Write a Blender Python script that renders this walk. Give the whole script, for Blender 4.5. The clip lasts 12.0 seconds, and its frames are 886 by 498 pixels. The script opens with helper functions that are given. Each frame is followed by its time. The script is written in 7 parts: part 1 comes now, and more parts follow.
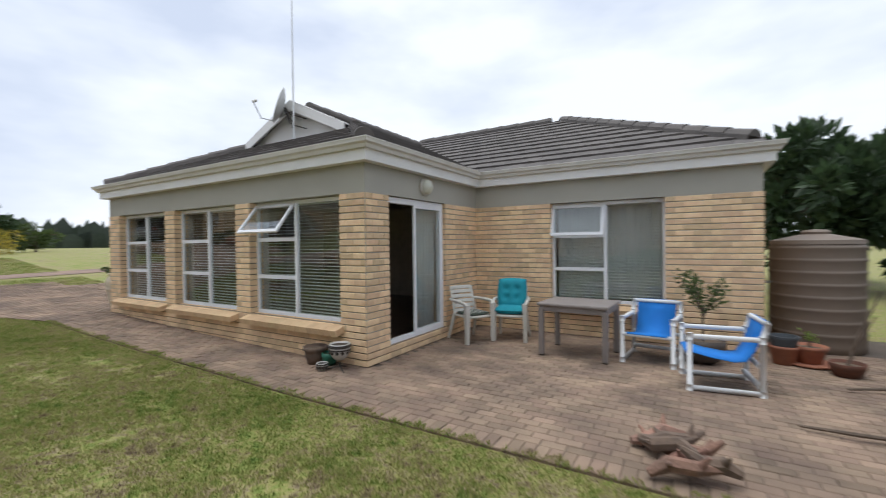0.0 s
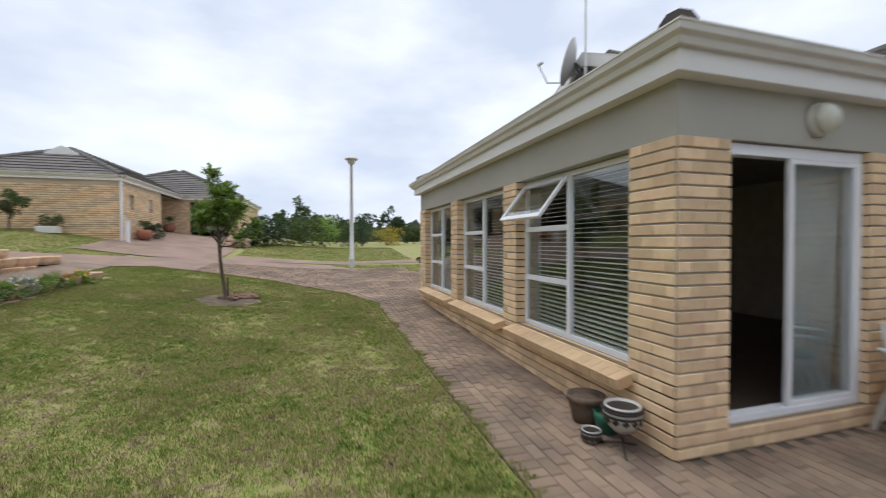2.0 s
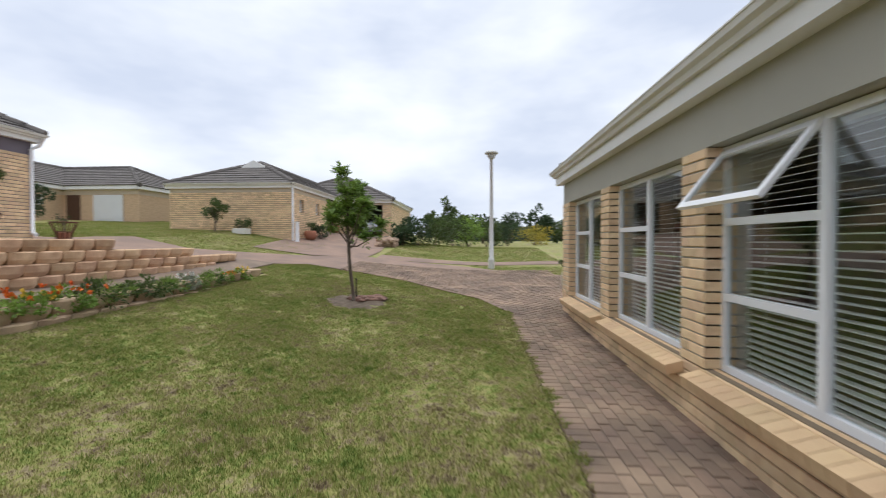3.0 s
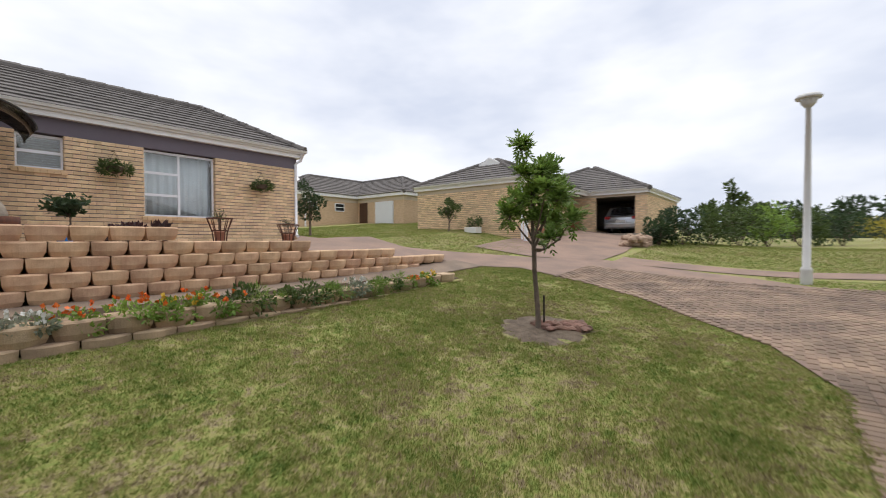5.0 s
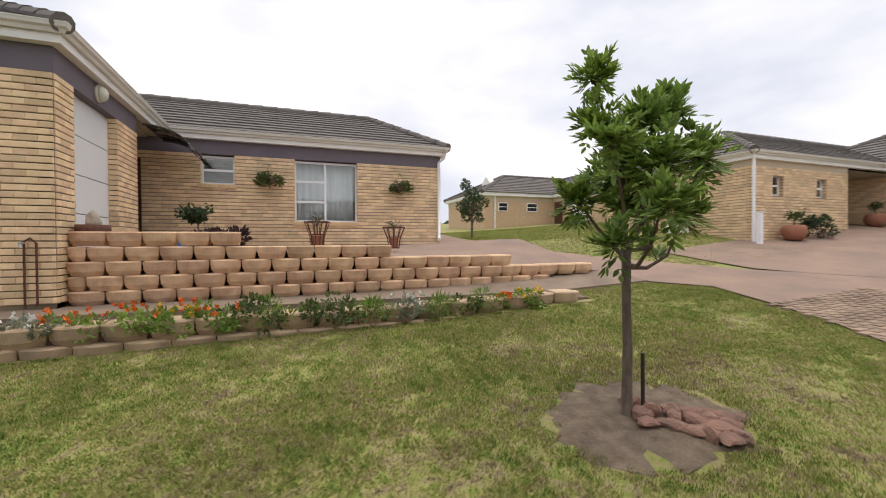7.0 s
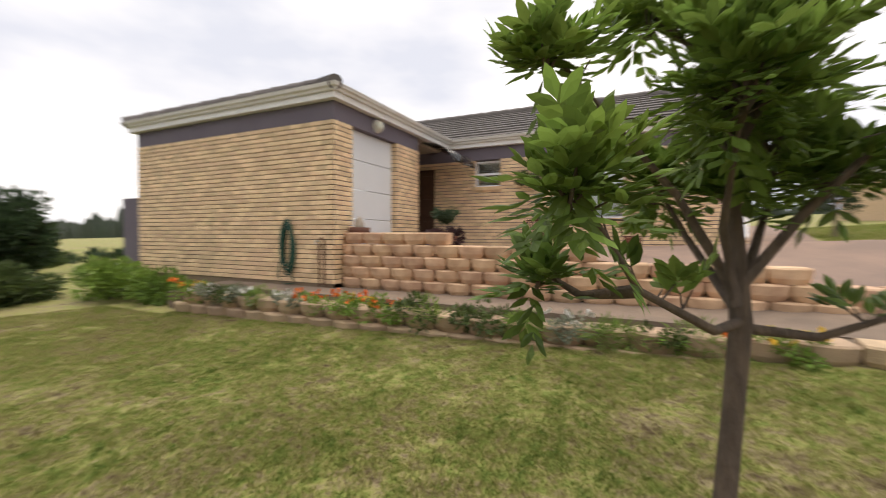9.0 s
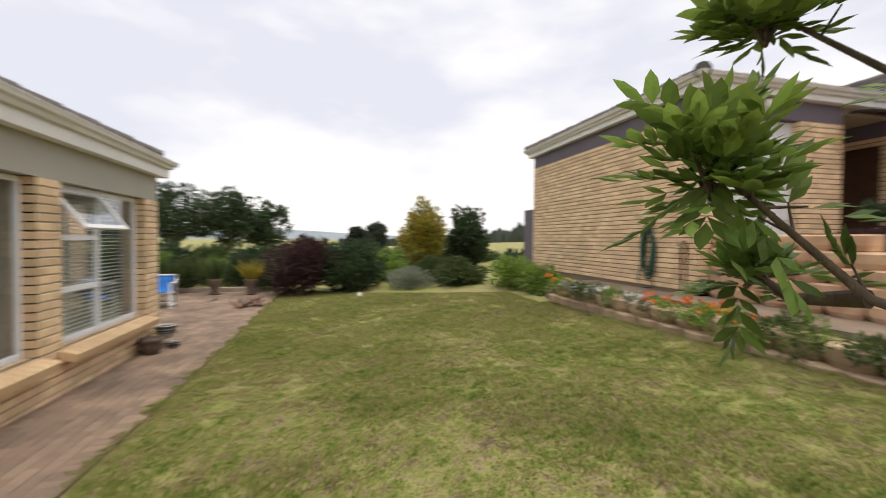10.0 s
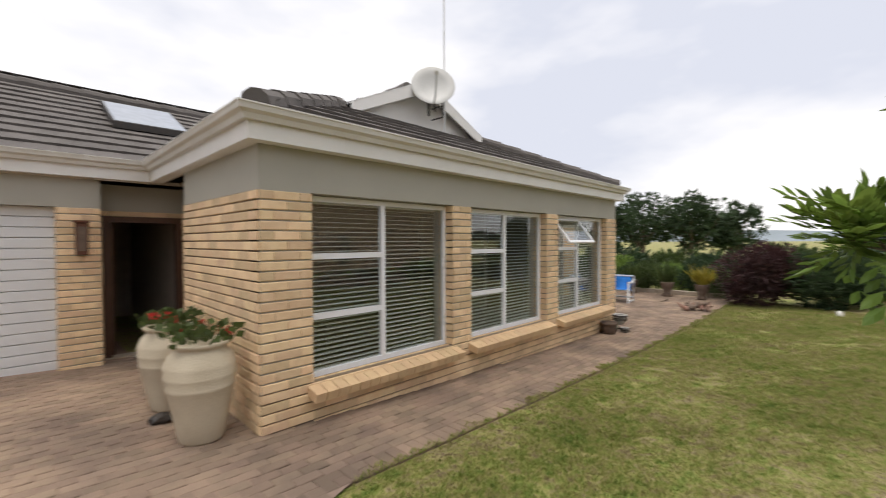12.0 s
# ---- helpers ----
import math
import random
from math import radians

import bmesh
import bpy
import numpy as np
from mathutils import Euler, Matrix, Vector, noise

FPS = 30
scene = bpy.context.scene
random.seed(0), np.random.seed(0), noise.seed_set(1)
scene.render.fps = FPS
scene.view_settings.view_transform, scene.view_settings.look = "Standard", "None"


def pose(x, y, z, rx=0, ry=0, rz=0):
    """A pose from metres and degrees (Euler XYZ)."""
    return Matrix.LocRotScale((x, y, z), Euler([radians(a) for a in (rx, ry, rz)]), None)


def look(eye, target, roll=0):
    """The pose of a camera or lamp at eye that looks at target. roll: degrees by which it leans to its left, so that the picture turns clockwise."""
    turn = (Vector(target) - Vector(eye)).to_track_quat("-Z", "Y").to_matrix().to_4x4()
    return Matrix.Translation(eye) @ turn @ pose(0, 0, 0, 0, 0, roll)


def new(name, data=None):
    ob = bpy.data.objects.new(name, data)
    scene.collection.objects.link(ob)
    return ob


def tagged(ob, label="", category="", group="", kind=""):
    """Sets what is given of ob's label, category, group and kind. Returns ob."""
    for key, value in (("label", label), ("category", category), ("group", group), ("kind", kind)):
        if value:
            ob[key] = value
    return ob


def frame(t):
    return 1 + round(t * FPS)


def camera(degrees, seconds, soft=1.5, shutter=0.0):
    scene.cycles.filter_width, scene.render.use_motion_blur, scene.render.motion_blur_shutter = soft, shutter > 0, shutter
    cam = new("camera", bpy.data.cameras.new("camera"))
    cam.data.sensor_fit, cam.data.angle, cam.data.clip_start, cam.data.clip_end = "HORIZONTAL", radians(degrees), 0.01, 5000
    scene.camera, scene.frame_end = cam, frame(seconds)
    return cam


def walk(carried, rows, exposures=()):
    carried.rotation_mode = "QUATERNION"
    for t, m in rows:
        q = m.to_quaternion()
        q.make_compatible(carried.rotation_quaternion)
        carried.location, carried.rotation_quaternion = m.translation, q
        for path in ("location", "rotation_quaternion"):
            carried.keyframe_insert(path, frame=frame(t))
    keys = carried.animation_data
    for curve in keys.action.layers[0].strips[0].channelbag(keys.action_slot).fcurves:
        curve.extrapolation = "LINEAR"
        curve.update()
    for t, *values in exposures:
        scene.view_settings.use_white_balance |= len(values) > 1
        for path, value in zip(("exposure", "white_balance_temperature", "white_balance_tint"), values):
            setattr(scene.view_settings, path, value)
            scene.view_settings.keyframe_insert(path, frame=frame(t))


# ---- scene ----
cam = camera(93.6, 12.0, soft=1.0, shutter=0.45)
PATH = [
    (0, (0.02, 0.084, 1.544), (-1.011, 1.797, 1.519), -0.7),
    (0.5, (-0.171, 0.546, 1.538), (-1.502, 2.039, 1.508), -0.6),
    (1, (-0.438, 1.009, 1.529), (-2.033, 2.215, 1.497), -0.5),
    (1.5, (-0.836, 1.384, 1.52), (-2.604, 2.319, 1.49), -0.2),
    (2, (-1.279, 1.736, 1.49), (-3.193, 2.316, 1.457), -0.1),
    (2.5, (-1.919, 2.059, 1.493), (-3.904, 2.294, 1.46), -0.0),
    (3, (-2.53, 2.24, 1.492), (-4.525, 2.112, 1.458), -0.1),
    (3.5, (-3.197, 2.418, 1.514), (-5.139, 1.942, 1.478), -0.0),
    (3.7, (-3.459, 2.476, 1.497), (-5.361, 1.858, 1.462), -0.0),
    (5.3, (-5.751, 2.491, 1.552), (-7.218, 1.133, 1.51), -0.3),
    (5.5, (-6.059, 2.468, 1.556), (-7.457, 1.038, 1.515), -0.3),
    (6, (-6.819, 2.399, 1.578), (-8.008, 0.791, 1.539), -0.3),
    (6.5, (-7.552, 2.343, 1.584), (-8.513, 0.59, 1.55), -0.2),
    (6.7, (-7.822, 2.318, 1.58), (-8.674, 0.509, 1.55), -0.2),
    (8.3, (-9.821, 2.022, 1.598), (-9.74, 0.025, 1.55), 0.1),
    (8.5, (-9.992, 1.842, 1.607), (-9.704, -0.137, 1.557), 0.5),
    (9, (-10.317, 1.496, 1.682), (-9.458, -0.31, 1.624), 0.3),
    (9.5, (-10.592, 1.445, 1.636), (-9.057, 0.165, 1.593), 0.7),
    (9.8, (-10.775, 1.396, 1.659), (-8.938, 0.607, 1.613), 0.6),
    (10, (-10.874, 1.323, 1.655), (-8.936, 0.831, 1.608), 0.5),
    (10.5, (-11.192, 1.186, 1.672), (-9.194, 1.266, 1.626), 0.3),
    (11, (-11.456, 1.024, 1.693), (-9.548, 1.622, 1.652), -0.0),
    (11.5, (-11.855, 0.822, 1.755), (-10.143, 1.855, 1.706), 0.0),
    (12, (-12.046, 0.6, 1.779), (-10.618, 2.0, 1.74), -0.2),
]
walk(cam, [(t, look(eye, target, roll)) for t, eye, target, roll in PATH],
     [(0, 0.43, 6100, 8), (3.5, 0.43, 6250, 9), (6.5, 0.5, 6700, 11), (9, 0.6, 7050, 12), (12, 0.5, 6800, 11)])

# ---- world, sun ----
world = bpy.data.worlds.new("overcast_sky")
scene.world = world
world.use_nodes = True
wn, wl = world.node_tree.nodes, world.node_tree.links
wn.clear()
w_out, w_bg = wn.new("ShaderNodeOutputWorld"), wn.new("ShaderNodeBackground")
w_sky = wn.new("ShaderNodeTexSky")
w_sky.sky_type, w_sky.sun_disc = "NISHITA", False
w_sky.sun_elevation, w_sky.sun_rotation = radians(82), radians(247)
w_scale = wn.new("ShaderNodeVectorMath")
w_scale.operation = "SCALE"
w_scale.inputs["Scale"].default_value = 0.8
w_tc, w_map, w_n1, w_r1 = wn.new("ShaderNodeTexCoord"), wn.new("ShaderNodeMapping"), wn.new("ShaderNodeTexNoise"), wn.new("ShaderNodeValToRGB")
w_map.inputs["Scale"].default_value = (1.0, 1.0, 2.6)
w_n1.inputs["Scale"].default_value, w_n1.inputs["Detail"].default_value, w_n1.inputs["Roughness"].default_value = 1.7, 5, 0.5
w_r1.color_ramp.elements[0].position, w_r1.color_ramp.elements[1].position = 0.40, 0.60
w_r1.color_ramp.elements[0].color, w_r1.color_ramp.elements[1].color = (7.3, 7.8, 9.1, 1), (10.8, 10.9, 11.3, 1)
w_mix = wn.new("ShaderNodeMix")
w_mix.data_type = "RGBA"
w_mix.inputs["Factor"].default_value = 0.93
wl.new(w_tc.outputs["Generated"], w_map.inputs["Vector"])
wl.new(w_map.outputs["Vector"], w_n1.inputs["Vector"])
wl.new(w_n1.outputs["Fac"], w_r1.inputs["Fac"])
wl.new(w_sky.outputs["Color"], w_scale.inputs[0])
wl.new(w_scale.outputs["Vector"], w_mix.inputs["A"])
wl.new(w_r1.outputs["Color"], w_mix.inputs["B"])
wl.new(w_mix.outputs["Result"], w_bg.inputs["Color"])
w_bg.inputs["Strength"].default_value = 0.075
wl.new(w_bg.outputs["Background"], w_out.inputs["Surface"])
sun = new("sun", bpy.data.lights.new("sun", "SUN"))
sun.data.energy, sun.data.angle, sun.data.color = 1.7, radians(50), (1.0, 0.96, 0.89)
sun.matrix_world = look((0, 0, 30), (3.5, 1.5, 0))


# ---- materials ----
def material(name, color, rough=0.7, color2=None, scale=6.0, amount=0.5, bump=0.0, bump_scale=60.0, metal=0.0, spread=0.0, spec=0.4, fine=0.12, stretch=(1, 1, 1)):
    """A surface with stains at one scale, grain at a finer one, relief, and a change of tone from piece to piece (spread)."""
    m = bpy.data.materials.new(name)
    m.use_nodes = True
    n, l = m.node_tree.nodes, m.node_tree.links
    b = n["Principled BSDF"]
    b.inputs["Roughness"].default_value, b.inputs["Metallic"].default_value = rough, metal
    b.inputs["Specular IOR Level"].default_value = spec
    tc, mp = n.new("ShaderNodeTexCoord"), n.new("ShaderNodeMapping")
    mp.inputs["Scale"].default_value = stretch
    geo = n.new("ShaderNodeNewGeometry")
    l.new(geo.outputs["Position"], mp.inputs["Vector"])
    t1, t2 = n.new("ShaderNodeTexNoise"), n.new("ShaderNodeTexNoise")
    t1.inputs["Scale"].default_value, t1.inputs["Detail"].default_value = scale, 4
    t2.inputs["Scale"].default_value, t2.inputs["Detail"].default_value = bump_scale, 3
    for t in (t1, t2):
        l.new(mp.outputs["Vector"], t.inputs["Vector"])
    ramp = n.new("ShaderNodeMapRange")
    ramp.inputs["From Min"].default_value, ramp.inputs["From Max"].default_value = 0.35, 0.65
    ramp.inputs["To Max"].default_value = amount
    l.new(t1.outputs["Fac"], ramp.inputs["Value"])
    mix = n.new("ShaderNodeMix")
    mix.data_type = "RGBA"
    c2 = color2 or tuple(c * 0.72 for c in color)
    mix.inputs["A"].default_value, mix.inputs["B"].default_value = (*color, 1), (*c2, 1)
    l.new(ramp.outputs["Result"], mix.inputs["Factor"])
    hsv = n.new("ShaderNodeHueSaturation")
    l.new(mix.outputs["Result"], hsv.inputs["Color"])
    val = n.new("ShaderNodeMath")
    val.operation = "MULTIPLY_ADD"
    val.inputs[1].default_value, val.inputs[2].default_value = fine * 2, 1 - fine
    l.new(t2.outputs["Fac"], val.inputs[0])
    if spread:
        info = n.new("ShaderNodeObjectInfo")
        add = n.new("ShaderNodeMath")
        add.operation = "ADD"
        l.new(info.outputs["Random"], add.inputs[0])
        l.new(geo.outputs["Random Per Island"], add.inputs[1])
        fr = n.new("ShaderNodeMath")
        fr.operation = "FRACT"
        l.new(add.outputs[0], fr.inputs[0])
        sp = n.new("ShaderNodeMath")
        sp.operation = "MULTIPLY_ADD"
        sp.inputs[1].default_value, sp.inputs[2].default_value = spread * 2, -spread
        l.new(fr.outputs[0], sp.inputs[0])
        tot = n.new("ShaderNodeMath")
        tot.operation = "ADD"
        l.new(val.outputs[0], tot.inputs[0])
        l.new(sp.outputs[0], tot.inputs[1])
        l.new(tot.outputs[0], hsv.inputs["Value"])
        hue = n.new("ShaderNodeMath")
        hue.operation = "MULTIPLY_ADD"
        hue.inputs[1].default_value, hue.inputs[2].default_value = -0.045 * min(1, spread * 5), 0.5 + 0.004
        fr2 = n.new("ShaderNodeMath")
        fr2.operation = "PINGPONG"
        fr2.inputs[1].default_value = 0.37
        l.new(fr.outputs[0], fr2.inputs[0])
        l.new(fr2.outputs[0], hue.inputs[0])
        l.new(hue.outputs[0], hsv.inputs["Hue"])
    else:
        l.new(val.outputs[0], hsv.inputs["Value"])
    l.new(hsv.outputs["Color"], b.inputs["Base Color"])
    if bump:
        bp = n.new("ShaderNodeBump")
        bp.inputs["Strength"].default_value, bp.inputs["Distance"].default_value = min(1, bump), 0.01
        l.new(t2.outputs["Fac"], bp.inputs["Height"])
        l.new(bp.outputs["Normal"], b.inputs["Normal"])
    return m


def leaf_material(name, color, color2, spread=0.25, patch=1.5):
    m = material(name, color, 0.45, color2, patch, 0.8, 0, 40, spread=spread, spec=0.35)
    n, l = m.node_tree.nodes, m.node_tree.links
    b, out = n["Principled BSDF"], n["Material Output"]
    tr, mx = n.new("ShaderNodeBsdfTranslucent"), n.new("ShaderNodeMixShader")
    mx.inputs[0].default_value = 0.4
    src = b.inputs["Base Color"].links[0].from_socket
    l.new(src, tr.inputs["Color"])
    l.new(b.outputs[0], mx.inputs[1])
    l.new(tr.outputs[0], mx.inputs[2])
    l.new(mx.outputs[0], out.inputs["Surface"])
    return m


def glass_material(name, tint=(0.92, 0.95, 0.95)):
    m = bpy.data.materials.new(name)
    m.use_nodes = True
    n, l = m.node_tree.nodes, m.node_tree.links
    n.remove(n["Principled BSDF"])
    fr, tr, gl, mx = n.new("ShaderNodeLayerWeight"), n.new("ShaderNodeBsdfTransparent"), n.new("ShaderNodeBsdfGlossy"), n.new("ShaderNodeMixShader")
    pw, ad = n.new("ShaderNodeMath"), n.new("ShaderNodeMath")
    pw.operation, pw.inputs[1].default_value = "POWER", 4.0
    ad.operation, ad.inputs[1].default_value, ad.inputs[2].default_value = "MULTIPLY_ADD", 0.85, 0.085
    l.new(fr.outputs["Facing"], pw.inputs[0])
    l.new(pw.outputs[0], ad.inputs[0])
    tr.inputs["Color"].default_value = (*tint, 1)
    gl.inputs["Roughness"].default_value = 0.01
    l.new(ad.outputs[0], mx.inputs[0])
    l.new(tr.outputs[0], mx.inputs[1])
    l.new(gl.outputs[0], mx.inputs[2])
    l.new(mx.outputs[0], n["Material Output"].inputs["Surface"])
    return m


BRICK = material("yellow_face_brick", (0.78, 0.59, 0.37), 0.85, (0.67, 0.47, 0.285), 9, 0.7, 0.35, 140, spread=0.17, fine=0.1)
BRICK_SILL = material("sill_brick", (0.68, 0.49, 0.29), 0.8, (0.6, 0.4, 0.24), 7, 0.6, 0.3, 140, spread=0.1)
MORTAR = material("mortar", (0.25, 0.19, 0.13), 0.95, (0.19, 0.145, 0.1), 5, 0.6, 0.5, 120)
PLASTER = material("grey_green_plaster", (0.42, 0.405, 0.35), 0.9, (0.38, 0.365, 0.315), 1.5, 0.6, 0.25, 180, fine=0.04)
PLASTER_B = material("mauve_grey_plaster", (0.16, 0.14, 0.165), 0.9, (0.14, 0.12, 0.145), 1.5, 0.6, 0.25, 180, fine=0.05)
FASCIA = material("white_painted_fascia", (0.8, 0.79, 0.77), 0.55, (0.72, 0.71, 0.68), 2.5, 0.5, 0.05, 60, fine=0.03)
GUTTER = material("cream_gutter", (0.7, 0.685, 0.645), 0.45, (0.6, 0.58, 0.53), 3, 0.6, 0.03, 60, fine=0.03)
TILE = material("charcoal_roof_tile", (0.14, 0.126, 0.118), 0.85, (0.09, 0.081, 0.076), 2.2, 0.7, 0.4, 90, spread=0.07)
ALU = material("white_aluminium", (0.86, 0.87, 0.9), 0.35, (0.8, 0.81, 0.84), 3, 0.4, 0.02, 50, fine=0.02)
GLASS = glass_material("window_glass")
SLAT = material("blind_slat", (0.86, 0.85, 0.82), 0.45, (0.78, 0.77, 0.73), 2, 0.5, fine=0.03)
CURTAIN = material("white_curtain", (0.84, 0.85, 0.87), 0.85, (0.62, 0.63, 0.66), 4, 0.5, 0.2, 200)
REVEAL = material("pale_plaster_reveal", (0.62, 0.6, 0.55), 0.85, fine=0.04)
ROOM = material("room_wall", (0.5, 0.45, 0.38), 0.9, fine=0.05)
ROOM_FLOOR = material("room_floor", (0.14, 0.1, 0.075), 0.5, fine=0.1)
PAVER = material("red_brown_paver", (0.29, 0.21, 0.148), 0.9, (0.125, 0.092, 0.072), 1.5, 0.8, 0.5, 120, spread=0.17, fine=0.16)
ROAD = material("brick_road", (0.285, 0.195, 0.15), 0.92, (0.2, 0.145, 0.118), 1.2, 0.8, 0.5, 30, fine=0.14)
SAND = material("paver_joint_sand", (0.13, 0.105, 0.085), 0.95, (0.09, 0.075, 0.06), 3, 0.7, 0.5, 90)
SOIL = material("bare_soil", (0.12, 0.088, 0.062), 0.95, (0.21, 0.16, 0.115), 9, 0.8, 1.0, 45, fine=0.35)


def grass_material(name, shift, bump):
    """Turf that goes from bare thatch over straw and yellow-green to deep green, in patches of several sizes."""
    m = bpy.data.materials.new(name)
    m.use_nodes = True
    n, l = m.node_tree.nodes, m.node_tree.links
    b, out = n["Principled BSDF"], n["Material Output"]
    b.inputs["Roughness"].default_value, b.inputs["Specular IOR Level"].default_value = 0.75, 0.2
    geo, ramp = n.new("ShaderNodeNewGeometry"), n.new("ShaderNodeValToRGB")
    total = None
    for scale, detail, weight in ((12.0, 6, 1.15), (3.1, 3, 0.5), (0.7, 2, 0.4)):
        t, w = n.new("ShaderNodeTexNoise"), n.new("ShaderNodeMath")
        t.inputs["Scale"].default_value, t.inputs["Detail"].default_value, t.inputs["Roughness"].default_value = scale, detail, 0.65
        w.operation = "MULTIPLY_ADD"
        w.inputs[1].default_value, w.inputs[2].default_value = weight, -0.5 * weight
        l.new(geo.outputs["Position"], t.inputs["Vector"])
        l.new(t.outputs["Fac"], w.inputs[0])
        if total is None:
            total, first = w, t
        else:
            a = n.new("ShaderNodeMath")
            l.new(total.outputs[0], a.inputs[0])
            l.new(w.outputs[0], a.inputs[1])
            total = a
    own = n.new("ShaderNodeMath")
    own.operation = "MULTIPLY_ADD"
    own.inputs[1].default_value, own.inputs[2].default_value = 0.22, 0.5 - 0.11 + shift
    l.new(geo.outputs["Random Per Island"], own.inputs[0])
    a = n.new("ShaderNodeMath")
    l.new(total.outputs[0], a.inputs[0])
    l.new(own.outputs[0], a.inputs[1])
    l.new(a.outputs[0], ramp.inputs["Fac"])
    e = ramp.color_ramp.elements
    e[0].position, e[0].color = 0.22, (0.12, 0.085, 0.05, 1)
    e[1].position, e[1].color = 0.85, (0.07, 0.125, 0.022, 1)
    for p, c in ((0.34, (0.29, 0.24, 0.135, 1)), (0.47, (0.3, 0.285, 0.1, 1)), (0.59, (0.215, 0.252, 0.063, 1)), (0.72, (0.145, 0.2, 0.043, 1))):
        e.new(p).color = c
    l.new(ramp.outputs["Color"], b.inputs["Base Color"])
    if bump:
        bp = n.new("ShaderNodeBump")
        bp.inputs["Strength"].default_value, bp.inputs["Distance"].default_value = 1.0, bump
        l.new(first.outputs["Fac"], bp.inputs["Height"])
        l.new(bp.outputs["Normal"], b.inputs["Normal"])
    else:
        tr, mx = n.new("ShaderNodeBsdfTranslucent"), n.new("ShaderNodeMixShader")
        mx.inputs[0].default_value = 0.3
        l.new(ramp.outputs["Color"], tr.inputs["Color"])
        l.new(b.outputs[0], mx.inputs[1])
        l.new(tr.outputs[0], mx.inputs[2])
        l.new(mx.outputs[0], out.inputs["Surface"])
    return m


GRASS_GROUND = grass_material("lawn_thatch", -0.13, 0.05)
GRASS = grass_material("grass_blade", 0.02, 0)
VERGE = grass_material("verge_grass_blade", 0.08, 0)
GRASS_LUSH = grass_material("lush_grass_blade", 0.13, 0)
BLOCK = material("terracotta_concrete_block", (0.66, 0.46, 0.295), 0.9, (0.47, 0.3, 0.19), 5, 0.9, 0.5, 90, spread=0.16, fine=0.16)
BLOCK_GREY = material("weathered_concrete_block", (0.52, 0.38, 0.25), 0.92, (0.32, 0.24, 0.165), 4, 0.8, 0.5, 90, spread=0.15, fine=0.16)
PATHWAY = material("pinkish_path", (0.235, 0.175, 0.13), 0.92, (0.15, 0.115, 0.09), 2, 0.8, 0.5, 50, fine=0.14)
CONCRETE = material("weathered_concrete", (0.42, 0.36, 0.29), 0.92, (0.32, 0.27, 0.22), 2, 0.7, 0.4, 60)
BARK = material("grey_brown_bark", (0.16, 0.12, 0.09), 0.9, (0.09, 0.07, 0.055), 25, 0.8, 0.9, 90, stretch=(1, 1, 0.3), fine=0.2)
LEAF_YOUNG = leaf_material("glossy_young_tree_leaf", (0.2, 0.3, 0.06), (0.11, 0.19, 0.045), 0.4)
LEAF = leaf_material("fresh_green_leaf", (0.23, 0.345, 0.07), (0.14, 0.235, 0.05), 0.3)
LEAF_DARK = leaf_material("dark_green_leaf", (0.055, 0.09, 0.038), (0.035, 0.062, 0.03), 0.3)
LEAF_MID = leaf_material("olive_green_leaf", (0.09, 0.13, 0.04), (0.06, 0.09, 0.03), 0.3)
LEAF_YELLOW = leaf_material("yellow_leaf", (0.42, 0.34, 0.05), (0.25, 0.25, 0.05), 0.25)
LEAF_RED = leaf_material("maroon_leaf", (0.085, 0.04, 0.04), (0.05, 0.03, 0.03), 0.25)
LEAF_SILVER = leaf_material("silver_green_leaf", (0.30, 0.32, 0.25), (0.2, 0.23, 0.16), 0.25)
# greyed green for far trees, with distance haze mixed into the leaf colour
LEAF_FAR = leaf_material("haze_tinted_far_leaf", (0.07, 0.09, 0.065), (0.05, 0.065, 0.05), 0.25)
FLOWER_RED = material("orange_red_petal", (0.75, 0.13, 0.03), 0.6, (0.8, 0.25, 0.03), 20, 0.7, spread=0.1)
GERANIUM = material("red_geranium_petal", (0.55, 0.03, 0.025), 0.6, spread=0.1)
FLOWER_YELLOW = material("yellow_petal", (0.75, 0.5, 0.06), 0.6, spread=0.1)
FLOWER_WHITE = material("white_petal", (0.75, 0.74, 0.7), 0.6, spread=0.06)
WOOD_DARK = material("dark_stained_wood", (0.10, 0.05, 0.03), 0.5, (0.06, 0.03, 0.02), 8, 0.7, 0.2, 60, stretch=(4, 4, 0.5))
GARAGE_WHITE = material("white_garage_panel", (0.72, 0.73, 0.74), 0.5, (0.66, 0.67, 0.68), 2, 0.4, 0.05, 80, fine=0.03)
METAL = material("galvanised_metal", (0.55, 0.56, 0.57), 0.35, (0.45, 0.46, 0.47), 6, 0.5, 0.05, 60, metal=0.7)
BLACK = material("black_metal", (0.025, 0.024, 0.023), 0.5, (0.05, 0.035, 0.025), 12, 0.6)
GREY_POLE = material("pale_grey_pole", (0.6, 0.6, 0.58), 0.5, (0.5, 0.5, 0.48), 3, 0.5)


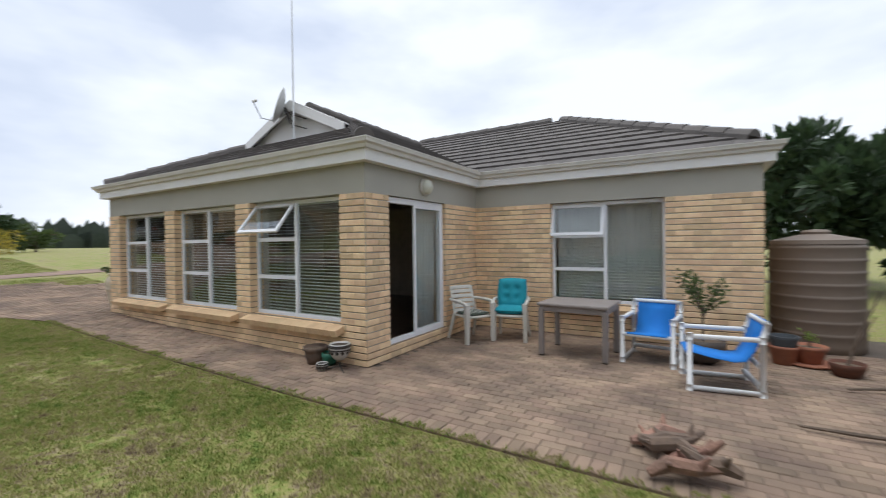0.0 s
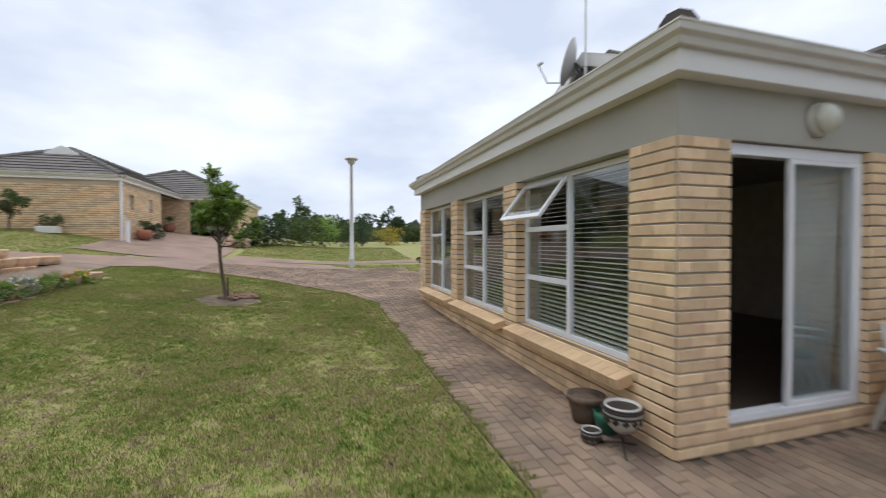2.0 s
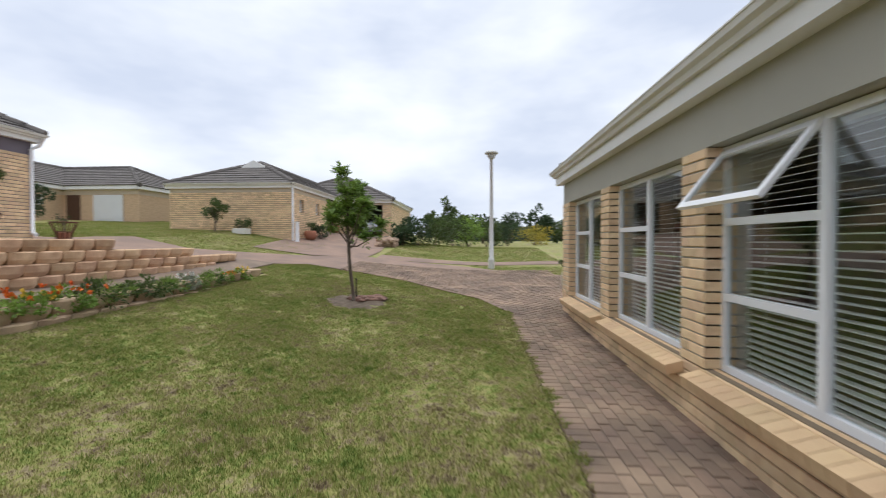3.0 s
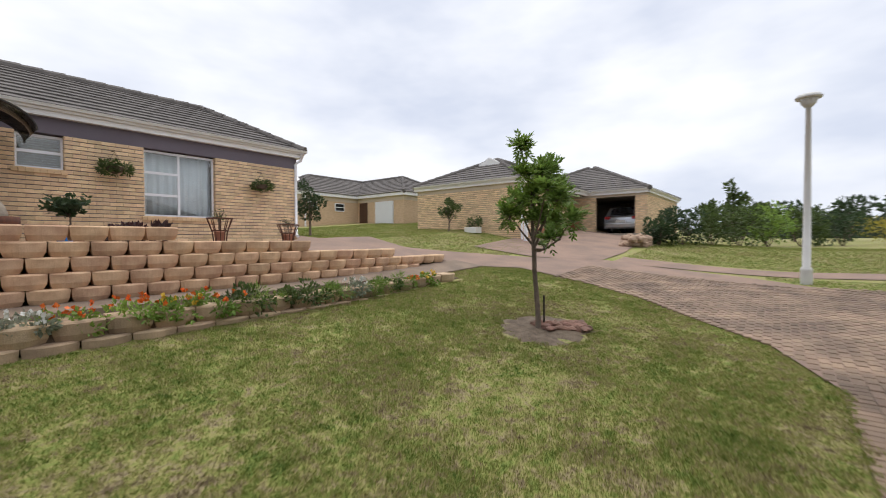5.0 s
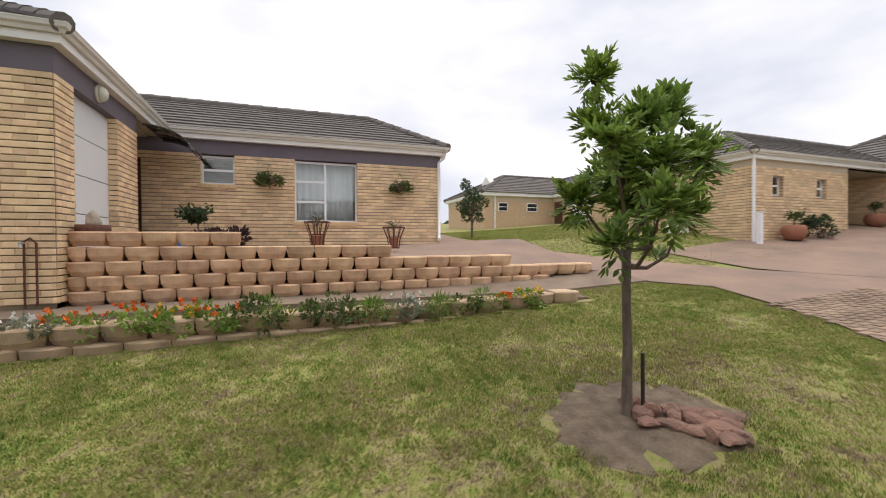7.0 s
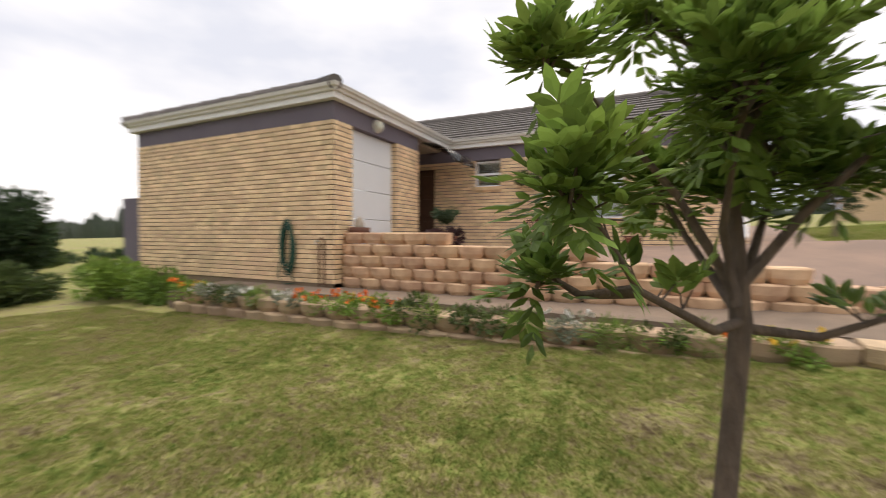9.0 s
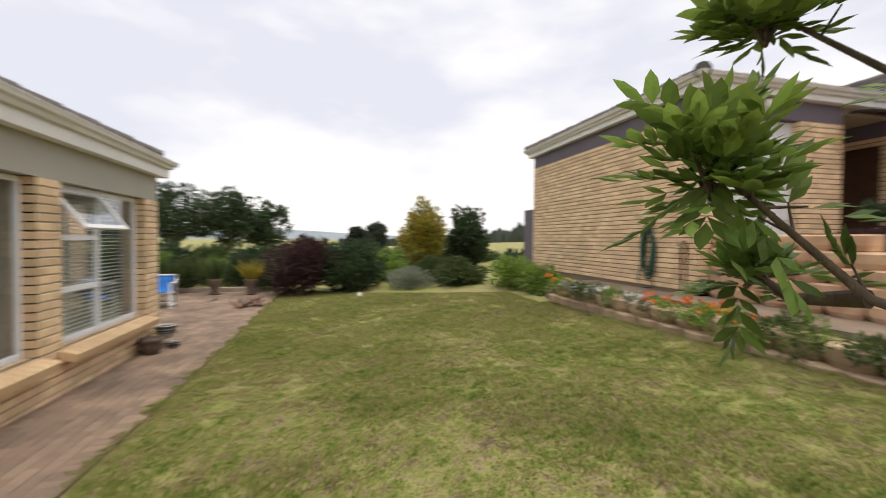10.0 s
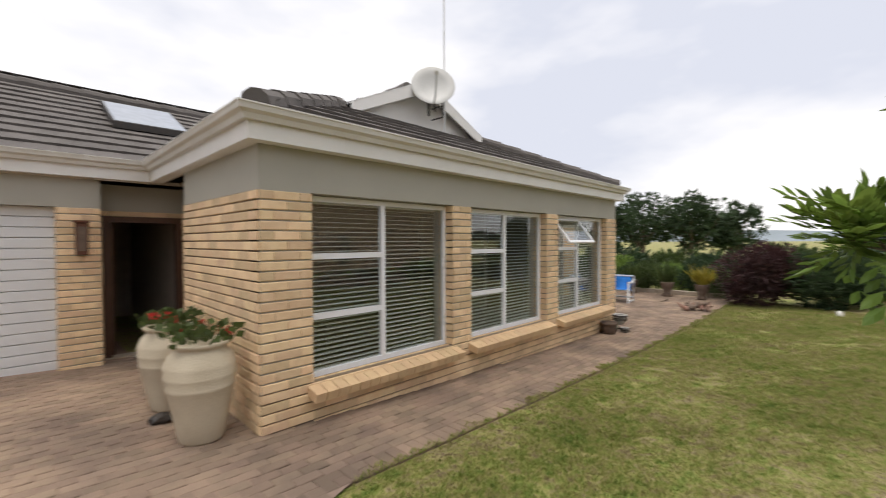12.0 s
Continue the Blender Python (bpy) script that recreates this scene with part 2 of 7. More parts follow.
# ---- mesh helpers ----
class Shape:
    """Collects vertices and faces of one mesh."""

    def __init__(self):
        self.v, self.f = [], []

    def add(self, verts, faces, m=None):
        k = len(self.v)
        self.v += [tuple(m @ Vector(p)) for p in verts] if m else [tuple(p) for p in verts]
        turn = -1 if m and m.determinant() < 0 else 1
        self.f += [tuple(i + k for i in f)[::turn] for f in faces]
        return self

    def box(self, x0, x1, y0, y1, z0, z1, m=None):
        return self.add([(x, y, z) for z in (z0, z1) for y in (y0, y1) for x in (x0, x1)],
                        [(0, 2, 3, 1), (4, 5, 7, 6), (0, 1, 5, 4), (2, 6, 7, 3), (0, 4, 6, 2), (1, 3, 7, 5)], m)

    def rod(self, points, radii, n=8, cap=True, m=None):
        """A tube along points with a radius at each."""
        pts = [Vector(p) for p in points]
        rings = []
        for i, p in enumerate(pts):
            d = (pts[min(i + 1, len(pts) - 1)] - pts[max(i - 1, 0)]).normalized()
            a = d.cross(Vector((0.31, 0.17, 0.93)) if abs(d.z) < 0.9 else Vector((0.95, 0.2, 0.1))).normalized()
            b = d.cross(a)
            r = radii[i] if isinstance(radii, (list, tuple)) else radii
            rings += [p + (a * math.cos(2 * math.pi * k / n) + b * math.sin(2 * math.pi * k / n)) * r for k in range(n)]
        faces = [(i * n + k, i * n + (k + 1) % n, (i + 1) * n + (k + 1) % n, (i + 1) * n + k) for i in range(len(pts) - 1) for k in range(n)]
        if cap:
            faces += [tuple(range(n)), tuple(range((len(pts) - 1) * n, len(pts) * n))[::-1]]
        return self.add(rings, faces, m)

    def lathe(self, profile, n=20, m=None):
        """A turned shape from (radius, z) pairs."""
        rings = [(r * math.cos(2 * math.pi * k / n), r * math.sin(2 * math.pi * k / n), z) for r, z in profile for k in range(n)]
        faces = [(i * n + k, i * n + (k + 1) % n, (i + 1) * n + (k + 1) % n, (i + 1) * n + k) for i in range(len(profile) - 1) for k in range(n)]
        faces += [tuple(range(n))[::-1], tuple(range((len(profile) - 1) * n, len(profile) * n))]
        return self.add(rings, faces, m)

    def prism(self, outline, z0, z1, m=None):
        k = len(outline)
        return self.add([(x, y, z0) for x, y in outline] + [(x, y, z1) for x, y in outline],
                        [tuple(range(k))[::-1], tuple(range(k, 2 * k))] + [(i, (i + 1) % k, k + (i + 1) % k, k + i) for i in range(k)], m)

    def mesh(self, name, mat, smooth=False):
        me = bpy.data.meshes.new(name)
        me.from_pydata(self.v, [], self.f)
        me.materials.append(mat)
        if smooth:
            me.shade_smooth()
        me.update()
        return me


def part(name, shape, mat, parent=None, label="", smooth=False, bevel=0.0):
    """Links a shape as one mesh object, under a thing or a part."""
    ob = new(name, shape.mesh(name, mat, smooth))
    if parent:
        ob.parent = parent
    if label:
        tagged(ob, label)
    if bevel:
        b = ob.modifiers.new("edges", "BEVEL")
        b.width, b.segments, b.limit_method = bevel, 2, "ANGLE"
    return ob


def thing(name, label, category, group="", kind="", at=None):
    ob = new(name)
    ob.empty_display_size = 0.1
    if at is not None:
        ob.matrix_world = at
    return tagged(ob, label, category, group, kind)


def solid(name, shape, mat, label, category, group="", kind="", smooth=False, bevel=0.0):
    return tagged(part(name, shape, mat, None, "", smooth, bevel), label, category, group, kind)


def lift(x, y):
    """Height of the ground: level at the patio, rising to the west and to the south."""
    d, e = min(max(0.0, -3.5 - x), 60.0), min(max(0.0, 3.0 - y), 60.0)
    return 0.012 * d + 0.0018 * min(d, 22.0) ** 2 + 0.04 * e + 0.007 * min(e, 11.0) ** 2


# ---- ground ----
def spread_axis(lo, hi, fine_lo, fine_hi, step):
    fine = list(np.arange(fine_lo, fine_hi + 1e-6, step))
    out, d = [], step
    p = fine_hi
    while p < hi:
        d *= 1.35
        p = min(hi, p + d)
        fine.append(p)
    p, d = fine_lo, step
    while p > lo:
        d *= 1.35
        p = max(lo, p - d)
        out.append(p)
    return out[::-1] + fine


GX, GY = spread_axis(-2500, 2500, -22, 3, 0.25), spread_axis(-2500, 2500, -12, 8, 0.25)
ground = Shape()
for gy in GY:
    for gx in GX:
        bump = 0.012 * noise.noise((gx * 0.7, gy * 0.7, 0)) if gy < 3 else 0
        far = max(0.0, gx - 4) * 0.02
        ground.v.append((gx, gy, lift(gx, gy) - 0.03 + bump - min(far, 3.0)))
nx = len(GX)
ground.f = [(j * nx + i, j * nx + i + 1, (j + 1) * nx + i + 1, (j + 1) * nx + i) for j in range(len(GY) - 1) for i in range(nx - 1)]
solid("ground", ground, GRASS_GROUND, "patchy green and straw-coloured lawn ground", "ground", kind="structure", smooth=True)


def strip(rows, up, n=6):
    """A sheet over rows of (y, x_west, x_east), laid on the ground."""
    s = Shape()
    ys = []
    for (y0, a0, b0), (y1, a1, b1) in zip(rows, rows[1:]):
        k = max(2, int(abs(y1 - y0) / 0.3))
        ys += [(y0 + (y1 - y0) * i / k, a0 + (a1 - a0) * i / k, b0 + (b1 - b0) * i / k) for i in range(k)]
    ys.append(rows[-1])
    cols = 14
    for y, a, b in ys:
        for i in range(cols + 1):
            x = a + (b - a) * i / cols
            s.v.append((x, y, lift(x, y) + up))
    w = cols + 1
    s.f = [(j * w + i, (j + 1) * w + i, (j + 1) * w + i + 1, j * w + i + 1) for j in range(len(ys) - 1) for i in range(cols)]
    return s


road = strip([(14, -19, -11.0), (5.3, -15.9, -10.95), (3.2, -17.2, -10.95), (3.05, -17.3, -10.3), (2.44, -17.7, -11.8), (1.69, -18.0, -12.5), (0.52, -18.2, -13.74), (-0.83, -18.3, -14.5),
              (-1.6, -18.5, -14.75), (-2.7, -17.6, -15.0), (-3.3, -17.0, -14.4), (-3.8, -16.6, -14.0), (-4.7, -15.9, -13.8), (-5.5, -15.2, -13.6), (-6.8, -14.3, -12.9), (-8.4, -13.75, -12.3), (-9.6, -13.6, -12.3), (-14, -14.6, -12.5), (-24, -16.5, -13.5)], -0.008)
solid("road", road, ROAD, "pinkish brown brick-paved estate road", "road", kind="structure", smooth=True)
drive_c = strip([(-1.7, -20.8, -18.4), (-2.6, -29.9, -17.6), (-3.4, -29.9, -17.1), (-5.55, -29.9, -17.0), (-6.4, -29.9, -25.1)], -0.004)
solid("driveway", drive_c, ROAD, "brick-paved driveway rising to an open garage", "driveway", kind="structure", smooth=True)
branch = strip([(12, -21.5, -20.2), (2.2, -19.5, -18.5), (-1.4, -19.7, -18.3)], -0.012)
solid("road_2", branch, ROAD, "narrow brick-paved side road beside the lamp post", "road", kind="structure", smooth=True)


# ---- walls ----
def wall_cells(length, z0, z1, holes):
    us, zs = sorted({0, length, *[h[i] for h in holes for i in (0, 1)]}), sorted({z0, z1, *[h[i] for h in holes for i in (2, 3)]})
    for u0, u1 in zip(us, us[1:]):
        for a, b in zip(zs, zs[1:]):
            if not any(h[0] <= (u0 + u1) / 2 <= h[1] and h[2] <= (a + b) / 2 <= h[3] for h in holes):
                yield u0, u1, a, b


def wall_matrix(x, y, turn):
    """u runs along the wall, seen from outside to the right; v points out."""
    return pose(x, y, 0, 0, 0, turn) @ Matrix.Diagonal((1, -1, 1, 1))


BRICK_L, BRICK_H = 0.232, 0.085
unit = Shape()
e1 = 0.006
unit.v = [(0, -0.05, 0), (1, -0.05, 0), (1, -0.05, 1), (0, -0.05, 1), (0, 0.014, 0), (1, 0.014, 0), (1, 0.014, 1), (0, 0.014, 1),
          (0.015, 0.019, 0.07), (0.985, 0.019, 0.07), (0.985, 0.019, 0.93), (0.015, 0.019, 0.93)]
unit.f = [(0, 1, 5, 4), (1, 2, 6, 5), (2, 3, 7, 6), (3, 0, 4, 7), (4, 5, 9, 8), (5, 6, 10, 9), (6, 7, 11, 10), (7, 4, 8, 11), (8, 9, 10, 11)]
unit.f = [f[::-1] for f in unit.f]
BRICK_MESH = unit.mesh("brick", BRICK)
PENDING = []


def bricks(parent, m, length, z0, courses, holes, near=0.0, limit=0, mesh_shape=unit, mat=BRICK, seed=1):
    """Courses of bricks on a wall; those beside u = near are pieces of their own."""
    rnd = random.Random(seed)
    todo = []
    for c in range(courses):
        z = z0 + c * BRICK_H
        cuts = [0, length]
        spans = [(0, length)]
        for h in holes:
            if h[2] < z + BRICK_H / 2 < h[3]:
                spans = [q for a, b in spans for q in ((a, min(b, h[0])), (max(a, h[1]), b)) if q[1] - q[0] > 0.02]
        for a, b in spans:
            u = a - (BRICK_L / 2 if c % 2 else 0)
            while u < b - 0.015:
                u0, u1 = max(a, u), min(b, u + BRICK_L)
                if u1 - u0 > 0.02:
                    todo.append((u0, u1, z))
                u += BRICK_L
    todo.sort(key=lambda q: abs((q[0] + q[1]) / 2 - near))
    PENDING.append((parent, m, todo, limit, rnd, mat))


def lay_bricks():
    for parent, m, todo, limit, rnd, mat in PENDING:
        rest = Shape()
        for i, (u0, u1, z) in enumerate(todo):
            out = rnd.uniform(-0.002, 0.002)
            t = m @ Matrix.Translation((u0 + 0.001, out, z + 0.007)) @ Matrix.Diagonal((u1 - u0 - 0.002, 1, BRICK_H - 0.014, 1))
            if i < limit:
                ob = new("brick", BRICK_MESH)
                ob.parent, ob.matrix_local = parent, t
            else:
                rest.add(unit.v, unit.f, t)
        if rest.v:
            tagged(part("brickwork", rest, mat, parent), kind="stuff")


def brick_wall(name, x, y, turn, length, z0, courses, holes, label, plaster_to=None, plaster=PLASTER, near=0.0, limit=0, thick=0.22, foot=0.4, seed=1):
    m = wall_matrix(x, y, turn)
    top = z0 + courses * BRICK_H
    w = Shape()
    for u0, u1, a, b in wall_cells(length, z0 - foot, top, holes):
        w.box(u0, u1, -thick, 0, a, b, m)
    ob = tagged(part(name, w, MORTAR), label, "wall", kind="structure")
    if plaster_to:
        p = Shape()
        for u0, u1, a, b in wall_cells(length, top, plaster_to, holes):
            p.box(u0, u1, -thick, 0.004, a, b, m)
        part("plaster_band", p, plaster, ob, "smooth painted plaster band above the bricks")
    jamb = Shape()
    for h in holes:
        for c in range(courses):
            z = z0 + c * BRICK_H
            if h[2] < z + BRICK_H / 2 < h[3]:
                for a, b in ((h[0], h[0] + 0.012), (h[1] - 0.012, h[1])):
                    jamb.box(a, b, -thick, 0.014, z + 0.007, z + BRICK_H - 0.007, m)
    if jamb.v:
        tagged(part("jamb_bricks", jamb, BRICK, ob), kind="stuff")
    bricks(ob, m, length, z0, courses, holes, near, limit, seed=seed)
    return ob


# ---- roofs ----
def tile_slope(name, parent, a, b, c, d, rise_dir, mat=TILE, course=0.335, tile=0.33, seed=3):
    """Rows of roof tiles from the eave a-b up to the top edge d-c (quad in order a, b, c, d)."""
    a, b, c, d = (Vector(p) for p in (a, b, c, d))
    rnd = random.Random(seed)
    up_len = ((c + d) / 2 - (a + b) / 2).length
    along = (b - a).normalized()
    n = along.cross(((c + d) / 2 - (a + b) / 2)).normalized()
    if n.z < 0:
        n = -n
    # run up the slope, square to the eave
    up = n.cross(along).normalized()
    if up.z < 0:
        up = -up
    h = (d - a).dot(up)
    s = Shape()
    s.add([a - n * 0.05, b - n * 0.05, c - n * 0.05, d - n * 0.05], [(0, 1, 2, 3)])
    rows = max(1, int(h / course))
    ex = h / rows
    for r in range(rows):
        v0, v1 = r * ex, (r + 1) * ex + 0.03
        vm = (r + 0.5) * ex
        lo = (d - a).dot(along) * vm / h
        L = (b - a).length
        hi = L + ((c - b).dot(along)) * vm / h
        u = math.floor(lo / tile) * tile + (tile / 2 if r % 2 else 0) - tile
        while u < hi:
            u0, u1 = max(u, lo), min(u + tile, hi)
            if u1 - u0 > 0.03:
                j = rnd.uniform(-0.0015, 0.0015)
                q = [a + along * uu + up * vv + n * (hh + j) for vv, hh in ((v0, 0.045), (v1, 0.012)) for uu, hh2 in ((u0 + 0.001, 0), (u1 - 0.001, 0))]
                mid = [a + along * ((u0 + u1) / 2) + up * vv + n * (hh + j + 0.004) for vv, hh in ((v0, 0.045), (v1, 0.012))]
                low = [a + along * uu + up * v0 + n * (-0.01) for uu in (u0 + 0.001, u1 - 0.001)]
                s.add([q[0], mid[0], q[1], q[2], mid[1], q[3], low[0], low[1]], [(0, 1, 4, 3), (1, 2, 5, 4), (6, 7, 2, 1, 0)])
            u += tile
    ob = part(name, s, mat, parent)
    tagged(ob, kind="stuff")
    return ob


def ridge_caps(parent, p, q, mat=TILE, r=0.125):
    """A row of half-round caps along a ridge or hip."""
    p, q = Vector(p), Vector(q)
    n = max(1, int((q - p).length / 0.4))
    s = Shape()
    for i in range(n):
        a, b = p.lerp(q, i / n), p.lerp(q, (i + 1.08) / n)
        s.rod([a + Vector((0, 0, -0.03)), b + Vector((0, 0, -0.045))], [r, r * 0.96], 10)
    return tagged(part("ridge_cap", s, mat, parent, smooth=False), kind="stuff")


def eaves(parent, pts, wall_out, z_soffit, z_top, closed=False):
    """Fascia board, soffit and gutter along an eave given as plan points, outside on the right hand."""
    f, g = Shape(), Shape()
    fascia_prof = [(-0.15, z_soffit + 0.012), (-0.15, z_soffit), (0, z_soffit), (0, z_top - 0.06), (-0.03, z_top - 0.06), (-0.03, z_soffit + 0.012)]
    gut_prof = [(0.002, z_top - 0.115), (0.045, z_top - 0.115), (0.06, z_top - 0.075), (0.095, z_top - 0.055), (0.105, z_top - 0.012), (0.112, z_top - 0.012), (0.112, z_top), (0.095, z_top),
                (0.088, z_top - 0.045), (0.05, z_top - 0.07), (0.04, z_top - 0.105), (0.002, z_top - 0.105)]
    pts = [Vector((*p, 0)) for p in pts]
    k = len(pts)

    def offset(i, o):
        dirs = []
        if i > 0:
            dirs.append((pts[i] - pts[i - 1]).normalized())
        if i < k - 1:
            dirs.append((pts[i + 1] - pts[i]).normalized())
        ns = [Vector((d.y, -d.x, 0)) for d in dirs]
        if len(ns) == 1:
            return pts[i] + ns[0] * o
        bis = (ns[0] + ns[1])
        return pts[i] + bis * (o / (1 + ns[0].dot(ns[1])))

    for s, prof in ((f, fascia_prof), (g, gut_prof)):
        n = len(prof)
        vs = [(*offset(i, o).xy, z) for i in range(k) for o, z in prof]
        fs = [(i * n + j, (i + 1) * n + j, (i + 1) * n + (j + 1) % n, i * n + (j + 1) % n) for i in range(k - 1) for j in range(n)]
        fs += [tuple(range(n)), tuple(range((k - 1) * n, k * n))[::-1]]
        s.add(vs, fs)
    part("fascia", f, FASCIA, parent, "white painted fascia board")
    part("gutter", g, GUTTER, parent, "cream metal eaves gutter")


# ---- windows ----
def window(name, x, y, turn, width, z0, z1, label, split=0.48, open_top=0.0, blind=True, right_curtain=False, rows=3, narrow_left=True, sill=True, deep=0.11):
    """An aluminium window: a column of stacked panes and one tall pane. x, y: its left end, seen from outside, on the wall's face."""
    m = wall_matrix(x, y, turn)
    w = tagged(new(name), label, "window", kind="structure")
    fr = Shape()
    f = 0.05
    ms = width * split if narrow_left else width
    v0, v1 = -deep - 0.045, -deep
    fr.box(0, width, v0, v1, z0, z0 + f, m).box(0, width, v0, v1, z1 - f, z1, m).box(0, f, v0, v1, z0 + f, z1 - f, m).box(width - f, width, v0, v1, z0 + f, z1 - f, m)
    if narrow_left:
        fr.box(ms - f / 2, ms + f / 2, v0, v1 + 0.006, z0 + f, z1 - f, m)
    hs = [z0 + (z1 - z0) * k / rows for k in range(1, rows)]
    for h in hs:
        fr.box(f, ms - f / 2, v0, v1 + 0.003, h - f * 0.55, h + f * 0.55, m)
    part("window_frame", fr, ALU, w, "white aluminium window frame")
    zs = [z0 + f] + hs + [z1 - f]
    for k in range(rows):
        a, b = zs[k] + (f * 0.55 if k else 0), zs[k + 1] - (f * 0.55 if k < rows - 1 else 0)
        if k == rows - 1 and open_top:
            hinge = m @ Matrix.Translation((0, v1 + 0.012, b + 0.02)) @ pose(0, 0, 0, open_top, 0, 0)
            sash, pane = Shape(), Shape()
            H, W = b - a + 0.05, ms - 0.01
            sash.box(0.01, W, -0.03, 0, -0.05, 0, hinge).box(0.01, W, -0.03, 0, -H, -H + 0.05, hinge)
            sash.box(0.01, 0.055, -0.03, 0, -H + 0.05, -0.05, hinge).box(W - 0.045, W, -0.03, 0, -H + 0.05, -0.05, hinge)
            so = part("sash", sash, ALU, w, "open top-hung white sash")
            pane.box(0.055, W - 0.045, -0.018, -0.013, -H + 0.05, -0.05, hinge)
            g = part("pane", pane, GLASS, so)
        else:
            pane = Shape().box(f, ms - f / 2, v0 + 0.015, v0 + 0.02, a, b, m)
            g = part("pane", pane, GLASS, w)
        g.visible_shadow = False
    if narrow_left:
        g = part("pane", Shape().box(ms + f / 2, width - f, v0 + 0.015, v0 + 0.02, z0 + f, z1 - f, m), GLASS, w)
        g.visible_shadow = False
    if blind:
        bl = thing("venetian_blind", "white horizontal venetian blind hanging behind the window", "blind", "venetian blinds of the sunroom")
        z = z1 - 0.09
        sl = Shape().box(0.085, width - 0.085, -0.024, 0.024, -0.0014, 0.0014)
        me = sl.mesh("slat", SLAT)
        while z > z0 + 0.03:
            ob = new("slat", me)
            ob.parent, ob.matrix_local = bl, m @ pose(0, v0 - 0.105, z, -9, 0, 0)
            z -= 0.048
        part("head_rail", Shape().box(0.08, width - 0.08, v0 - 0.14, v0 - 0.07, z1 - 0.06, z1 - 0.02, m), SLAT, bl)
        part("bottom_rail", Shape().box(0.085, width - 0.085, v0 - 0.13, v0 - 0.08, z0 + 0.012, z0 + 0.03, m), SLAT, bl)
        for u in (0.3, width - 0.3):
            part("cord", Shape().rod([m @ Vector((u, v0 - 0.078, z0 + 0.03)), m @ Vector((u, v0 - 0.078, z1 - 0.06))], 0.002, 4), SLAT, bl)
        part("reveal", Shape().box(-0.04, 0.004, -0.33, v0 - 0.004, z0 - 0.02, z1, m).box(width - 0.004, width + 0.04, -0.33, v0 - 0.004, z0 - 0.02, z1, m).box(-0.04, width + 0.04, -0.33, v0 - 0.004, z0 - 0.05, z0 - 0.006, m), REVEAL, w, "pale plastered window reveal")
    if right_curtain:
        cu = Shape()
        n = 60
        for k in range(n + 1):
            u = (ms if right_curtain == 1 else 0.05) + (width - 0.05 - (ms if right_curtain == 1 else 0.05)) * k / n
            v = v0 - 0.17 + 0.03 * math.sin(k * 0.9) + 0.012 * math.sin(k * 2.3)
            for z in (z0 - 0.1, z1 - 0.03):
                cu.v.append(m @ Vector((u, v, z)))
        cu.f = [(2 * k, 2 * k + 2, 2 * k + 3, 2 * k + 1) for k in range(n)]
        c = solid("curtain", cu, CURTAIN, "white pleated net curtain hanging behind the window", "curtain", smooth=True)
        mod = c.modifiers.new("cloth", "SOLIDIFY")
        mod.thickness = 0.004
    if sill:
        sl = Shape()
        n = int((width + 0.1) / 0.11)
        me = Shape().box(0.004, 0.106, 0, 0.26, 0, 0.085).mesh("sill_brick", BRICK_SILL)
        st = tagged(new("window_sill"), "sloping sill of yellow bricks on edge")
        st.parent = w
        for k in range(n):
            u = -0.05 + k * (width + 0.1) / n
            ob = new("sill_brick", me)
            ob.parent = st
            ob.matrix_local = m @ Matrix.Translation((u, -0.1, z0 - 0.075)) @ pose(0, 0, 0, -15, 0, 0) @ Matrix.Diagonal(((width + 0.1) / n / 0.11, 1, 1, 1))
    return w


A_TOP, A_SOFFIT, A_EAVE = 26 * BRICK_H, 2.58, 2.835
WIN = (0.51, 2.2)
# windows of the sunroom as u from the west corner
S_HOLES = [(0.45, 2.31, WIN[0], A_TOP), (2.63, 4.49, WIN[0], A_TOP), (4.83, 6.75, WIN[0], A_TOP)]
wall_s = brick_wall("wall_sunroom_south", -10.67, 4.05, 0, 7.17, 0.0, 26, S_HOLES, "yellow face-brick wall with three tall windows", A_SOFFIT, near=7.17, limit=300)
D_HOLES = [(0.45, 1.95, 0.17, A_TOP)]
wall_d = brick_wall("wall_patio_door", -3.5, 4.05, 90, 3.09, 0.0, 26, D_HOLES, "yellow face-brick wall with a glazed sliding door", A_SOFFIT, near=0, limit=280, seed=2)
B_HOLES = [(1.42, 3.17, 0.54, A_TOP)]
wall_p = brick_wall("wall_patio_north", -3.5, 7.14, 0, 4.33, 0.0, 26, B_HOLES, "yellow face-brick patio wall with one wide window", A_SOFFIT, near=2.5, limit=300, seed=3)
wall_w = brick_wall("wall_sunroom_west", -10.67, 6.2, -90, 2.15, 0.17, 24, [], "plain yellow face-brick wall beside the entrance", A_SOFFIT, near=2.1, limit=280, seed=4)
wall_e = brick_wall("wall_house_east", 0.83, 7.14, 90, 7.3, 0.0, 26, [], "yellow face-brick end wall of the house", A_SOFFIT, seed=5)
wall_n = brick_wall("wall_house_north", 0.83, 14.44, 180, 17, 0.0, 26, [], "yellow face-brick rear wall of the house", A_SOFFIT, seed=6)
wall_g = brick_wall("wall_garage_front", -16.2, 7.45, 0, 4.89, 0.17, 24, [(0.6, 4.48, 0.1, 2.21)], "yellow face-brick garage front with a white door", A_SOFFIT, near=4.8, limit=200, seed=7)
wall_r = brick_wall("wall_porch_east", -10.3, 7.85, -90, 1.65, 0.17, 24, [], "shaded brick side wall of the entrance porch", A_SOFFIT, seed=8)
wall_r2 = brick_wall("wall_porch_return", -10.3, 6.2, 180, 0.37, 0.17, 24, [], "short brick return at the porch", A_SOFFIT, seed=9)
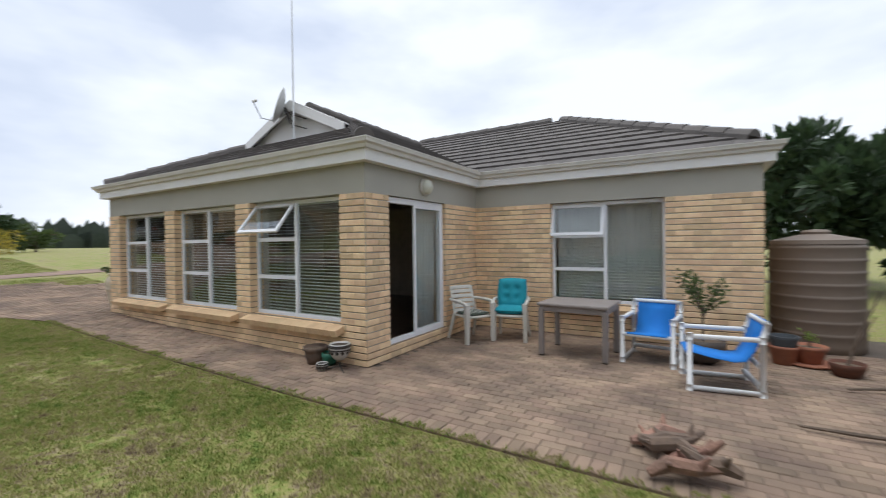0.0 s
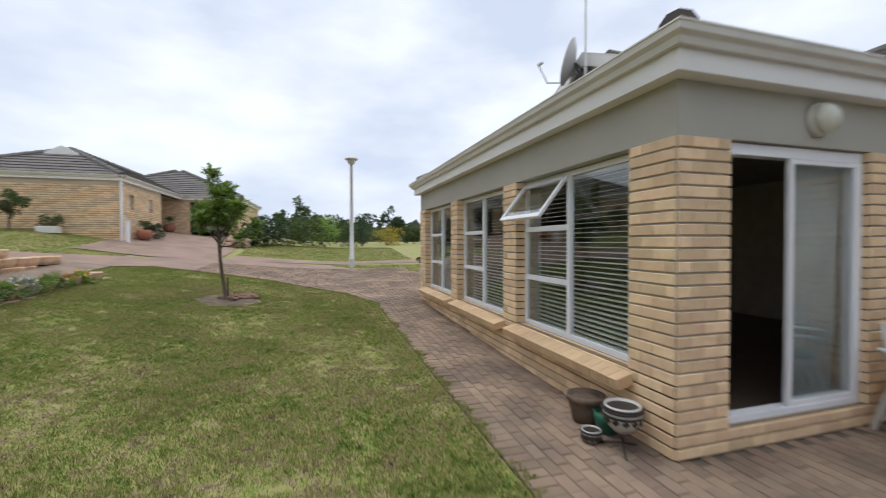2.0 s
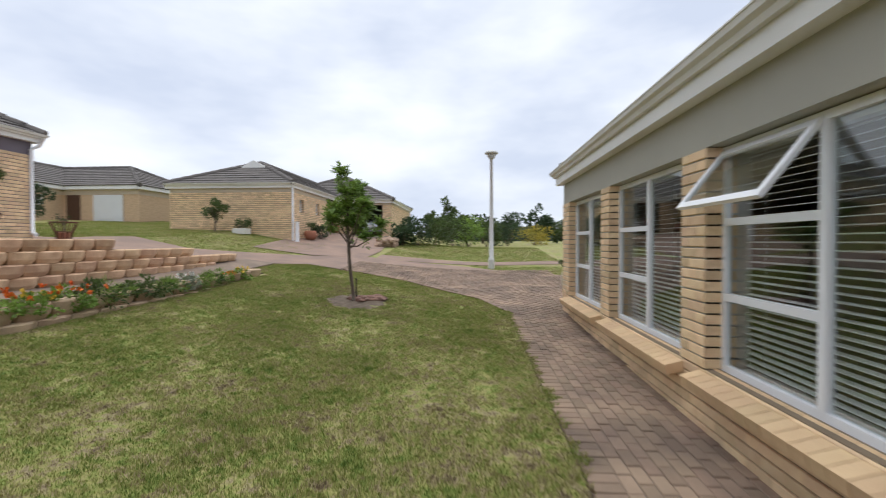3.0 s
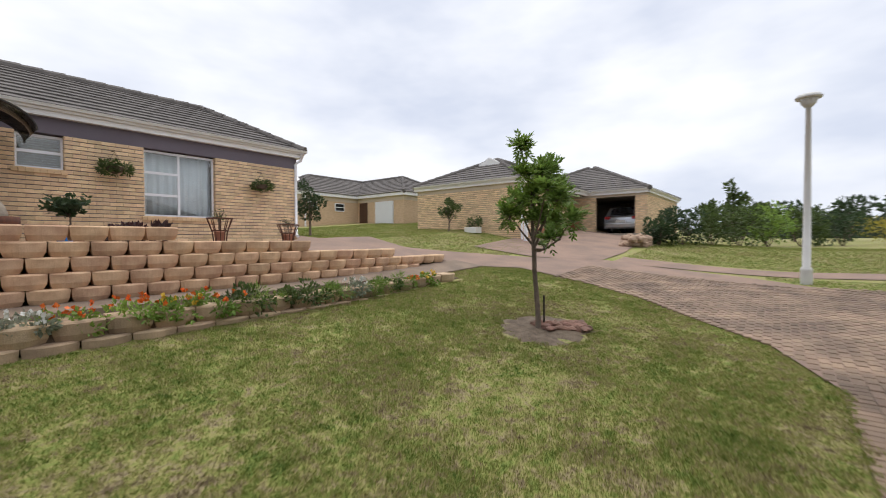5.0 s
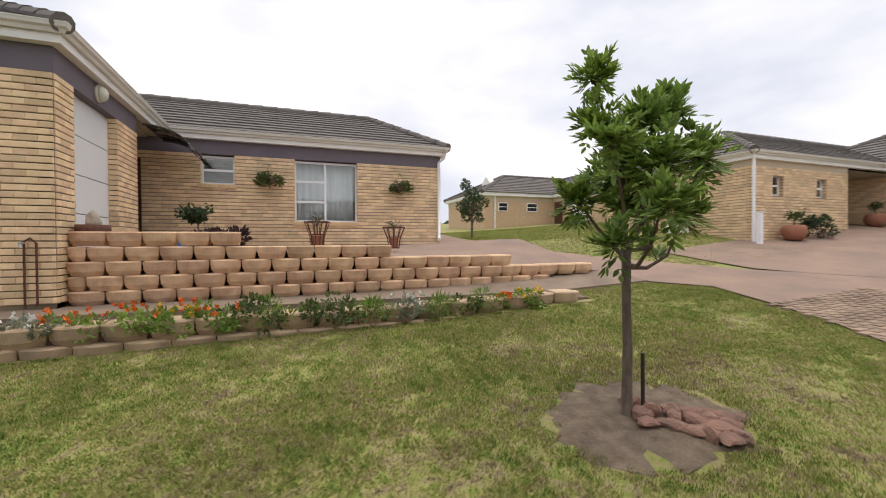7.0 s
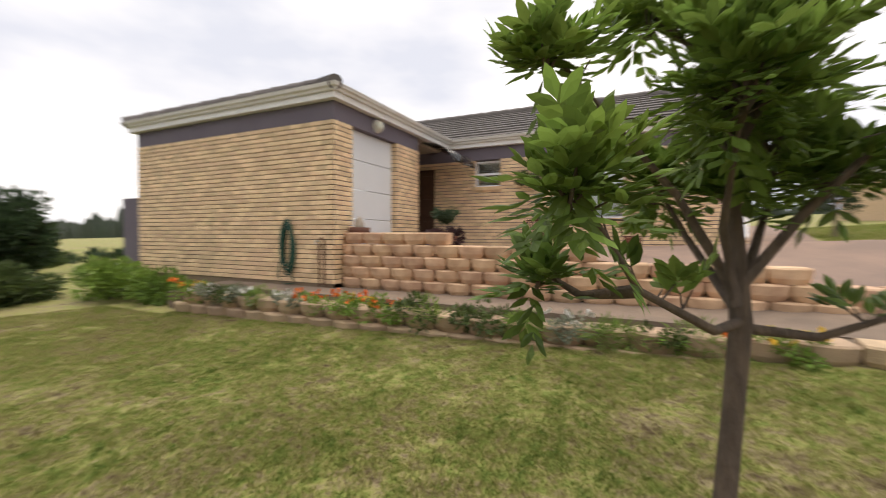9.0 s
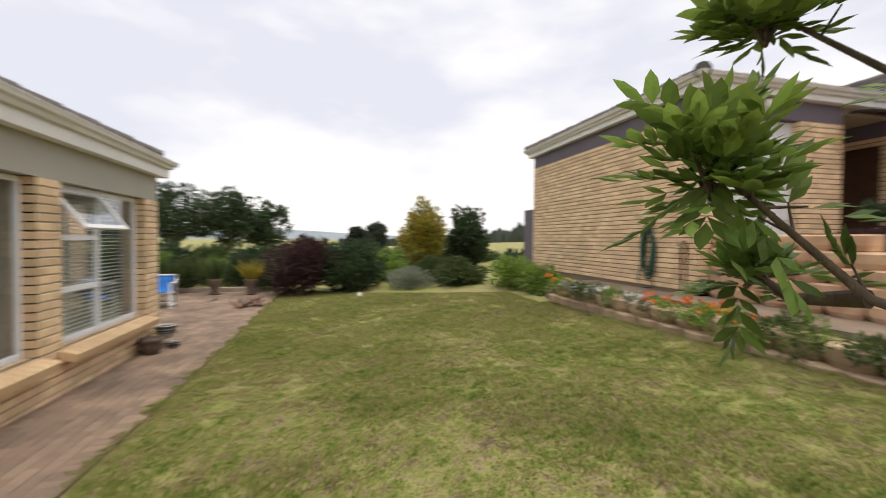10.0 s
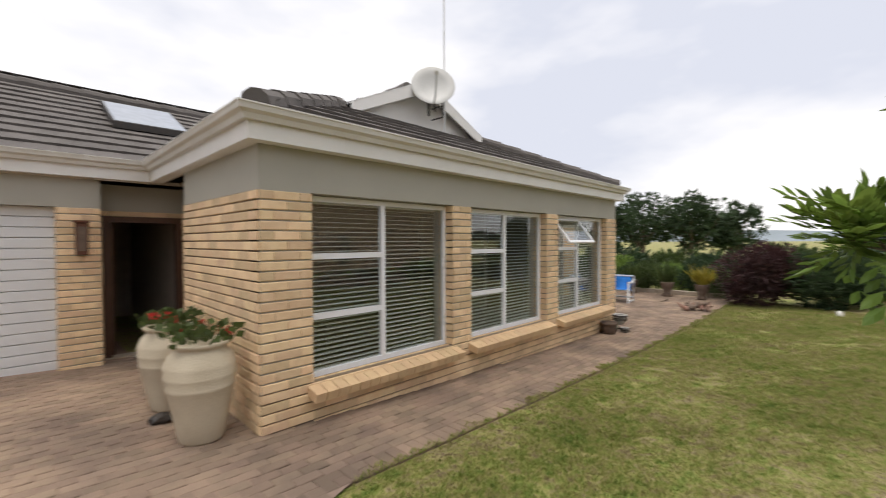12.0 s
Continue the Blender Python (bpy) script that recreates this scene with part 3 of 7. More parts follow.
wall_en = brick_wall("wall_entrance", -11.31, 7.85, 0, 1.23, 0.17, 24, [(0.06, 1.0, 0.1, 2.13)], "brick wall round the open front door", A_SOFFIT, seed=10)
wall_gw = brick_wall("wall_garage_west", -16.2, 14.44, -90, 6.99, 0.17, 24, [], "yellow face-brick side wall of the garage", A_SOFFIT, seed=12)

for i, (u0, u1, a, b) in enumerate(S_HOLES):
    window("window_%d" % (i + 1), -10.67 + u0, 4.05, 0, u1 - u0, WIN[0], WIN[1], "tall white aluminium window with venetian blinds" + (" and its top sash open" if i == 2 else ""), open_top=38 if i == 2 else 0)
window("window_4", -3.5 + 1.42, 7.14, 0, 1.75, 0.54, 2.2, "wide white aluminium window with its top sash open", open_top=14, right_curtain=2, split=0.5)


# ---- the near house: floor, ceiling, roof ----
solid("floor", Shape().box(-16, 0.6, 7.4, 14.2, 0.0, 0.1).box(-10.44, -3.72, 4.28, 7.4, 0.0, 0.1), ROOM_FLOOR, "dark tiled floor inside the house", "floor", kind="structure")
solid("ceiling", Shape().box(-16, 0.6, 7.4, 14.2, 2.56, 2.6).box(-10.44, -3.72, 4.28, 7.4, 2.56, 2.6).box(-11.4, -10.31, 7.36, 7.9, 2.56, 2.6), ROOM, "plain painted ceiling inside the house", "ceiling", kind="structure")
solid("wall_inside", Shape().box(-10.2, -3.75, 9.6, 9.7, 0.1, 2.56).box(-3.85, -3.75, 7.2, 9.6, 0.1, 2.56).box(-11.6, -11.45, 7.7, 14, 0.1, 2.56).box(-10.3, -10.2, 7.9, 12.2, 0.1, 2.56).box(-11.45, -10.2, 12.1, 12.2, 0.1, 2.56)
      .box(-3.7, 0.6, 10.6, 10.7, 0.1, 2.56), ROOM, "plain painted walls inside the house", "wall", kind="structure")
P = 0.477


def at_slope(e, d):
    return e + d * P


roof_a = tagged(new("roof"), "dark grey concrete tile roof with a white-trimmed gablet", "roof", kind="structure")
EA = 2.8
tile_slope("roof_tiles", roof_a, (-10.85, 3.87, EA), (-3.32, 3.87, EA), (-5.45, 6.0, 3.765), (-8.72, 6.0, 3.765), 0)
ZW = 4.5
tile_slope("roof_tiles", roof_a, (-10.85, 6, EA), (-10.85, 3.87, EA), (-8.72, 6, 3.765), (-8.72, 6, 3.765), 0, seed=4)
tile_slope("roof_tiles", roof_a, (-10.85, 10.7, EA), (-10.85, 6, EA), (-7.085, 6, ZW), (-7.085, 10.7, ZW), 0, seed=5)
tile_slope("roof_tiles", roof_a, (-3.32, 3.87, EA), (-3.32, 6, EA), (-5.45, 6, 3.765), (-5.45, 6, 3.765), 0, seed=6)
tile_slope("roof_tiles", roof_a, (-3.32, 6, EA), (-3.32, 10.7, EA), (-7.085, 10.7, ZW), (-7.085, 6, ZW), 0, seed=7)
ZM, ZG = at_slope(EA, 3.81), at_slope(EA, 3.5)
tile_slope("roof_tiles", roof_a, (-7.1, 6.96, EA), (1.01, 6.96, EA), (-2.8, 10.77, ZM), (-7.1, 10.77, ZM), 0, seed=8)
tile_slope("roof_tiles", roof_a, (1.01, 6.96, EA), (1.01, 14.58, EA), (-2.8, 10.77, ZM), (-2.8, 10.77, ZM), 0, seed=9)
tile_slope("roof_tiles", roof_a, (1.01, 14.58, EA), (-16.3, 14.58, EA), (-12.5, 10.77, ZM), (-2.8, 10.77, ZM), 0, seed=10)
tile_slope("roof_tiles", roof_a, (-16.3, 7.27, EA), (-7.1, 7.27, EA), (-7.1, 10.77, ZG), (-12.8, 10.77, ZG), 0, seed=11)
tile_slope("roof_tiles", roof_a, (-16.3, 14.58, EA), (-16.3, 7.27, EA), (-12.8, 10.77, ZG), (-12.8, 10.77, ZG), 0, seed=12)
for p, q in (((-3.32, 3.87, EA), (-5.45, 6, 3.765)), ((-10.85, 3.87, EA), (-8.72, 6, 3.765)), ((-7.085, 6.0, ZW), (-7.085, 10.7, ZW)),
             ((1.01, 6.96, EA), (-2.8, 10.77, ZM)), ((-2.8, 10.77, ZM), (-7.1, 10.77, ZM)), ((-12.8, 10.77, ZG), (-7.1, 10.77, ZG)), ((-16.3, 7.27, EA), (-12.8, 10.77, ZG))):
    ridge_caps(roof_a, Vector(p).lerp(Vector(q), 0.07) + Vector((0, 0, 0.05)), Vector(q) + Vector((0, 0, 0.05)))
part("gablet_wall", Shape().add([(-8.62, 6.02, 3.77), (-5.55, 6.02, 3.77), (-7.085, 6.02, 4.48), (-8.62, 6.1, 3.77), (-5.55, 6.1, 3.77), (-7.085, 6.1, 4.48)],
                                [(0, 1, 2), (5, 4, 3), (0, 3, 4, 1), (1, 4, 5, 2), (2, 5, 3, 0)]), FASCIA, roof_a, "pale boarded gablet wall")
for sx in (-1, 1):
    x0, x1 = -7.085, -7.085 + sx * 1.5
    part("barge_board", Shape().add([(x0, y, z) for y in (5.84, 5.88) for z in (4.33, 4.53)] + [(x1, y, z) for y in (5.84, 5.88) for z in (3.66, 3.83)],
                                    [(0, 4, 5, 1), (2, 3, 7, 6), (0, 2, 6, 4), (1, 5, 7, 3), (0, 1, 3, 2), (4, 6, 7, 5)]), FASCIA, roof_a, "white gablet barge board")
    part("barge_cap", Shape().add([(x0, 5.84, 4.545), (x0, 6.05, 4.545), (x1, 6.05, 3.845), (x1, 5.84, 3.845), (x0, 5.84, 4.525), (x0, 6.05, 4.525), (x1, 6.05, 3.825), (x1, 5.84, 3.825)],
                                  [(0, 1, 2, 3), (7, 6, 5, 4), (0, 3, 7, 4), (1, 5, 6, 2), (2, 6, 7, 3), (0, 4, 5, 1)]), FASCIA, roof_a)
eaves(roof_a, [(-16.33, 14.6), (-16.33, 7.32), (-10.80, 7.32), (-10.80, 3.92), (-3.37, 3.92), (-3.37, 7.01), (0.96, 7.01), (0.96, 14.6)], 0.13, A_SOFFIT, A_EAVE)

# sliding door
slide = tagged(new("door_1"), "white aluminium sliding patio door with a net curtain", "door", kind="structure")
dm = wall_matrix(-3.5, 4.5, 90)
part("door_frame", Shape().box(0, 1.5, -0.13, -0.04, 0.17, 0.22, dm).box(0, 1.5, -0.13, -0.04, 2.12, 2.2, dm).box(0, 0.04, -0.13, -0.04, 0.22, 2.12, dm).box(1.45, 1.5, -0.13, -0.04, 0.22, 2.12, dm), ALU, slide)
for u0, u1, v in ((0.68, 1.45, -0.075), (0.74, 1.44, -0.12)):
    s = part("sash", Shape().box(u0, u0 + 0.045, v, v + 0.03, 0.22, 2.12, dm).box(u1 - 0.045, u1, v, v + 0.03, 0.22, 2.12, dm).box(u0 + 0.045, u1 - 0.045, v, v + 0.03, 0.22, 0.26, dm).box(u0 + 0.045, u1 - 0.045, v, v + 0.03, 2.085, 2.12, dm), ALU, slide)
    g = part("pane", Shape().box(u0 + 0.045, u1 - 0.045, v + 0.012, v + 0.018, 0.26, 2.085, dm), GLASS, s)
    g.visible_shadow = False
cu = Shape()
for k in range(41):
    for z in (0.14, 2.1):
        cu.v.append(dm @ Vector((0.86 + 0.62 * k / 40 * (1 if z > 1 else 0.85), -0.19 + 0.035 * math.sin(k * 1.1) + 0.01 * math.sin(k * 2.7), z)))
cu.f = [(2 * k, 2 * k + 2, 2 * k + 3, 2 * k + 1) for k in range(40)]
cur = solid("curtain", cu, CURTAIN, "white gathered net curtain behind the sliding door", "curtain", smooth=True)
cur.modifiers.new("cloth", "SOLIDIFY").thickness = 0.004

# garage door and front door of the near house
gd = tagged(new("door_2"), "white ribbed sectional garage door", "door", kind="structure")
for k in range(16):
    part("panel", Shape().box(-15.6, -11.72, 7.56, 7.6, 0.2 + k * 0.126, 0.2 + k * 0.126 + 0.118), GARAGE_WHITE, gd, bevel=0.006)
part("backing", Shape().box(-15.6, -11.72, 7.605, 7.64, 0.15, 2.22), GARAGE_WHITE, gd)
fd = tagged(new("door_3"), "dark wooden front door frame standing open to a dim hall", "door", kind="structure")
part("door_frame", Shape().box(-11.25, -11.17, 7.8, 7.95, 0.16, 2.13).box(-10.39, -10.31, 7.8, 7.95, 0.16, 2.13).box(-11.17, -10.39, 7.8, 7.95, 2.05, 2.13), WOOD_DARK, fd)
part("leaf", Shape().box(-11.16, -11.12, 7.95, 8.72, 0.18, 2.04), WOOD_DARK, fd)
part("threshold", Shape().box(-11.25, -10.31, 7.72, 7.95, 0.15, 0.2), CONCRETE, fd)

# ---- pavers ----
WEST_EDGE = [(3.05, -10.3), (2.44, -11.8), (1.69, -12.5), (0.52, -13.74), (-0.83, -14.5), (-2.7, -15.0), (-3.4, -14.2)]


def west_edge(y):
    return np.interp(-y, [-p[0] for p in WEST_EDGE], [p[1] for p in WEST_EDGE])


EAST = 3.2


def paver_spots():
    y, r = 3.16, 0
    while y < 7.5:
        x = -17.2 - (0.1 if r % 2 else 0)
        while x < EAST:
            xc, yc = x + 0.1, y + 0.05
            inside = (yc < 4.03) or (xc > -3.48 and (yc < 7.12 or xc > 0.85)) or (xc < -10.7 and yc < 7.43 and (xc > -16 or yc < 5)) or (xc < -10.3 and -11.3 < xc and yc < 7.7)
            if inside:
                yield xc, yc, 0.195, 0.095
            x += 0.2
        y, r = y + 0.1, r + 1
    y, r = -1.64, 0
    while y < 3.1:
        x = -17.0 - (0.1 if r % 2 else 0)
        while x < west_edge(y) - 0.08:
            yield x + 0.1, y + 0.05, 0.195, 0.095
            x += 0.2
        y, r = y + 0.1, r + 1
    x = -10.7
    while x < EAST:
        yield x + 0.05, 3.06, 0.095, 0.195
        x += 0.1


PAVE_MESH = {}


def paver_shape(w, d):
    s = Shape()
    b = 0.006
    s.v = [(-w / 2, -d / 2, -0.05), (w / 2, -d / 2, -0.05), (w / 2, d / 2, -0.05), (-w / 2, d / 2, -0.05), (-w / 2, -d / 2, -b), (w / 2, -d / 2, -b), (w / 2, d / 2, -b), (-w / 2, d / 2, -b),
           (-w / 2 + b, -d / 2 + b, 0), (w / 2 - b, -d / 2 + b, 0), (w / 2 - b, d / 2 - b, 0), (-w / 2 + b, d / 2 - b, 0)]
    s.f = [(0, 1, 5, 4), (1, 2, 6, 5), (2, 3, 7, 6), (3, 0, 4, 7), (4, 5, 9, 8), (5, 6, 10, 9), (6, 7, 11, 10), (7, 4, 8, 11), (8, 9, 10, 11)]
    return s


def lay_pavers(parent):
    rnd = random.Random(11)
    spots = sorted(paver_spots(), key=lambda q: abs(q[0] + 3.2) + abs(q[1] - 3.4) * 1.5)
    rest = Shape()
    shapes = {}
    for i, (x, y, w, d) in enumerate(spots):
        if (w, d) not in shapes:
            shapes[w, d] = paver_shape(w, d)
            PAVE_MESH[w, d] = shapes[w, d].mesh("paver", PAVER)
        m = pose(x, y, lift(x, y) + rnd.uniform(-0.004, 0.002), rnd.uniform(-0.7, 0.7), rnd.uniform(-0.5, 0.5), rnd.uniform(-0.8, 0.8))
        if i < 300:
            ob = new("paver", PAVE_MESH[w, d])
            ob.parent, ob.matrix_local = parent, m
        else:
            rest.add(shapes[w, d].v, shapes[w, d].f, m)
    tagged(part("paving", rest, PAVER, parent), kind="stuff")


bed = Shape()
for x0, x1, y0, y1 in ((-16.1, -10.95, 3.1, 7.45), (-10.95, -3.5, 2.96, 4.06), (-3.5, EAST, 2.96, 7.14), (0.83, EAST, 7.14, 8.8), (-11.3, -10.3, 7.45, 7.85)):
    n = 12
    k = len(bed.v)
    for i in range(n + 1):
        x = x0 + (x1 - x0) * i / n
        bed.v += [(x, y0, lift(x, y0) - 0.012), (x, y1, lift(x, y1) - 0.012)]
    bed.f += [(k + 2 * i, k + 2 * i + 2, k + 2 * i + 3, k + 2 * i + 1) for i in range(n)]
patio = solid("pavement", bed, SAND, "red-brown brick paving of patio and path", "paving", kind="structure")

# ---- grass ----
def patches(x, y, size, seed):
    """Smooth random values from 0 to 1 over patches of that size."""
    g = np.random.RandomState(seed).uniform(0, 1, (128, 128))
    u, v = x / size + 64, y / size + 64
    i, j = np.floor(u).astype(int), np.floor(v).astype(int)
    a, b = u - i, v - j
    a, b = a * a * (3 - 2 * a), b * b * (3 - 2 * b)
    i0, i1, j0, j1 = i % 128, (i + 1) % 128, j % 128, (j + 1) % 128
    return (g[i0, j0] * (1 - a) + g[i1, j0] * a) * (1 - b) + (g[i0, j1] * (1 - a) + g[i1, j1] * a) * b


def grass(name, n, x0, x1, y0, y1, keep, height, width, label, seed, mat):
    r = np.random.RandomState(seed)
    x, y = r.uniform(x0, x1, n), r.uniform(y0, y1, n)
    ok = keep(x, y)
    x, y = x[ok], y[ok]
    k = len(x)
    d, e = np.clip(-3.5 - x, 0, 60), np.clip(3.0 - y, 0, 60)
    z = 0.012 * d + 0.0018 * np.minimum(d, 22) ** 2 + 0.04 * e + 0.007 * np.minimum(e, 11) ** 2 - 0.035
    z += np.where((y > 2.94) & (y < 3.3) & (x > -10.5), 0.03, 0)
    a = r.uniform(0, 2 * np.pi, k)
    h = height * r.uniform(0.5, 1.25, k) * (0.35 + 0.75 * patches(x, y, 0.09, 3) + 0.5 * patches(x, y, 0.4, 4))
    lean = r.uniform(0.3, 1.7, k) * h
    wv = width * r.uniform(0.6, 1.3, k)
    b = a + np.pi / 2 + r.uniform(-0.9, 0.9, k)
    v = np.empty((k, 3, 3))
    v[:, 0] = np.stack([x - np.cos(a) * wv, y - np.sin(a) * wv, z], 1)
    v[:, 1] = np.stack([x + np.cos(a) * wv, y + np.sin(a) * wv, z], 1)
    v[:, 2] = np.stack([x + np.cos(b) * lean, y + np.sin(b) * lean, z + h + 0.01], 1)
    me = bpy.data.meshes.new(name)
    me.vertices.add(3 * k)
    me.vertices.foreach_set("co", v.ravel())
    me.loops.add(3 * k)
    me.loops.foreach_set("vertex_index", np.arange(3 * k, dtype=np.int32))
    me.polygons.add(k)
    me.polygons.foreach_set("loop_start", np.arange(0, 3 * k, 3, dtype=np.int32))
    me.polygons.foreach_set("loop_total", np.full(k, 3, dtype=np.int32))
    me.update()
    me.materials.append(mat)
    return tagged(new(name, me), label, "grass", kind="stuff")


def turf(x, y):
    """Thins the grass out over worn patches."""
    return patches(x, y, 0.11, 7) * 0.55 + patches(x, y, 0.3, 8) * 0.45 > 0.25 + 0.4 * ((x * 977.1 + y * 613.7) % 1.0 - 0.5)


def on_lawn(x, y):
    tree_ring = ((x + 10.6) / 0.7) ** 2 + ((y - 0.04) / 0.56) ** 2 + 0.7 * (patches(x, y, 0.1, 9) - 0.5) > 1
    return (x > west_edge(y)) & ((y > -2.76) | ((x < -12.6) & (y > -3.42))) & (y < 3.0 + 0.05 * np.sin(x * 9) * np.sin(x * 2.3 + 1) + 0.03 * np.sin(x * 31 + 2 * np.sin(x * 5)) + 0.02 * np.sin(x * 83)) & (x * 0.76 - y * 0.69 < 0.76 * 0.9 - 0.69 * 3.0 + 1.9) & tree_ring & ((y > -2.6) | (x < -3.4))


grass("lawn_grass", 1050000, -15.2, 2.9, -3.42, 3.1, lambda x, y: on_lawn(x, y) & turf(x, y), 0.021, 0.0046, "short patchy lawn grass, green with straw-coloured bits", 5, GRASS)
grass("lawn_tufts", 330000, -15.2, 1.6, -2.9, 3.0, lambda x, y: on_lawn(x, y) & (patches(x, y, 0.55, 10) * 0.7 + patches(x, y, 0.14, 11) * 0.3 > 0.66), 0.026, 0.005, "longer tufts of lush green grass in the lawn", 15, GRASS_LUSH)
VERGE_Y, VERGE_X = [-24, -9.6, -8.4, -6.8, -5.5, -4.7, -3.9], [-16.6, -13.7, -13.85, -14.4, -15.3, -16.0, -16.7]
grass("verge_grass", 330000, -28, -13, -18, 6, lambda x, y: ((x < -19.8) & (y > -1.4)) | ((y < -4.0) & (x < np.interp(y, VERGE_Y, VERGE_X)) & ((x > -20.4) | (y < -11.5))) | ((x > -18.4) & (y > 2.3) & (x < -17.5 + (y - 3) * 0.7)),
      0.032, 0.009, "mown grass verge beyond the road", 6, VERGE)

# ---- the neighbouring house with the retaining wall ----
B_TOP, B_SOFFIT, B_EAVE = 3.665, 3.98, 4.2
nb_n = brick_wall("wall_neighbour_garage_side", 0.0, -4.1, 180, 5.6, 0.86, 33, [], "plain yellow face-brick garage side wall", B_SOFFIT, PLASTER_B, near=5.6, limit=300, seed=21)
nb_w = brick_wall("wall_neighbour_garage_front", -5.6, -4.1, -90, 2.95, 0.86, 33, [(0.48, 2.0, 1.46, B_TOP)], "yellow brick garage front with a white door", B_SOFFIT, PLASTER_B, near=0, limit=200, seed=22)
NB_HOLES = [(0.2, 1.05, 1.4, 3.5), (2.18, 2.9, 2.97, B_TOP), (4.22, 5.77, 2.12, B_TOP)]
nb_f = brick_wall("wall_neighbour_front", -4.2, -8.65, 180, 8.05, 1.455, 26, NB_HOLES, "yellow face-brick front wall with two windows", B_SOFFIT, PLASTER_B, near=3, limit=300, seed=23)
nb_e = brick_wall("wall_neighbour_west", -12.25, -8.65, -90, 6, 1.455, 26, [], "yellow face-brick end wall of the neighbouring house", B_SOFFIT, PLASTER_B, seed=24)
solid("wall_neighbour_inside", Shape().box(-5.38, -4.2, -7.05, -6.95, 1.4, 4.0).box(-4.25, -4.2, -8.7, -7.05, 1.4, 4.0).box(-12, -4.2, -12.0, -11.9, 1.4, 4.0).box(-0.1, 0.0, -9, -4.1, 0.5, 4.0), ROOM, "plain inner walls of the neighbouring house", "wall", kind="structure")
solid("ceiling_neighbour", Shape().box(-12, 0, -12, -8.9, 3.95, 4.0).box(-5.35, -0.1, -8.9, -4.35, 3.95, 4.0).box(-5.72, -5.35, -8.9, -4.35, 3.985, 4.01), ROOM, "plain ceiling of the neighbouring house", "ceiling", kind="structure")
window("window_5", -6.38, -8.65, 180, 0.72, 2.97, 3.64, "small white two-pane window with blinds", rows=2, narrow_left=False, blind=True, sill=False)
window("window_6", -8.42, -8.65, 180, 1.55, 2.12, 3.64, "white three-pane window beside a tall pane with white blinds", right_curtain=2, blind=False, sill=False)
for x0, n in ((-6.33, 8), (-8.37, 16)):
    st = tagged(new("window_sill"), "brown brick window sill", "sill", kind="structure")
    me = Shape().box(-0.095, 0, -0.05, 0.035, 0, 0.07).mesh("sill_brick", BRICK_SILL)
    for k in range(n):
        ob = new("sill_brick", me)
        ob.parent, ob.matrix_local = st, Matrix.Translation((x0 - 0.1 * k, -8.62, (2.97 if n == 8 else 2.12) - 0.09))
d5 = tagged(new("door_4"), "white sectional garage door of the neighbouring house", "door", kind="structure")
for k in range(4):
    part("panel", Shape().box(-5.48, -5.44, -6.2, -4.5, 1.47 + 0.55 * k, 1.47 + 0.55 * k + 0.54), GARAGE_WHITE, d5, bevel=0.008)
d6 = tagged(new("door_5"), "dark brown panelled wooden front door", "door", kind="structure")
part("leaf", Shape().box(-5.25, -4.4, -8.75, -8.7, 1.42, 3.5), WOOD_DARK, d6)
for k in range(3):
    for j in range(2):
        part("door_panel", Shape().box(-5.17 + 0.4 * j, -4.87 + 0.4 * j, -8.7, -8.68, 1.6 + 0.62 * k, 2.1 + 0.62 * k), WOOD_DARK, d6, bevel=0.01)
roof_b = tagged(new("roof_2"), "dark grey concrete tile roof of the neighbouring house", "roof", kind="structure")
EB = 4.18
ZB = at_slope(EB, 3.03)
tile_slope("roof_tiles", roof_b, (-12.43, -8.47, EB), (0.2, -8.47, EB), (0.2, -11.5, ZB), (-10.8, -11.5, ZB), 0, seed=31)
tile_slope("roof_tiles", roof_b, (-12.43, -14.5, EB), (-12.43, -8.47, EB), (-10.8, -11.5, ZB), (-10.8, -11.5, ZB), 0, seed=32)
tile_slope("roof_tiles", roof_b, (0.18, -3.92, EB), (-5.78, -3.92, EB), (-2.8, -6.9, at_slope(EB, 2.98)), (-2.8, -6.9, at_slope(EB, 2.98)), 0, seed=33)
tile_slope("roof_tiles", roof_b, (-5.78, -3.92, EB), (-5.78, -8.47, EB), (-2.8, -11.4, at_slope(EB, 2.98)), (-2.8, -6.9, at_slope(EB, 2.98)), 0, seed=34)
for p, q in (((-5.78, -3.92, EB), (-2.8, -6.9, at_slope(EB, 2.98))), ((-12.43, -8.47, EB), (-10.8, -11.5, ZB)), ((-10.8, -11.5, ZB), (0, -11.5, ZB)), ((0.18, -3.92, EB), (-2.8, -6.9, at_slope(EB, 2.98)))):
    ridge_caps(roof_b, Vector(p) + Vector((0, 0, 0.05)), Vector(q) + Vector((0, 0, 0.05)))
eaves(roof_b, [(0.13, -9), (0.13, -3.97), (-5.73, -3.97), (-5.73, -8.52), (-12.38, -8.52), (-12.38, -14.5)], 0.13, B_SOFFIT, B_EAVE)
pipe = thing("downpipe", "white downpipe on the corner of the neighbouring house", "downpipe")
part("pipe", Shape().rod([(-12.33, -8.4, 4.1), (-12.3, -8.5, 3.9), (-12.2, -8.6, 3.8), (-12.2, -8.6, 1.7)], 0.04, 8), ALU, pipe, smooth=True)
part("shoe", Shape().rod([(-12.2, -8.6, 1.74), (-12.15, -8.45, 1.68)], 0.045, 8), ALU, pipe)

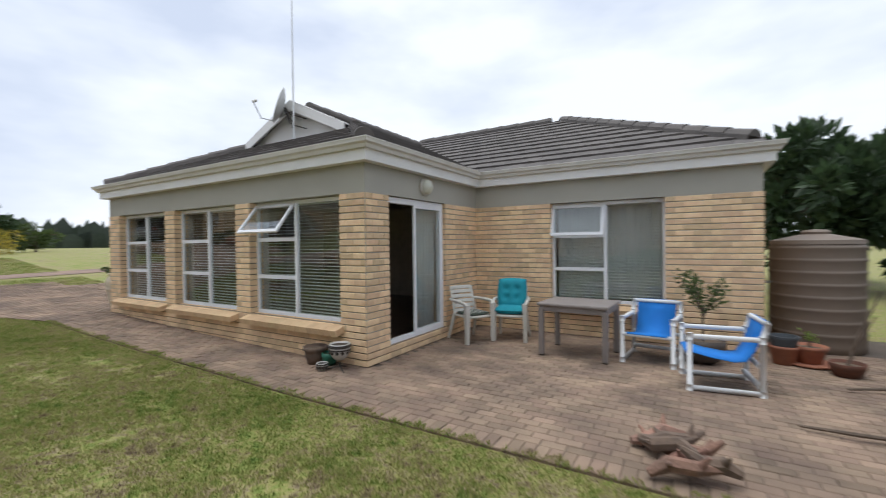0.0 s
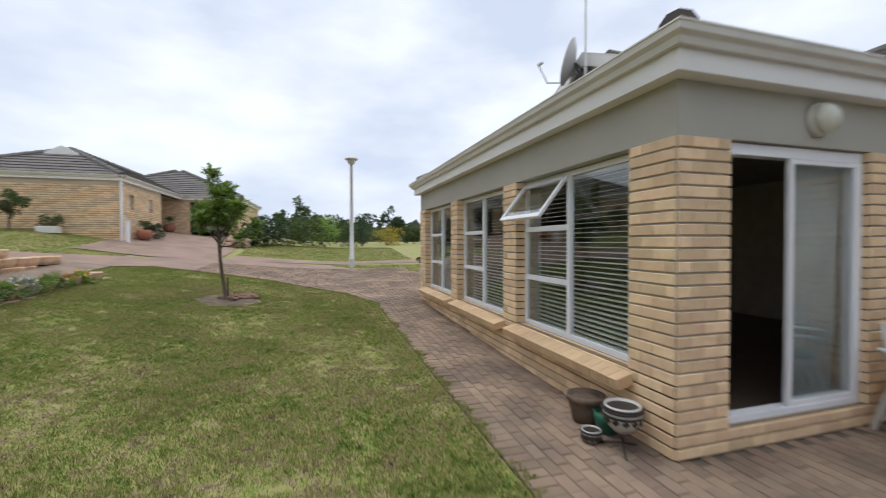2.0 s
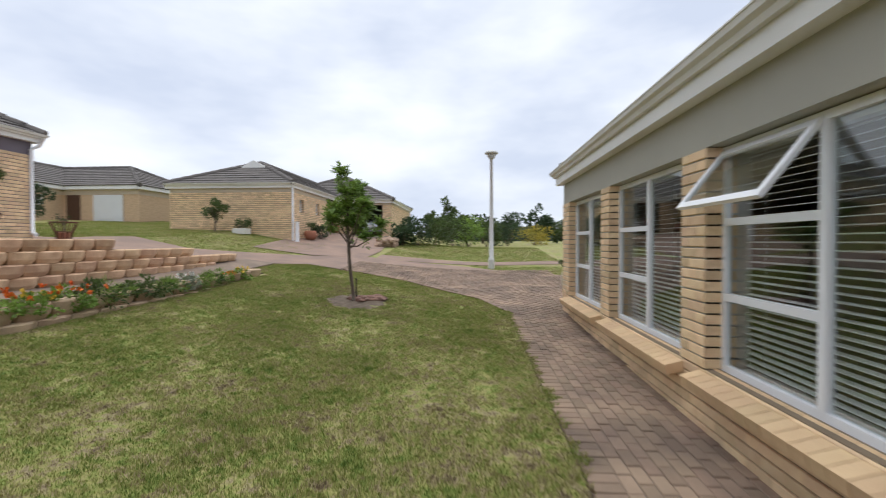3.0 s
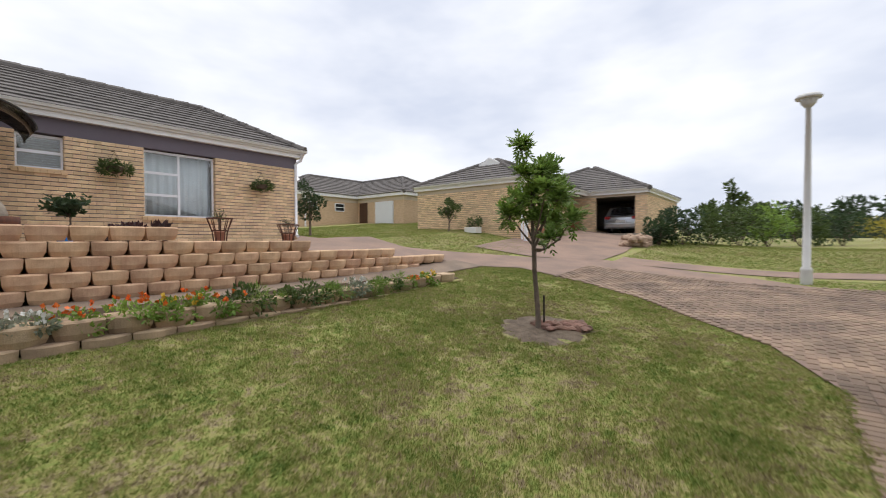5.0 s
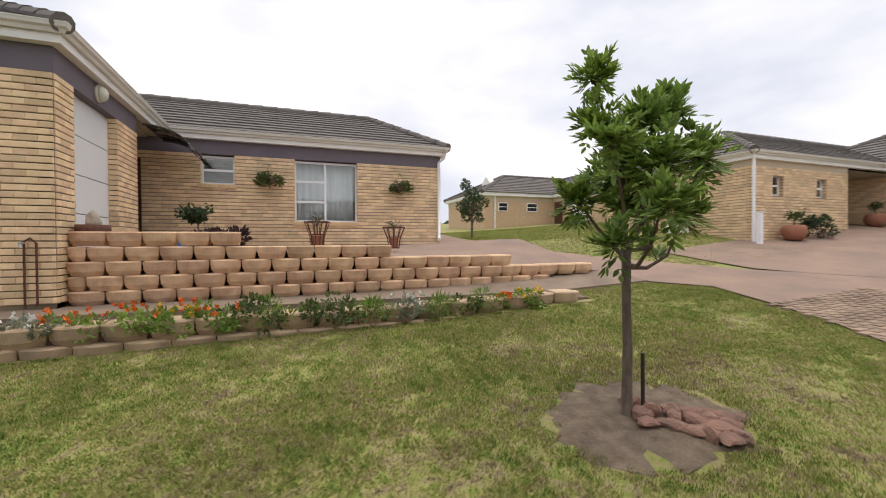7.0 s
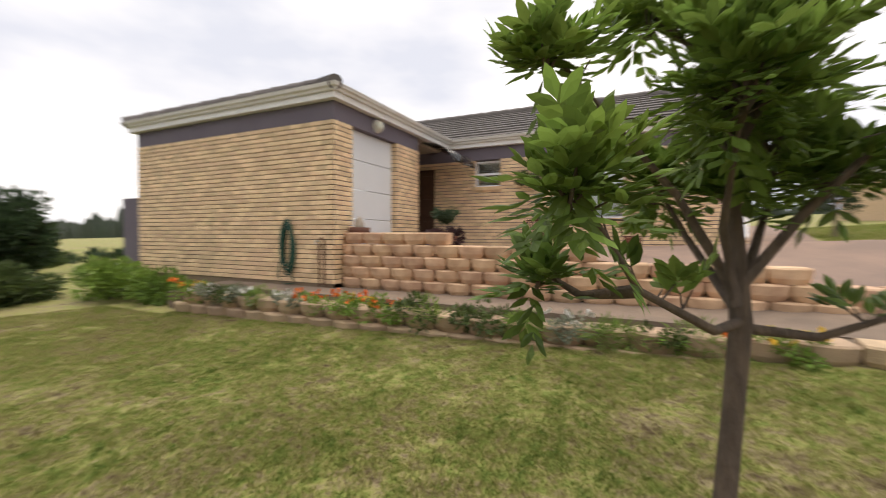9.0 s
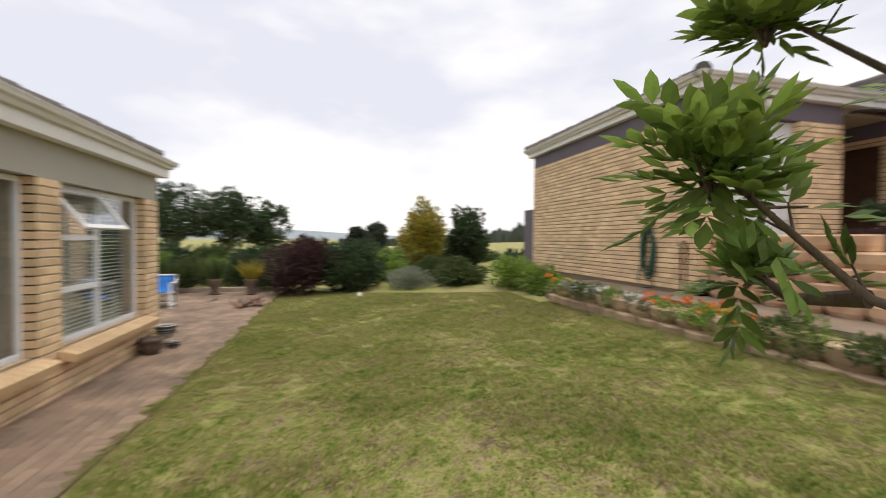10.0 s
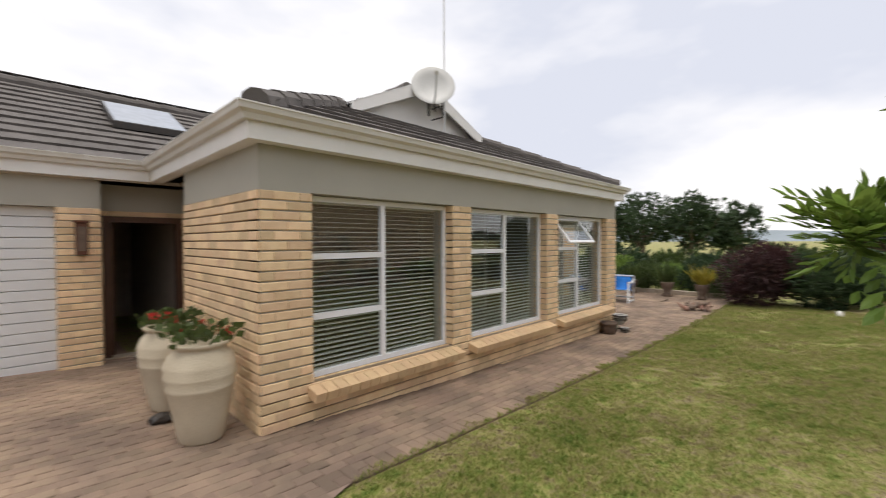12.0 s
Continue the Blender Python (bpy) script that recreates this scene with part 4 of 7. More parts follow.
# terrace, path and bed
ter = Shape()
TX = [-5.4, -6.5, -7.9, -9, -10, -11, -12, -13, -14.2]
TZ = [1.47, 1.47, 1.47, 1.44, 1.36, 1.26, 1.17, 1.08, 1.0]
for x, z in zip(TX, TZ):
    for k in range(8):
        y = -4.42 - (8.9 - 4.42) * k / 7
        far = max(1.47, lift(x, -8.8) + 0.02) if x < -9 else 1.47
        ter.v.append((x, y, z + (far - z) * min(1, k / 5)))
ter.f = [(8 * i + k, 8 * i + k + 1, 8 * i + k + 9, 8 * i + k + 8) for i in range(len(TX) - 1) for k in range(7)]
solid("driveway_2", ter, ROAD, "pinkish paved forecourt held up by the block wall", "driveway", kind="structure", smooth=True)
pth, bedsoil = Shape(), Shape()
xs = np.linspace(-14.3, -3.0, 52)
for x in xs:
    for s, ys in ((pth, (-3.42, -3.8, -4.35)), (bedsoil, (-2.9, -3.2, -3.44))):
        for y in ys:
            z = max(0.80, lift(x, y) + 0.005) if s is pth else (max(0.73, lift(x, y) + 0.005) if x > -12.7 else lift(x, y) - 0.06)
            s.v.append((x, y, z + (0.02 * noise.noise((x * 4, y * 4, 1)) if s is bedsoil else 0)))
for s in (pth, bedsoil):
    s.f = [(3 * i + k, 3 * i + 3 + k, 3 * i + 4 + k, 3 * i + 1 + k) for i in range(len(xs) - 1) for k in range(2)]
    k = len(s.v)
    s.v += [(x, s.v[3 * i][1], 0.3) for i, x in enumerate(xs)]
    s.f += [(3 * i, 3 * i + 3, k + i + 1, k + i) for i in range(len(xs) - 1)]
solid("pavement_2", pth, PATHWAY, "narrow pinkish garden path below the block wall", "path", kind="structure")
solid("garden_soil", bedsoil, SOIL, "dark soil filling the planter row", "soil", kind="structure")


def block_shape(w=0.40, d=0.30, h=0.19, bulge=0.075):
    """A planter block with a bowed front that flares towards its top."""
    s = Shape()
    n = 8

    def ring(z, inset):
        pts = []
        for k in range(n + 1):
            t = -1 + 2 * k / n
            pts.append((t * (w / 2 - 0.003 - inset * 0.7), bulge * (1 - t * t) - inset, z))
        return pts + [(w / 2 - 0.03 - inset * 0.3, -d, z), (-w / 2 + 0.03 + inset * 0.3, -d, z)]
    rings = [ring(0, 0.05), ring(h * 0.35, 0.014), ring(h - 0.02, 0.0), ring(h, 0.014)]
    k = n + 3
    s.v = [p for r in rings for p in r]
    s.f = [(i * k + j, i * k + (j + 1) % k, (i + 1) * k + (j + 1) % k, (i + 1) * k + j) for i in range(3) for j in range(k)]
    s.f = [f[::-1] for f in s.f]
    s.f += [tuple(range(k)), tuple(range(3 * k, 4 * k))[::-1]]
    return s


BLOCKS = [block_shape().mesh("block", BLOCK), block_shape().mesh("block", BLOCK_GREY), block_shape(0.42, 0.3, 0.2).mesh("block", BLOCK_GREY)]
HALF_BLOCK = block_shape(0.2, 0.3, 0.19, 0.03).mesh("block", BLOCK)
rw = tagged(new("retaining_wall"), "stepped retaining wall of terracotta-coloured curved concrete blocks", "retaining wall", kind="structure")
rnd = random.Random(4)
for c, (z, x_end, y) in enumerate(((0.79, -12.9, -4.24), (0.98, -14.0, -4.25), (1.17, -12.1, -4.26), (1.36, -10.2, -4.27), (1.56, -7.95, -4.285))):
    x = -5.62
    if c % 2:
        ob = new("block", HALF_BLOCK)
        ob.parent, ob.matrix_local = rw, pose(x - 0.1, y - 0.03, z)
        x -= 0.2
    while x - 0.4 > x_end:
        lifted = max(0, lift(x, -4.3) - 0.86) if x < -11 else 0
        ob = new("block", BLOCKS[0])
        ob.parent = rw
        ob.matrix_local = pose(x - 0.2, y + rnd.uniform(-0.012, 0.012) - 0.03, z + lifted * 0.05, 0, 0, rnd.uniform(-2.5, 2.5))
        x -= 0.4
pw = tagged(new("planter_row"), "low row of weathered curved concrete planter blocks", "planter", kind="structure")
for c, (z, x_end) in enumerate(((0.385, -11.2), (0.575, -12.7))):
    x = -3.3 - (0.21 if c % 2 else 0)
    while x - 0.42 > x_end:
        up = max(0, lift(x, -2.95) - 0.62) * 0.8
        low = 0.0
        ob = new("block", BLOCKS[2])
        ob.parent = pw
        ob.matrix_local = pose(x - 0.21, -2.82 - 0.03 * c + rnd.uniform(-0.015, 0.015), z + up, 0, 0, rnd.uniform(-4, 4))
        x -= 0.42

# ---- the house across the road ----
CREAM = material("cream_plaster", (0.56, 0.47, 0.36), 0.9, (0.5, 0.42, 0.32), 1.5, 0.6, 0.2, 150, fine=0.05)
C_SOFFIT, C_EAVE = 3.9, 4.12
brick_wall("wall_road_house_east", -20.5, -11.25, 90, 5.62, 1.34, 28, [], "plain yellow face-brick end wall across the road", C_SOFFIT, CREAM, foot=0.6, seed=41)
CN = [(0.85, 1.35, 2.9, 3.5), (2.9, 3.4, 2.9, 3.5)]
brick_wall("wall_road_house_north", -20.5, -5.63, 180, 4.5, 1.34, 28, CN, "yellow face-brick wall with two small windows", C_SOFFIT, CREAM, foot=0.6, seed=42)
brick_wall("wall_road_house_porch", -25.0, -7.6, 180, 3.3, 1.68, 24, [(1.9, 2.35, 1.9, 3.6)], "shaded porch wall with a tall window", C_SOFFIT, CREAM, foot=0.6, seed=43)
brick_wall("wall_road_house_garage", -28.0, -7.6, 90, 5.02, 1.76, 24, [(2.44, 4.48, 1.5, 3.78)], "brick garage front with a wide open doorway", C_SOFFIT, CREAM, foot=0.6, seed=44)
brick_wall("wall_road_house_side", -28.0, -2.58, 180, 8, 1.76, 24, [], "plain yellow face-brick garage side", C_SOFFIT, CREAM, foot=0.6, seed=45)
solid("wall_road_house_inside", Shape().box(-34, -33.9, -7.4, -2.8, 1.5, 3.9).box(-33.9, -28.25, -7.5, -7.4, 1.5, 3.9).box(-25.2, -25.0, -7.6, -5.85, 1.5, 3.9).box(-24.9, -20.8, -8.1, -8.0, 1.5, 3.9), ROOM, "inner walls of the garage across the road", "wall", kind="structure")
solid("ceiling_road_house", Shape().box(-34, -28.0, -7.5, -2.7, 3.88, 3.9).box(-28, -20.7, -11.1, -5.85, 3.88, 3.9), ROOM, "ceiling of the house across the road", "ceiling", kind="structure")
solid("floor_road_house", Shape().box(-34, -27.9, -7.5, -2.7, 1.4, 1.86), CONCRETE, "concrete garage floor across the road", "floor", kind="structure")
for k, (a, b, c, d) in enumerate(CN):
    window("window_%d" % (7 + k), -20.5 - a, -5.63, 180, b - a, c, d, "small white two-pane window in the brick wall", rows=2, narrow_left=False, blind=False, sill=False)
window("window_9", -26.9, -7.6, 180, 0.45, 1.9, 3.6, "tall narrow white window beside the porch", rows=3, narrow_left=False, blind=False, sill=False)


def hip_roof(parent, x0, x1, y0, y1, e, p=P, seed=1):
    """A hipped roof over a rectangle, its ridge along the longer side."""
    w, d = x1 - x0, y1 - y0
    if w >= d:
        h = d / 2
        r0, r1 = (x0 + h, y0 + h, e + h * p), (x1 - h, y0 + h, e + h * p)
        quads = [((x0, y0, e), (x1, y0, e), r1, r0), ((x1, y0, e), (x1, y1, e), r1, r1), ((x1, y1, e), (x0, y1, e), r0, r1), ((x0, y1, e), (x0, y0, e), r0, r0)]
    else:
        h = w / 2
        r0, r1 = (x0 + h, y0 + h, e + h * p), (x0 + h, y1 - h, e + h * p)
        quads = [((x0, y0, e), (x1, y0, e), r0, r0), ((x1, y0, e), (x1, y1, e), r1, r0), ((x1, y1, e), (x0, y1, e), r1, r1), ((x0, y1, e), (x0, y0, e), r0, r1)]
    for i, q in enumerate(quads):
        tile_slope("roof_tiles", parent, *q, 0, seed=seed + i, tile=0.6)
    up = Vector((0, 0, 0.05))
    for p0, p1 in (((x0, y0, e), r0), ((x1, y1, e), r1), ((x1, y0, e), r1 if w >= d else r0), ((x0, y1, e), r0 if w >= d else r1), (r0, r1)):
        if (Vector(p0) - Vector(p1)).length > 0.5:
            ridge_caps(parent, Vector(p0) + up, Vector(p1) + up)


roof_c = tagged(new("roof_3"), "dark grey hipped tile roof across the road", "roof", kind="structure")
hip_roof(roof_c, -36, -20.32, -11.43, -5.45, 4.1, seed=51)
hip_roof(roof_c, -36, -27.8, -11.0, -2.4, 4.1, seed=56)
eaves(roof_c, [(-36, -2.45), (-27.87, -2.45)][::-1], 0.13, C_SOFFIT, C_EAVE)
eaves(roof_c, [(-20.37, -11.4), (-20.37, -5.5), (-27.87, -5.5)], 0.13, C_SOFFIT, C_EAVE)
eaves(roof_c, [(-27.87, -5.5), (-27.87, -2.45)], 0.13, C_SOFFIT, C_EAVE)
part("gablet_wall", Shape().add([(-22.55, -9.2, 5.16), (-22.55, -7.7, 5.16), (-22.55, -8.44, 5.56), (-22.75, -9.2, 5.16), (-22.75, -7.7, 5.16), (-22.75, -8.44, 5.56)], [(0, 1, 2), (5, 4, 3), (0, 2, 5, 3), (1, 4, 5, 2)]), FASCIA, roof_c, "small white gablet")
dp = thing("downpipe", "white downpipe on the brick corner across the road", "downpipe")
part("pipe", Shape().rod([(-20.45, -5.55, 3.95), (-20.45, -5.55, 1.4)], 0.045, 8), ALU, dp)
post = thing("meter_post", "short white meter post beside the driveway", "post")
part("post", Shape().box(-20.35, -20.22, -5.35, -5.22, 1.3, 2.35), ALU, post, bevel=0.02)
part("cap", Shape().box(-20.37, -20.2, -5.37, -5.2, 2.35, 2.38), ALU, post, bevel=0.01)

# car in the open garage
SILVER = material("silver_car_paint", (0.5, 0.51, 0.53), 0.25, (0.46, 0.47, 0.49), 2, 0.3, metal=0.6, fine=0.02)
DARK_GLASS = material("dark_car_glass", (0.02, 0.022, 0.025), 0.08, spec=0.6, fine=0.02)
TAIL = material("red_tail_light", (0.45, 0.02, 0.02), 0.25, fine=0.05)
RUBBER = material("black_rubber", (0.02, 0.02, 0.02), 0.8)
car = thing("car", "silver hatchback parked nose-in in the open garage", "car", at=pose(-31.0, -4.1, 1.86, 0, 0, 0))
side = [(2.05, 0.28), (2.1, 0.62), (2.05, 0.9), (1.9, 1.0), (1.55, 1.45), (0.9, 1.5), (-0.3, 1.45), (-0.95, 1.02), (-1.9, 0.86), (-2.08, 0.6), (-2.05, 0.28)]
bod = Shape()
k = len(side)
for y, s in ((-0.86, 0.985), (-0.8, 1.0), (0.8, 1.0), (0.86, 0.985)):
    bod.v += [(x * s, y * (0.84 if z > 1.05 else 1), z * (s if z > 0.5 else 1)) for x, z in side]
bod.f = [(j * k + i, (j + 1) * k + i, (j + 1) * k + (i + 1) % k, j * k + (i + 1) % k) for j in range(3) for i in range(k)] + [tuple(range(k))[::-1], tuple(range(3 * k, 4 * k))]
cb = part("body", bod, SILVER, car, bevel=0.05, smooth=True)
part("rear_window", Shape().add([(1.93, -0.6, 1.02), (1.93, 0.6, 1.02), (1.62, 0.54, 1.41), (1.62, -0.54, 1.41)], [(0, 1, 2, 3)]), DARK_GLASS, car)
for sy in (-1, 1):
    part("tail_light", Shape().box(1.98, 2.1, sy * 0.7 - 0.14, sy * 0.7 + 0.14, 0.78, 0.94), TAIL, car, bevel=0.03)
    for wx in (1.3, -1.35):
        w = part("wheel", Shape().lathe([(0.2, -0.09), (0.31, -0.09), (0.33, -0.05), (0.33, 0.05), (0.31, 0.09), (0.2, 0.09)], 20, pose(wx, sy * 0.78, 0.33, 90, 0, 0)), RUBBER, car)
        part("rim", Shape().lathe([(0.05, -0.095), (0.2, -0.093), (0.2, 0.093), (0.05, 0.095)], 16, pose(wx, sy * 0.78, 0.33, 90, 0, 0)), METAL, w)
part("bumper", Shape().box(2.0, 2.13, -0.8, 0.8, 0.32, 0.58), SILVER, car, bevel=0.05)
part("number_plate", Shape().box(2.1, 2.135, -0.25, 0.25, 0.6, 0.72), FASCIA, car)

# ---- the far house up the road ----
FAR_BRICK = material("weathered_face_brick", (0.64, 0.46, 0.3), 0.88, (0.5, 0.35, 0.22), 6, 0.8, 0.5, 40, stretch=(1, 1, 4), fine=0.2)
far_house = thing("house", "brick house up the road with a grey tiled roof", "house")
far_walls = Shape().box(-24.9, -19.3, -26, -20.2, 1.8, 4.12).box(-30, -24.2, -26, -15.8, 1.8, 4.12)
part("wall", far_walls, FAR_BRICK, far_house, "yellow face-brick walls")
part("plaster_band", Shape().box(-24.9, -19.28, -26, -20.18, 4.12, 4.42).box(-30, -24.18, -26, -15.78, 4.12, 4.42), CREAM, far_house, "cream plaster band under the eaves")
part("eave", Shape().box(-24.0, -19.08, -26.2, -19.98, 4.4, 4.62).box(-30.2, -23.98, -26.2, -15.58, 4.4, 4.62), FASCIA, far_house, "white eaves board")
for x0, x1 in ((-20.9, -20.25), (-23.0, -22.25)):
    w = part("window", Shape().box(x0, x1, -20.2, -20.15, 3.48, 4.02), ALU, far_house, "small white two-pane window")
    for za, zb in ((3.53, 3.73), (3.77, 3.97)):
        part("pane", Shape().box(x0 + 0.05, x1 - 0.05, -20.16, -20.14, za, zb), DARK_GLASS, w)
part("door", Shape().box(-24.2, -24.14, -19.95, -19.2, 2.3, 4.1), WOOD_DARK, far_house, "dark wooden front door")
gdo = part("garage_door", Shape().box(-24.2, -24.15, -18.4, -16.7, 2.3, 4.1), GARAGE_WHITE, far_house, "white garage door")
for k in range(4):
    part("door_panel", Shape().box(-24.15, -24.13, -18.38, -16.72, 2.32 + 0.45 * k, 2.75 + 0.45 * k), GARAGE_WHITE, gdo)
part("downpipe", Shape().rod([(-20.0, -20.12, 4.4), (-20.0, -20.12, 2.2)], 0.045, 8), ALU, far_house)
part("gablet", Shape().add([(-20.9, -24.0, 5.4), (-20.9, -22.3, 5.4), (-20.9, -23.15, 6.05), (-21.3, -24.0, 5.4), (-21.3, -22.3, 5.4), (-21.3, -23.15, 6.05)], [(0, 1, 2), (5, 4, 3), (0, 2, 5, 3), (1, 4, 5, 2)]), FASCIA, far_house, "white gablet")
hip_roof(far_house, -31, -19.05, -26.25, -19.95, 4.6, seed=61)
hip_roof(far_house, -30.2, -23.95, -26.25, -15.55, 4.6, seed=66)

# ---- lamp post ----
lamp = thing("street_lamp", "tall pale grey lamp post with a flat round lantern", "street lamp")
part("pole", Shape().rod([(-17.77, 3.03, 0.45), (-17.77, 3.03, 2.4), (-17.77, 3.03, 4.5)], [0.085, 0.07, 0.05], 12), GREY_POLE, lamp, smooth=True)
part("base_plate", Shape().lathe([(0.11, 0.45), (0.11, 0.85), (0.085, 0.9)], 12, Matrix.Translation((-17.77, 3.03, 0))), GREY_POLE, lamp)
part("lantern", Shape().lathe([(0.06, 4.48), (0.13, 4.56), (0.17, 4.66), (0.17, 4.68), (0.1, 4.7)], 16, Matrix.Translation((-17.77, 3.03, 0))), material("frosted_lantern", (0.5, 0.5, 0.48), 0.4), lamp, smooth=True)
part("cap", Shape().lathe([(0.24, 4.68), (0.25, 4.71), (0.2, 4.77), (0.05, 4.81)], 18, Matrix.Translation((-17.77, 3.03, 0))), GREY_POLE, lamp, smooth=True)


# ---- planting ----
def leaf_cloud(points, normals, size, seed, slim=0.45):
    """Small folded leaves at the given points."""
    r = np.random.RandomState(seed)
    s = Shape()
    for p, n in zip(points, normals):
        d = Vector(n) + Vector(r.uniform(-0.8, 0.8, 3))
        d.normalize()
        side = d.cross(Vector(r.uniform(-1, 1, 3))).normalized()
        up = d.cross(side)
        L = size * r.uniform(0.6, 1.35)
        w = L * slim
        a = Vector(p)
        s.add([a, a + d * L * 0.5 + side * w / 2 + up * L * 0.06, a + d * L, a + d * L * 0.5 - side * w / 2 + up * L * 0.06], [(0, 1, 2), (0, 2, 3)])
    return s


def clumps(centre, radii, n_clumps, leaves, seed, clump=0.32, low=-0.75):
    """Points spread over many small clumps that fill an uneven crown."""
    r = np.random.RandomState(seed)
    pts, nrm = [], []
    c = np.array(centre, float)
    R = np.array(radii, float)
    for i in range(n_clumps):
        while True:
            u = r.uniform(-1, 1, 3)
            if 0.25 < np.linalg.norm(u) < 1 and u[2] > low:
                break
        u *= r.uniform(0.8, 1.12)
        cc = c + u * R
        cr = clump * R * r.uniform(0.6, 1.3)
        for k in range(leaves // n_clumps):
            v = r.normal(0, 1, 3)
            v /= np.linalg.norm(v)
            pts.append(cc + v * cr * r.uniform(0.55, 1.0))
            nrm.append(v + u * 0.6 + np.array([0, 0, 0.3]))
    return pts, nrm


def shrub(name, label, at, radii, mat, leaves=1600, size=0.09, n_clumps=26, seed=1, slim=0.45, group="", stems=True, low=-0.75):
    x, y, z = at
    t = thing(name, label, "shrub", group, at=Matrix.Translation((x, y, z)))
    pts, nrm = clumps((0, 0, radii[2] * 1.0), radii, n_clumps, leaves, seed, low=low)
    tagged(part("foliage", leaf_cloud(pts, nrm, size, seed, slim), mat, t), kind="stuff")
    if stems:
        r = random.Random(seed)
        s = Shape()
        for k in range(6):
            a = r.uniform(0, 6.28)
            s.rod([(0.04 * math.cos(a), 0.04 * math.sin(a), -0.05), (radii[0] * 0.35 * math.cos(a), radii[1] * 0.35 * math.sin(a), radii[2] * 0.7), (radii[0] * 0.7 * math.cos(a), radii[1] * 0.7 * math.sin(a), radii[2] * 1.4)], [0.02, 0.014, 0.006], 5)
        part("stem", s, BARK, t)
    return t


def tree(name, label, at, height, radii, mat, leaves=3000, size=0.16, n_clumps=40, trunk=0.14, seed=1, crown_at=0.62, group="", slim=0.5):
    x, y, z = at
    t = thing(name, label, "tree", group, at=Matrix.Translation((x, y, z)))
    r = random.Random(seed)
    cz = height - radii[2]
    s = Shape()
    s.rod([(0, 0, -0.1), (0.03 * height * r.uniform(-1, 1), 0, height * 0.3), (0, 0, cz + radii[2] * 0.5)], [trunk, trunk * 0.75, trunk * 0.2], 8)
    for k in range(9):
        a, h = r.uniform(0, 6.28), r.uniform(0.25, 0.8) * cz
        s.rod([(0, 0, h), (radii[0] * 0.4 * math.cos(a), radii[1] * 0.4 * math.sin(a), h + 0.3 * (cz - h) + 0.1), (radii[0] * 0.85 * math.cos(a), radii[1] * 0.85 * math.sin(a), cz + r.uniform(-0.3, 0.5) * radii[2])], [trunk * 0.45, trunk * 0.3, trunk * 0.08], 6)
    part("trunk", s, BARK, t, smooth=True)
    pts, nrm = clumps((0, 0, cz), radii, n_clumps, leaves, seed, clump=0.26, low=-1)
    tagged(part("crown", leaf_cloud(pts, nrm, size, seed, slim), mat, t), kind="stuff")
    return t


# young tree on the lawn, with pinnate leaves
TX0, TY0, TZ0 = -10.54, -0.02, 0.33
young = thing("young_tree", "slim young tree with glossy pinnate leaves standing in the lawn", "tree", at=Matrix.Translation((TX0, TY0, TZ0)))
r7 = random.Random(7)
stem_pts = [(0.04, 0.0, -0.08), (0.02, -0.02, 0.25), (-0.035, -0.07, 0.5), (-0.06, -0.11, 0.8), (-0.076, -0.125, 1.08), (-0.05, -0.14, 1.5), (-0.02, -0.14, 1.9), (0.03, -0.16, 2.25)]
wood = Shape().rod(stem_pts, [0.042, 0.036, 0.034, 0.032, 0.034, 0.02, 0.012, 0.005], 12)
FORK = Vector((-0.076, -0.125, 1.08))
# limbs as points from the fork, and the leafy ends as a centre and a radius
BOUGHS = [((0, 0, 0), (0.1, 0.2, 0.0), (0.3, 0.5, 0.14), (0.43, 0.7, 0.38)), ((0.3, 0.5, 0.14), (0.44, 0.5, 0.12), (0.55, 0.48, 0.18)), ((0, 0, -0.02), (-0.2, 0.0, -0.03), (-0.36, 0.04, 0.06), (-0.48, 0.09, 0.38)),
          ((0.02, 0, 0.1), (0.2, 0.18, 0.4), (0.54, 0.44, 0.8)), ((0.02, 0.04, 0.06), (0.08, 0.16, 0.3), (0.06, 0.34, 0.7)), ((0, 0, 0.12), (-0.14, 0.06, 0.35), (-0.34, 0.1, 0.6), (-0.54, 0.15, 0.82)),
          ((0, 0, 0.1), (-0.1, -0.18, 0.38), (-0.16, -0.3, 0.66)), ((0.02, 0, 0.05), (0.15, -0.14, 0.28), (0.25, -0.25, 0.5)), ((0.03, 0, 0.6), (0.1, 0.0, 0.85), (0.29, 0.0, 1.06)), ((0.05, -0.02, 0.8), (0.15, -0.06, 1.1), (0.25, -0.08, 1.44)),
          ((0.03, 0, 0.55), (-0.12, 0.05, 0.9), (-0.29, 0.1, 1.15)), ((0.04, 0, 0.7), (0.0, 0.05, 0.9), (-0.05, 0.08, 1.1))]
LOBES = [(0.44, 0.72, 0.41, 0.16), (0.56, 0.48, 0.18, 0.1), (-0.49, 0.1, 0.42, 0.18), (0.55, 0.45, 0.8, 0.15), (0.06, 0.34, 0.72, 0.24), (-0.54, 0.15, 0.83, 0.25), (-0.15, -0.3, 0.68, 0.26), (0.25, -0.25, 0.52, 0.22), (0.29, 0.0, 1.05, 0.17),
         (0.25, -0.08, 1.43, 0.17), (-0.3, 0.1, 1.16, 0.19), (-0.05, 0.07, 1.08, 0.23), (0.02, 0.0, 0.75, 0.22), (-0.22, -0.05, 0.5, 0.17), (0.05, 0.05, 0.45, 0.15)]
for bough in BOUGHS:
    pts = [FORK + Vector(p) for p in bough]
    wood.rod(pts, [0.019 - 0.014 * i / (len(pts) - 1) for i in range(len(pts))], 8)
fol = Shape()


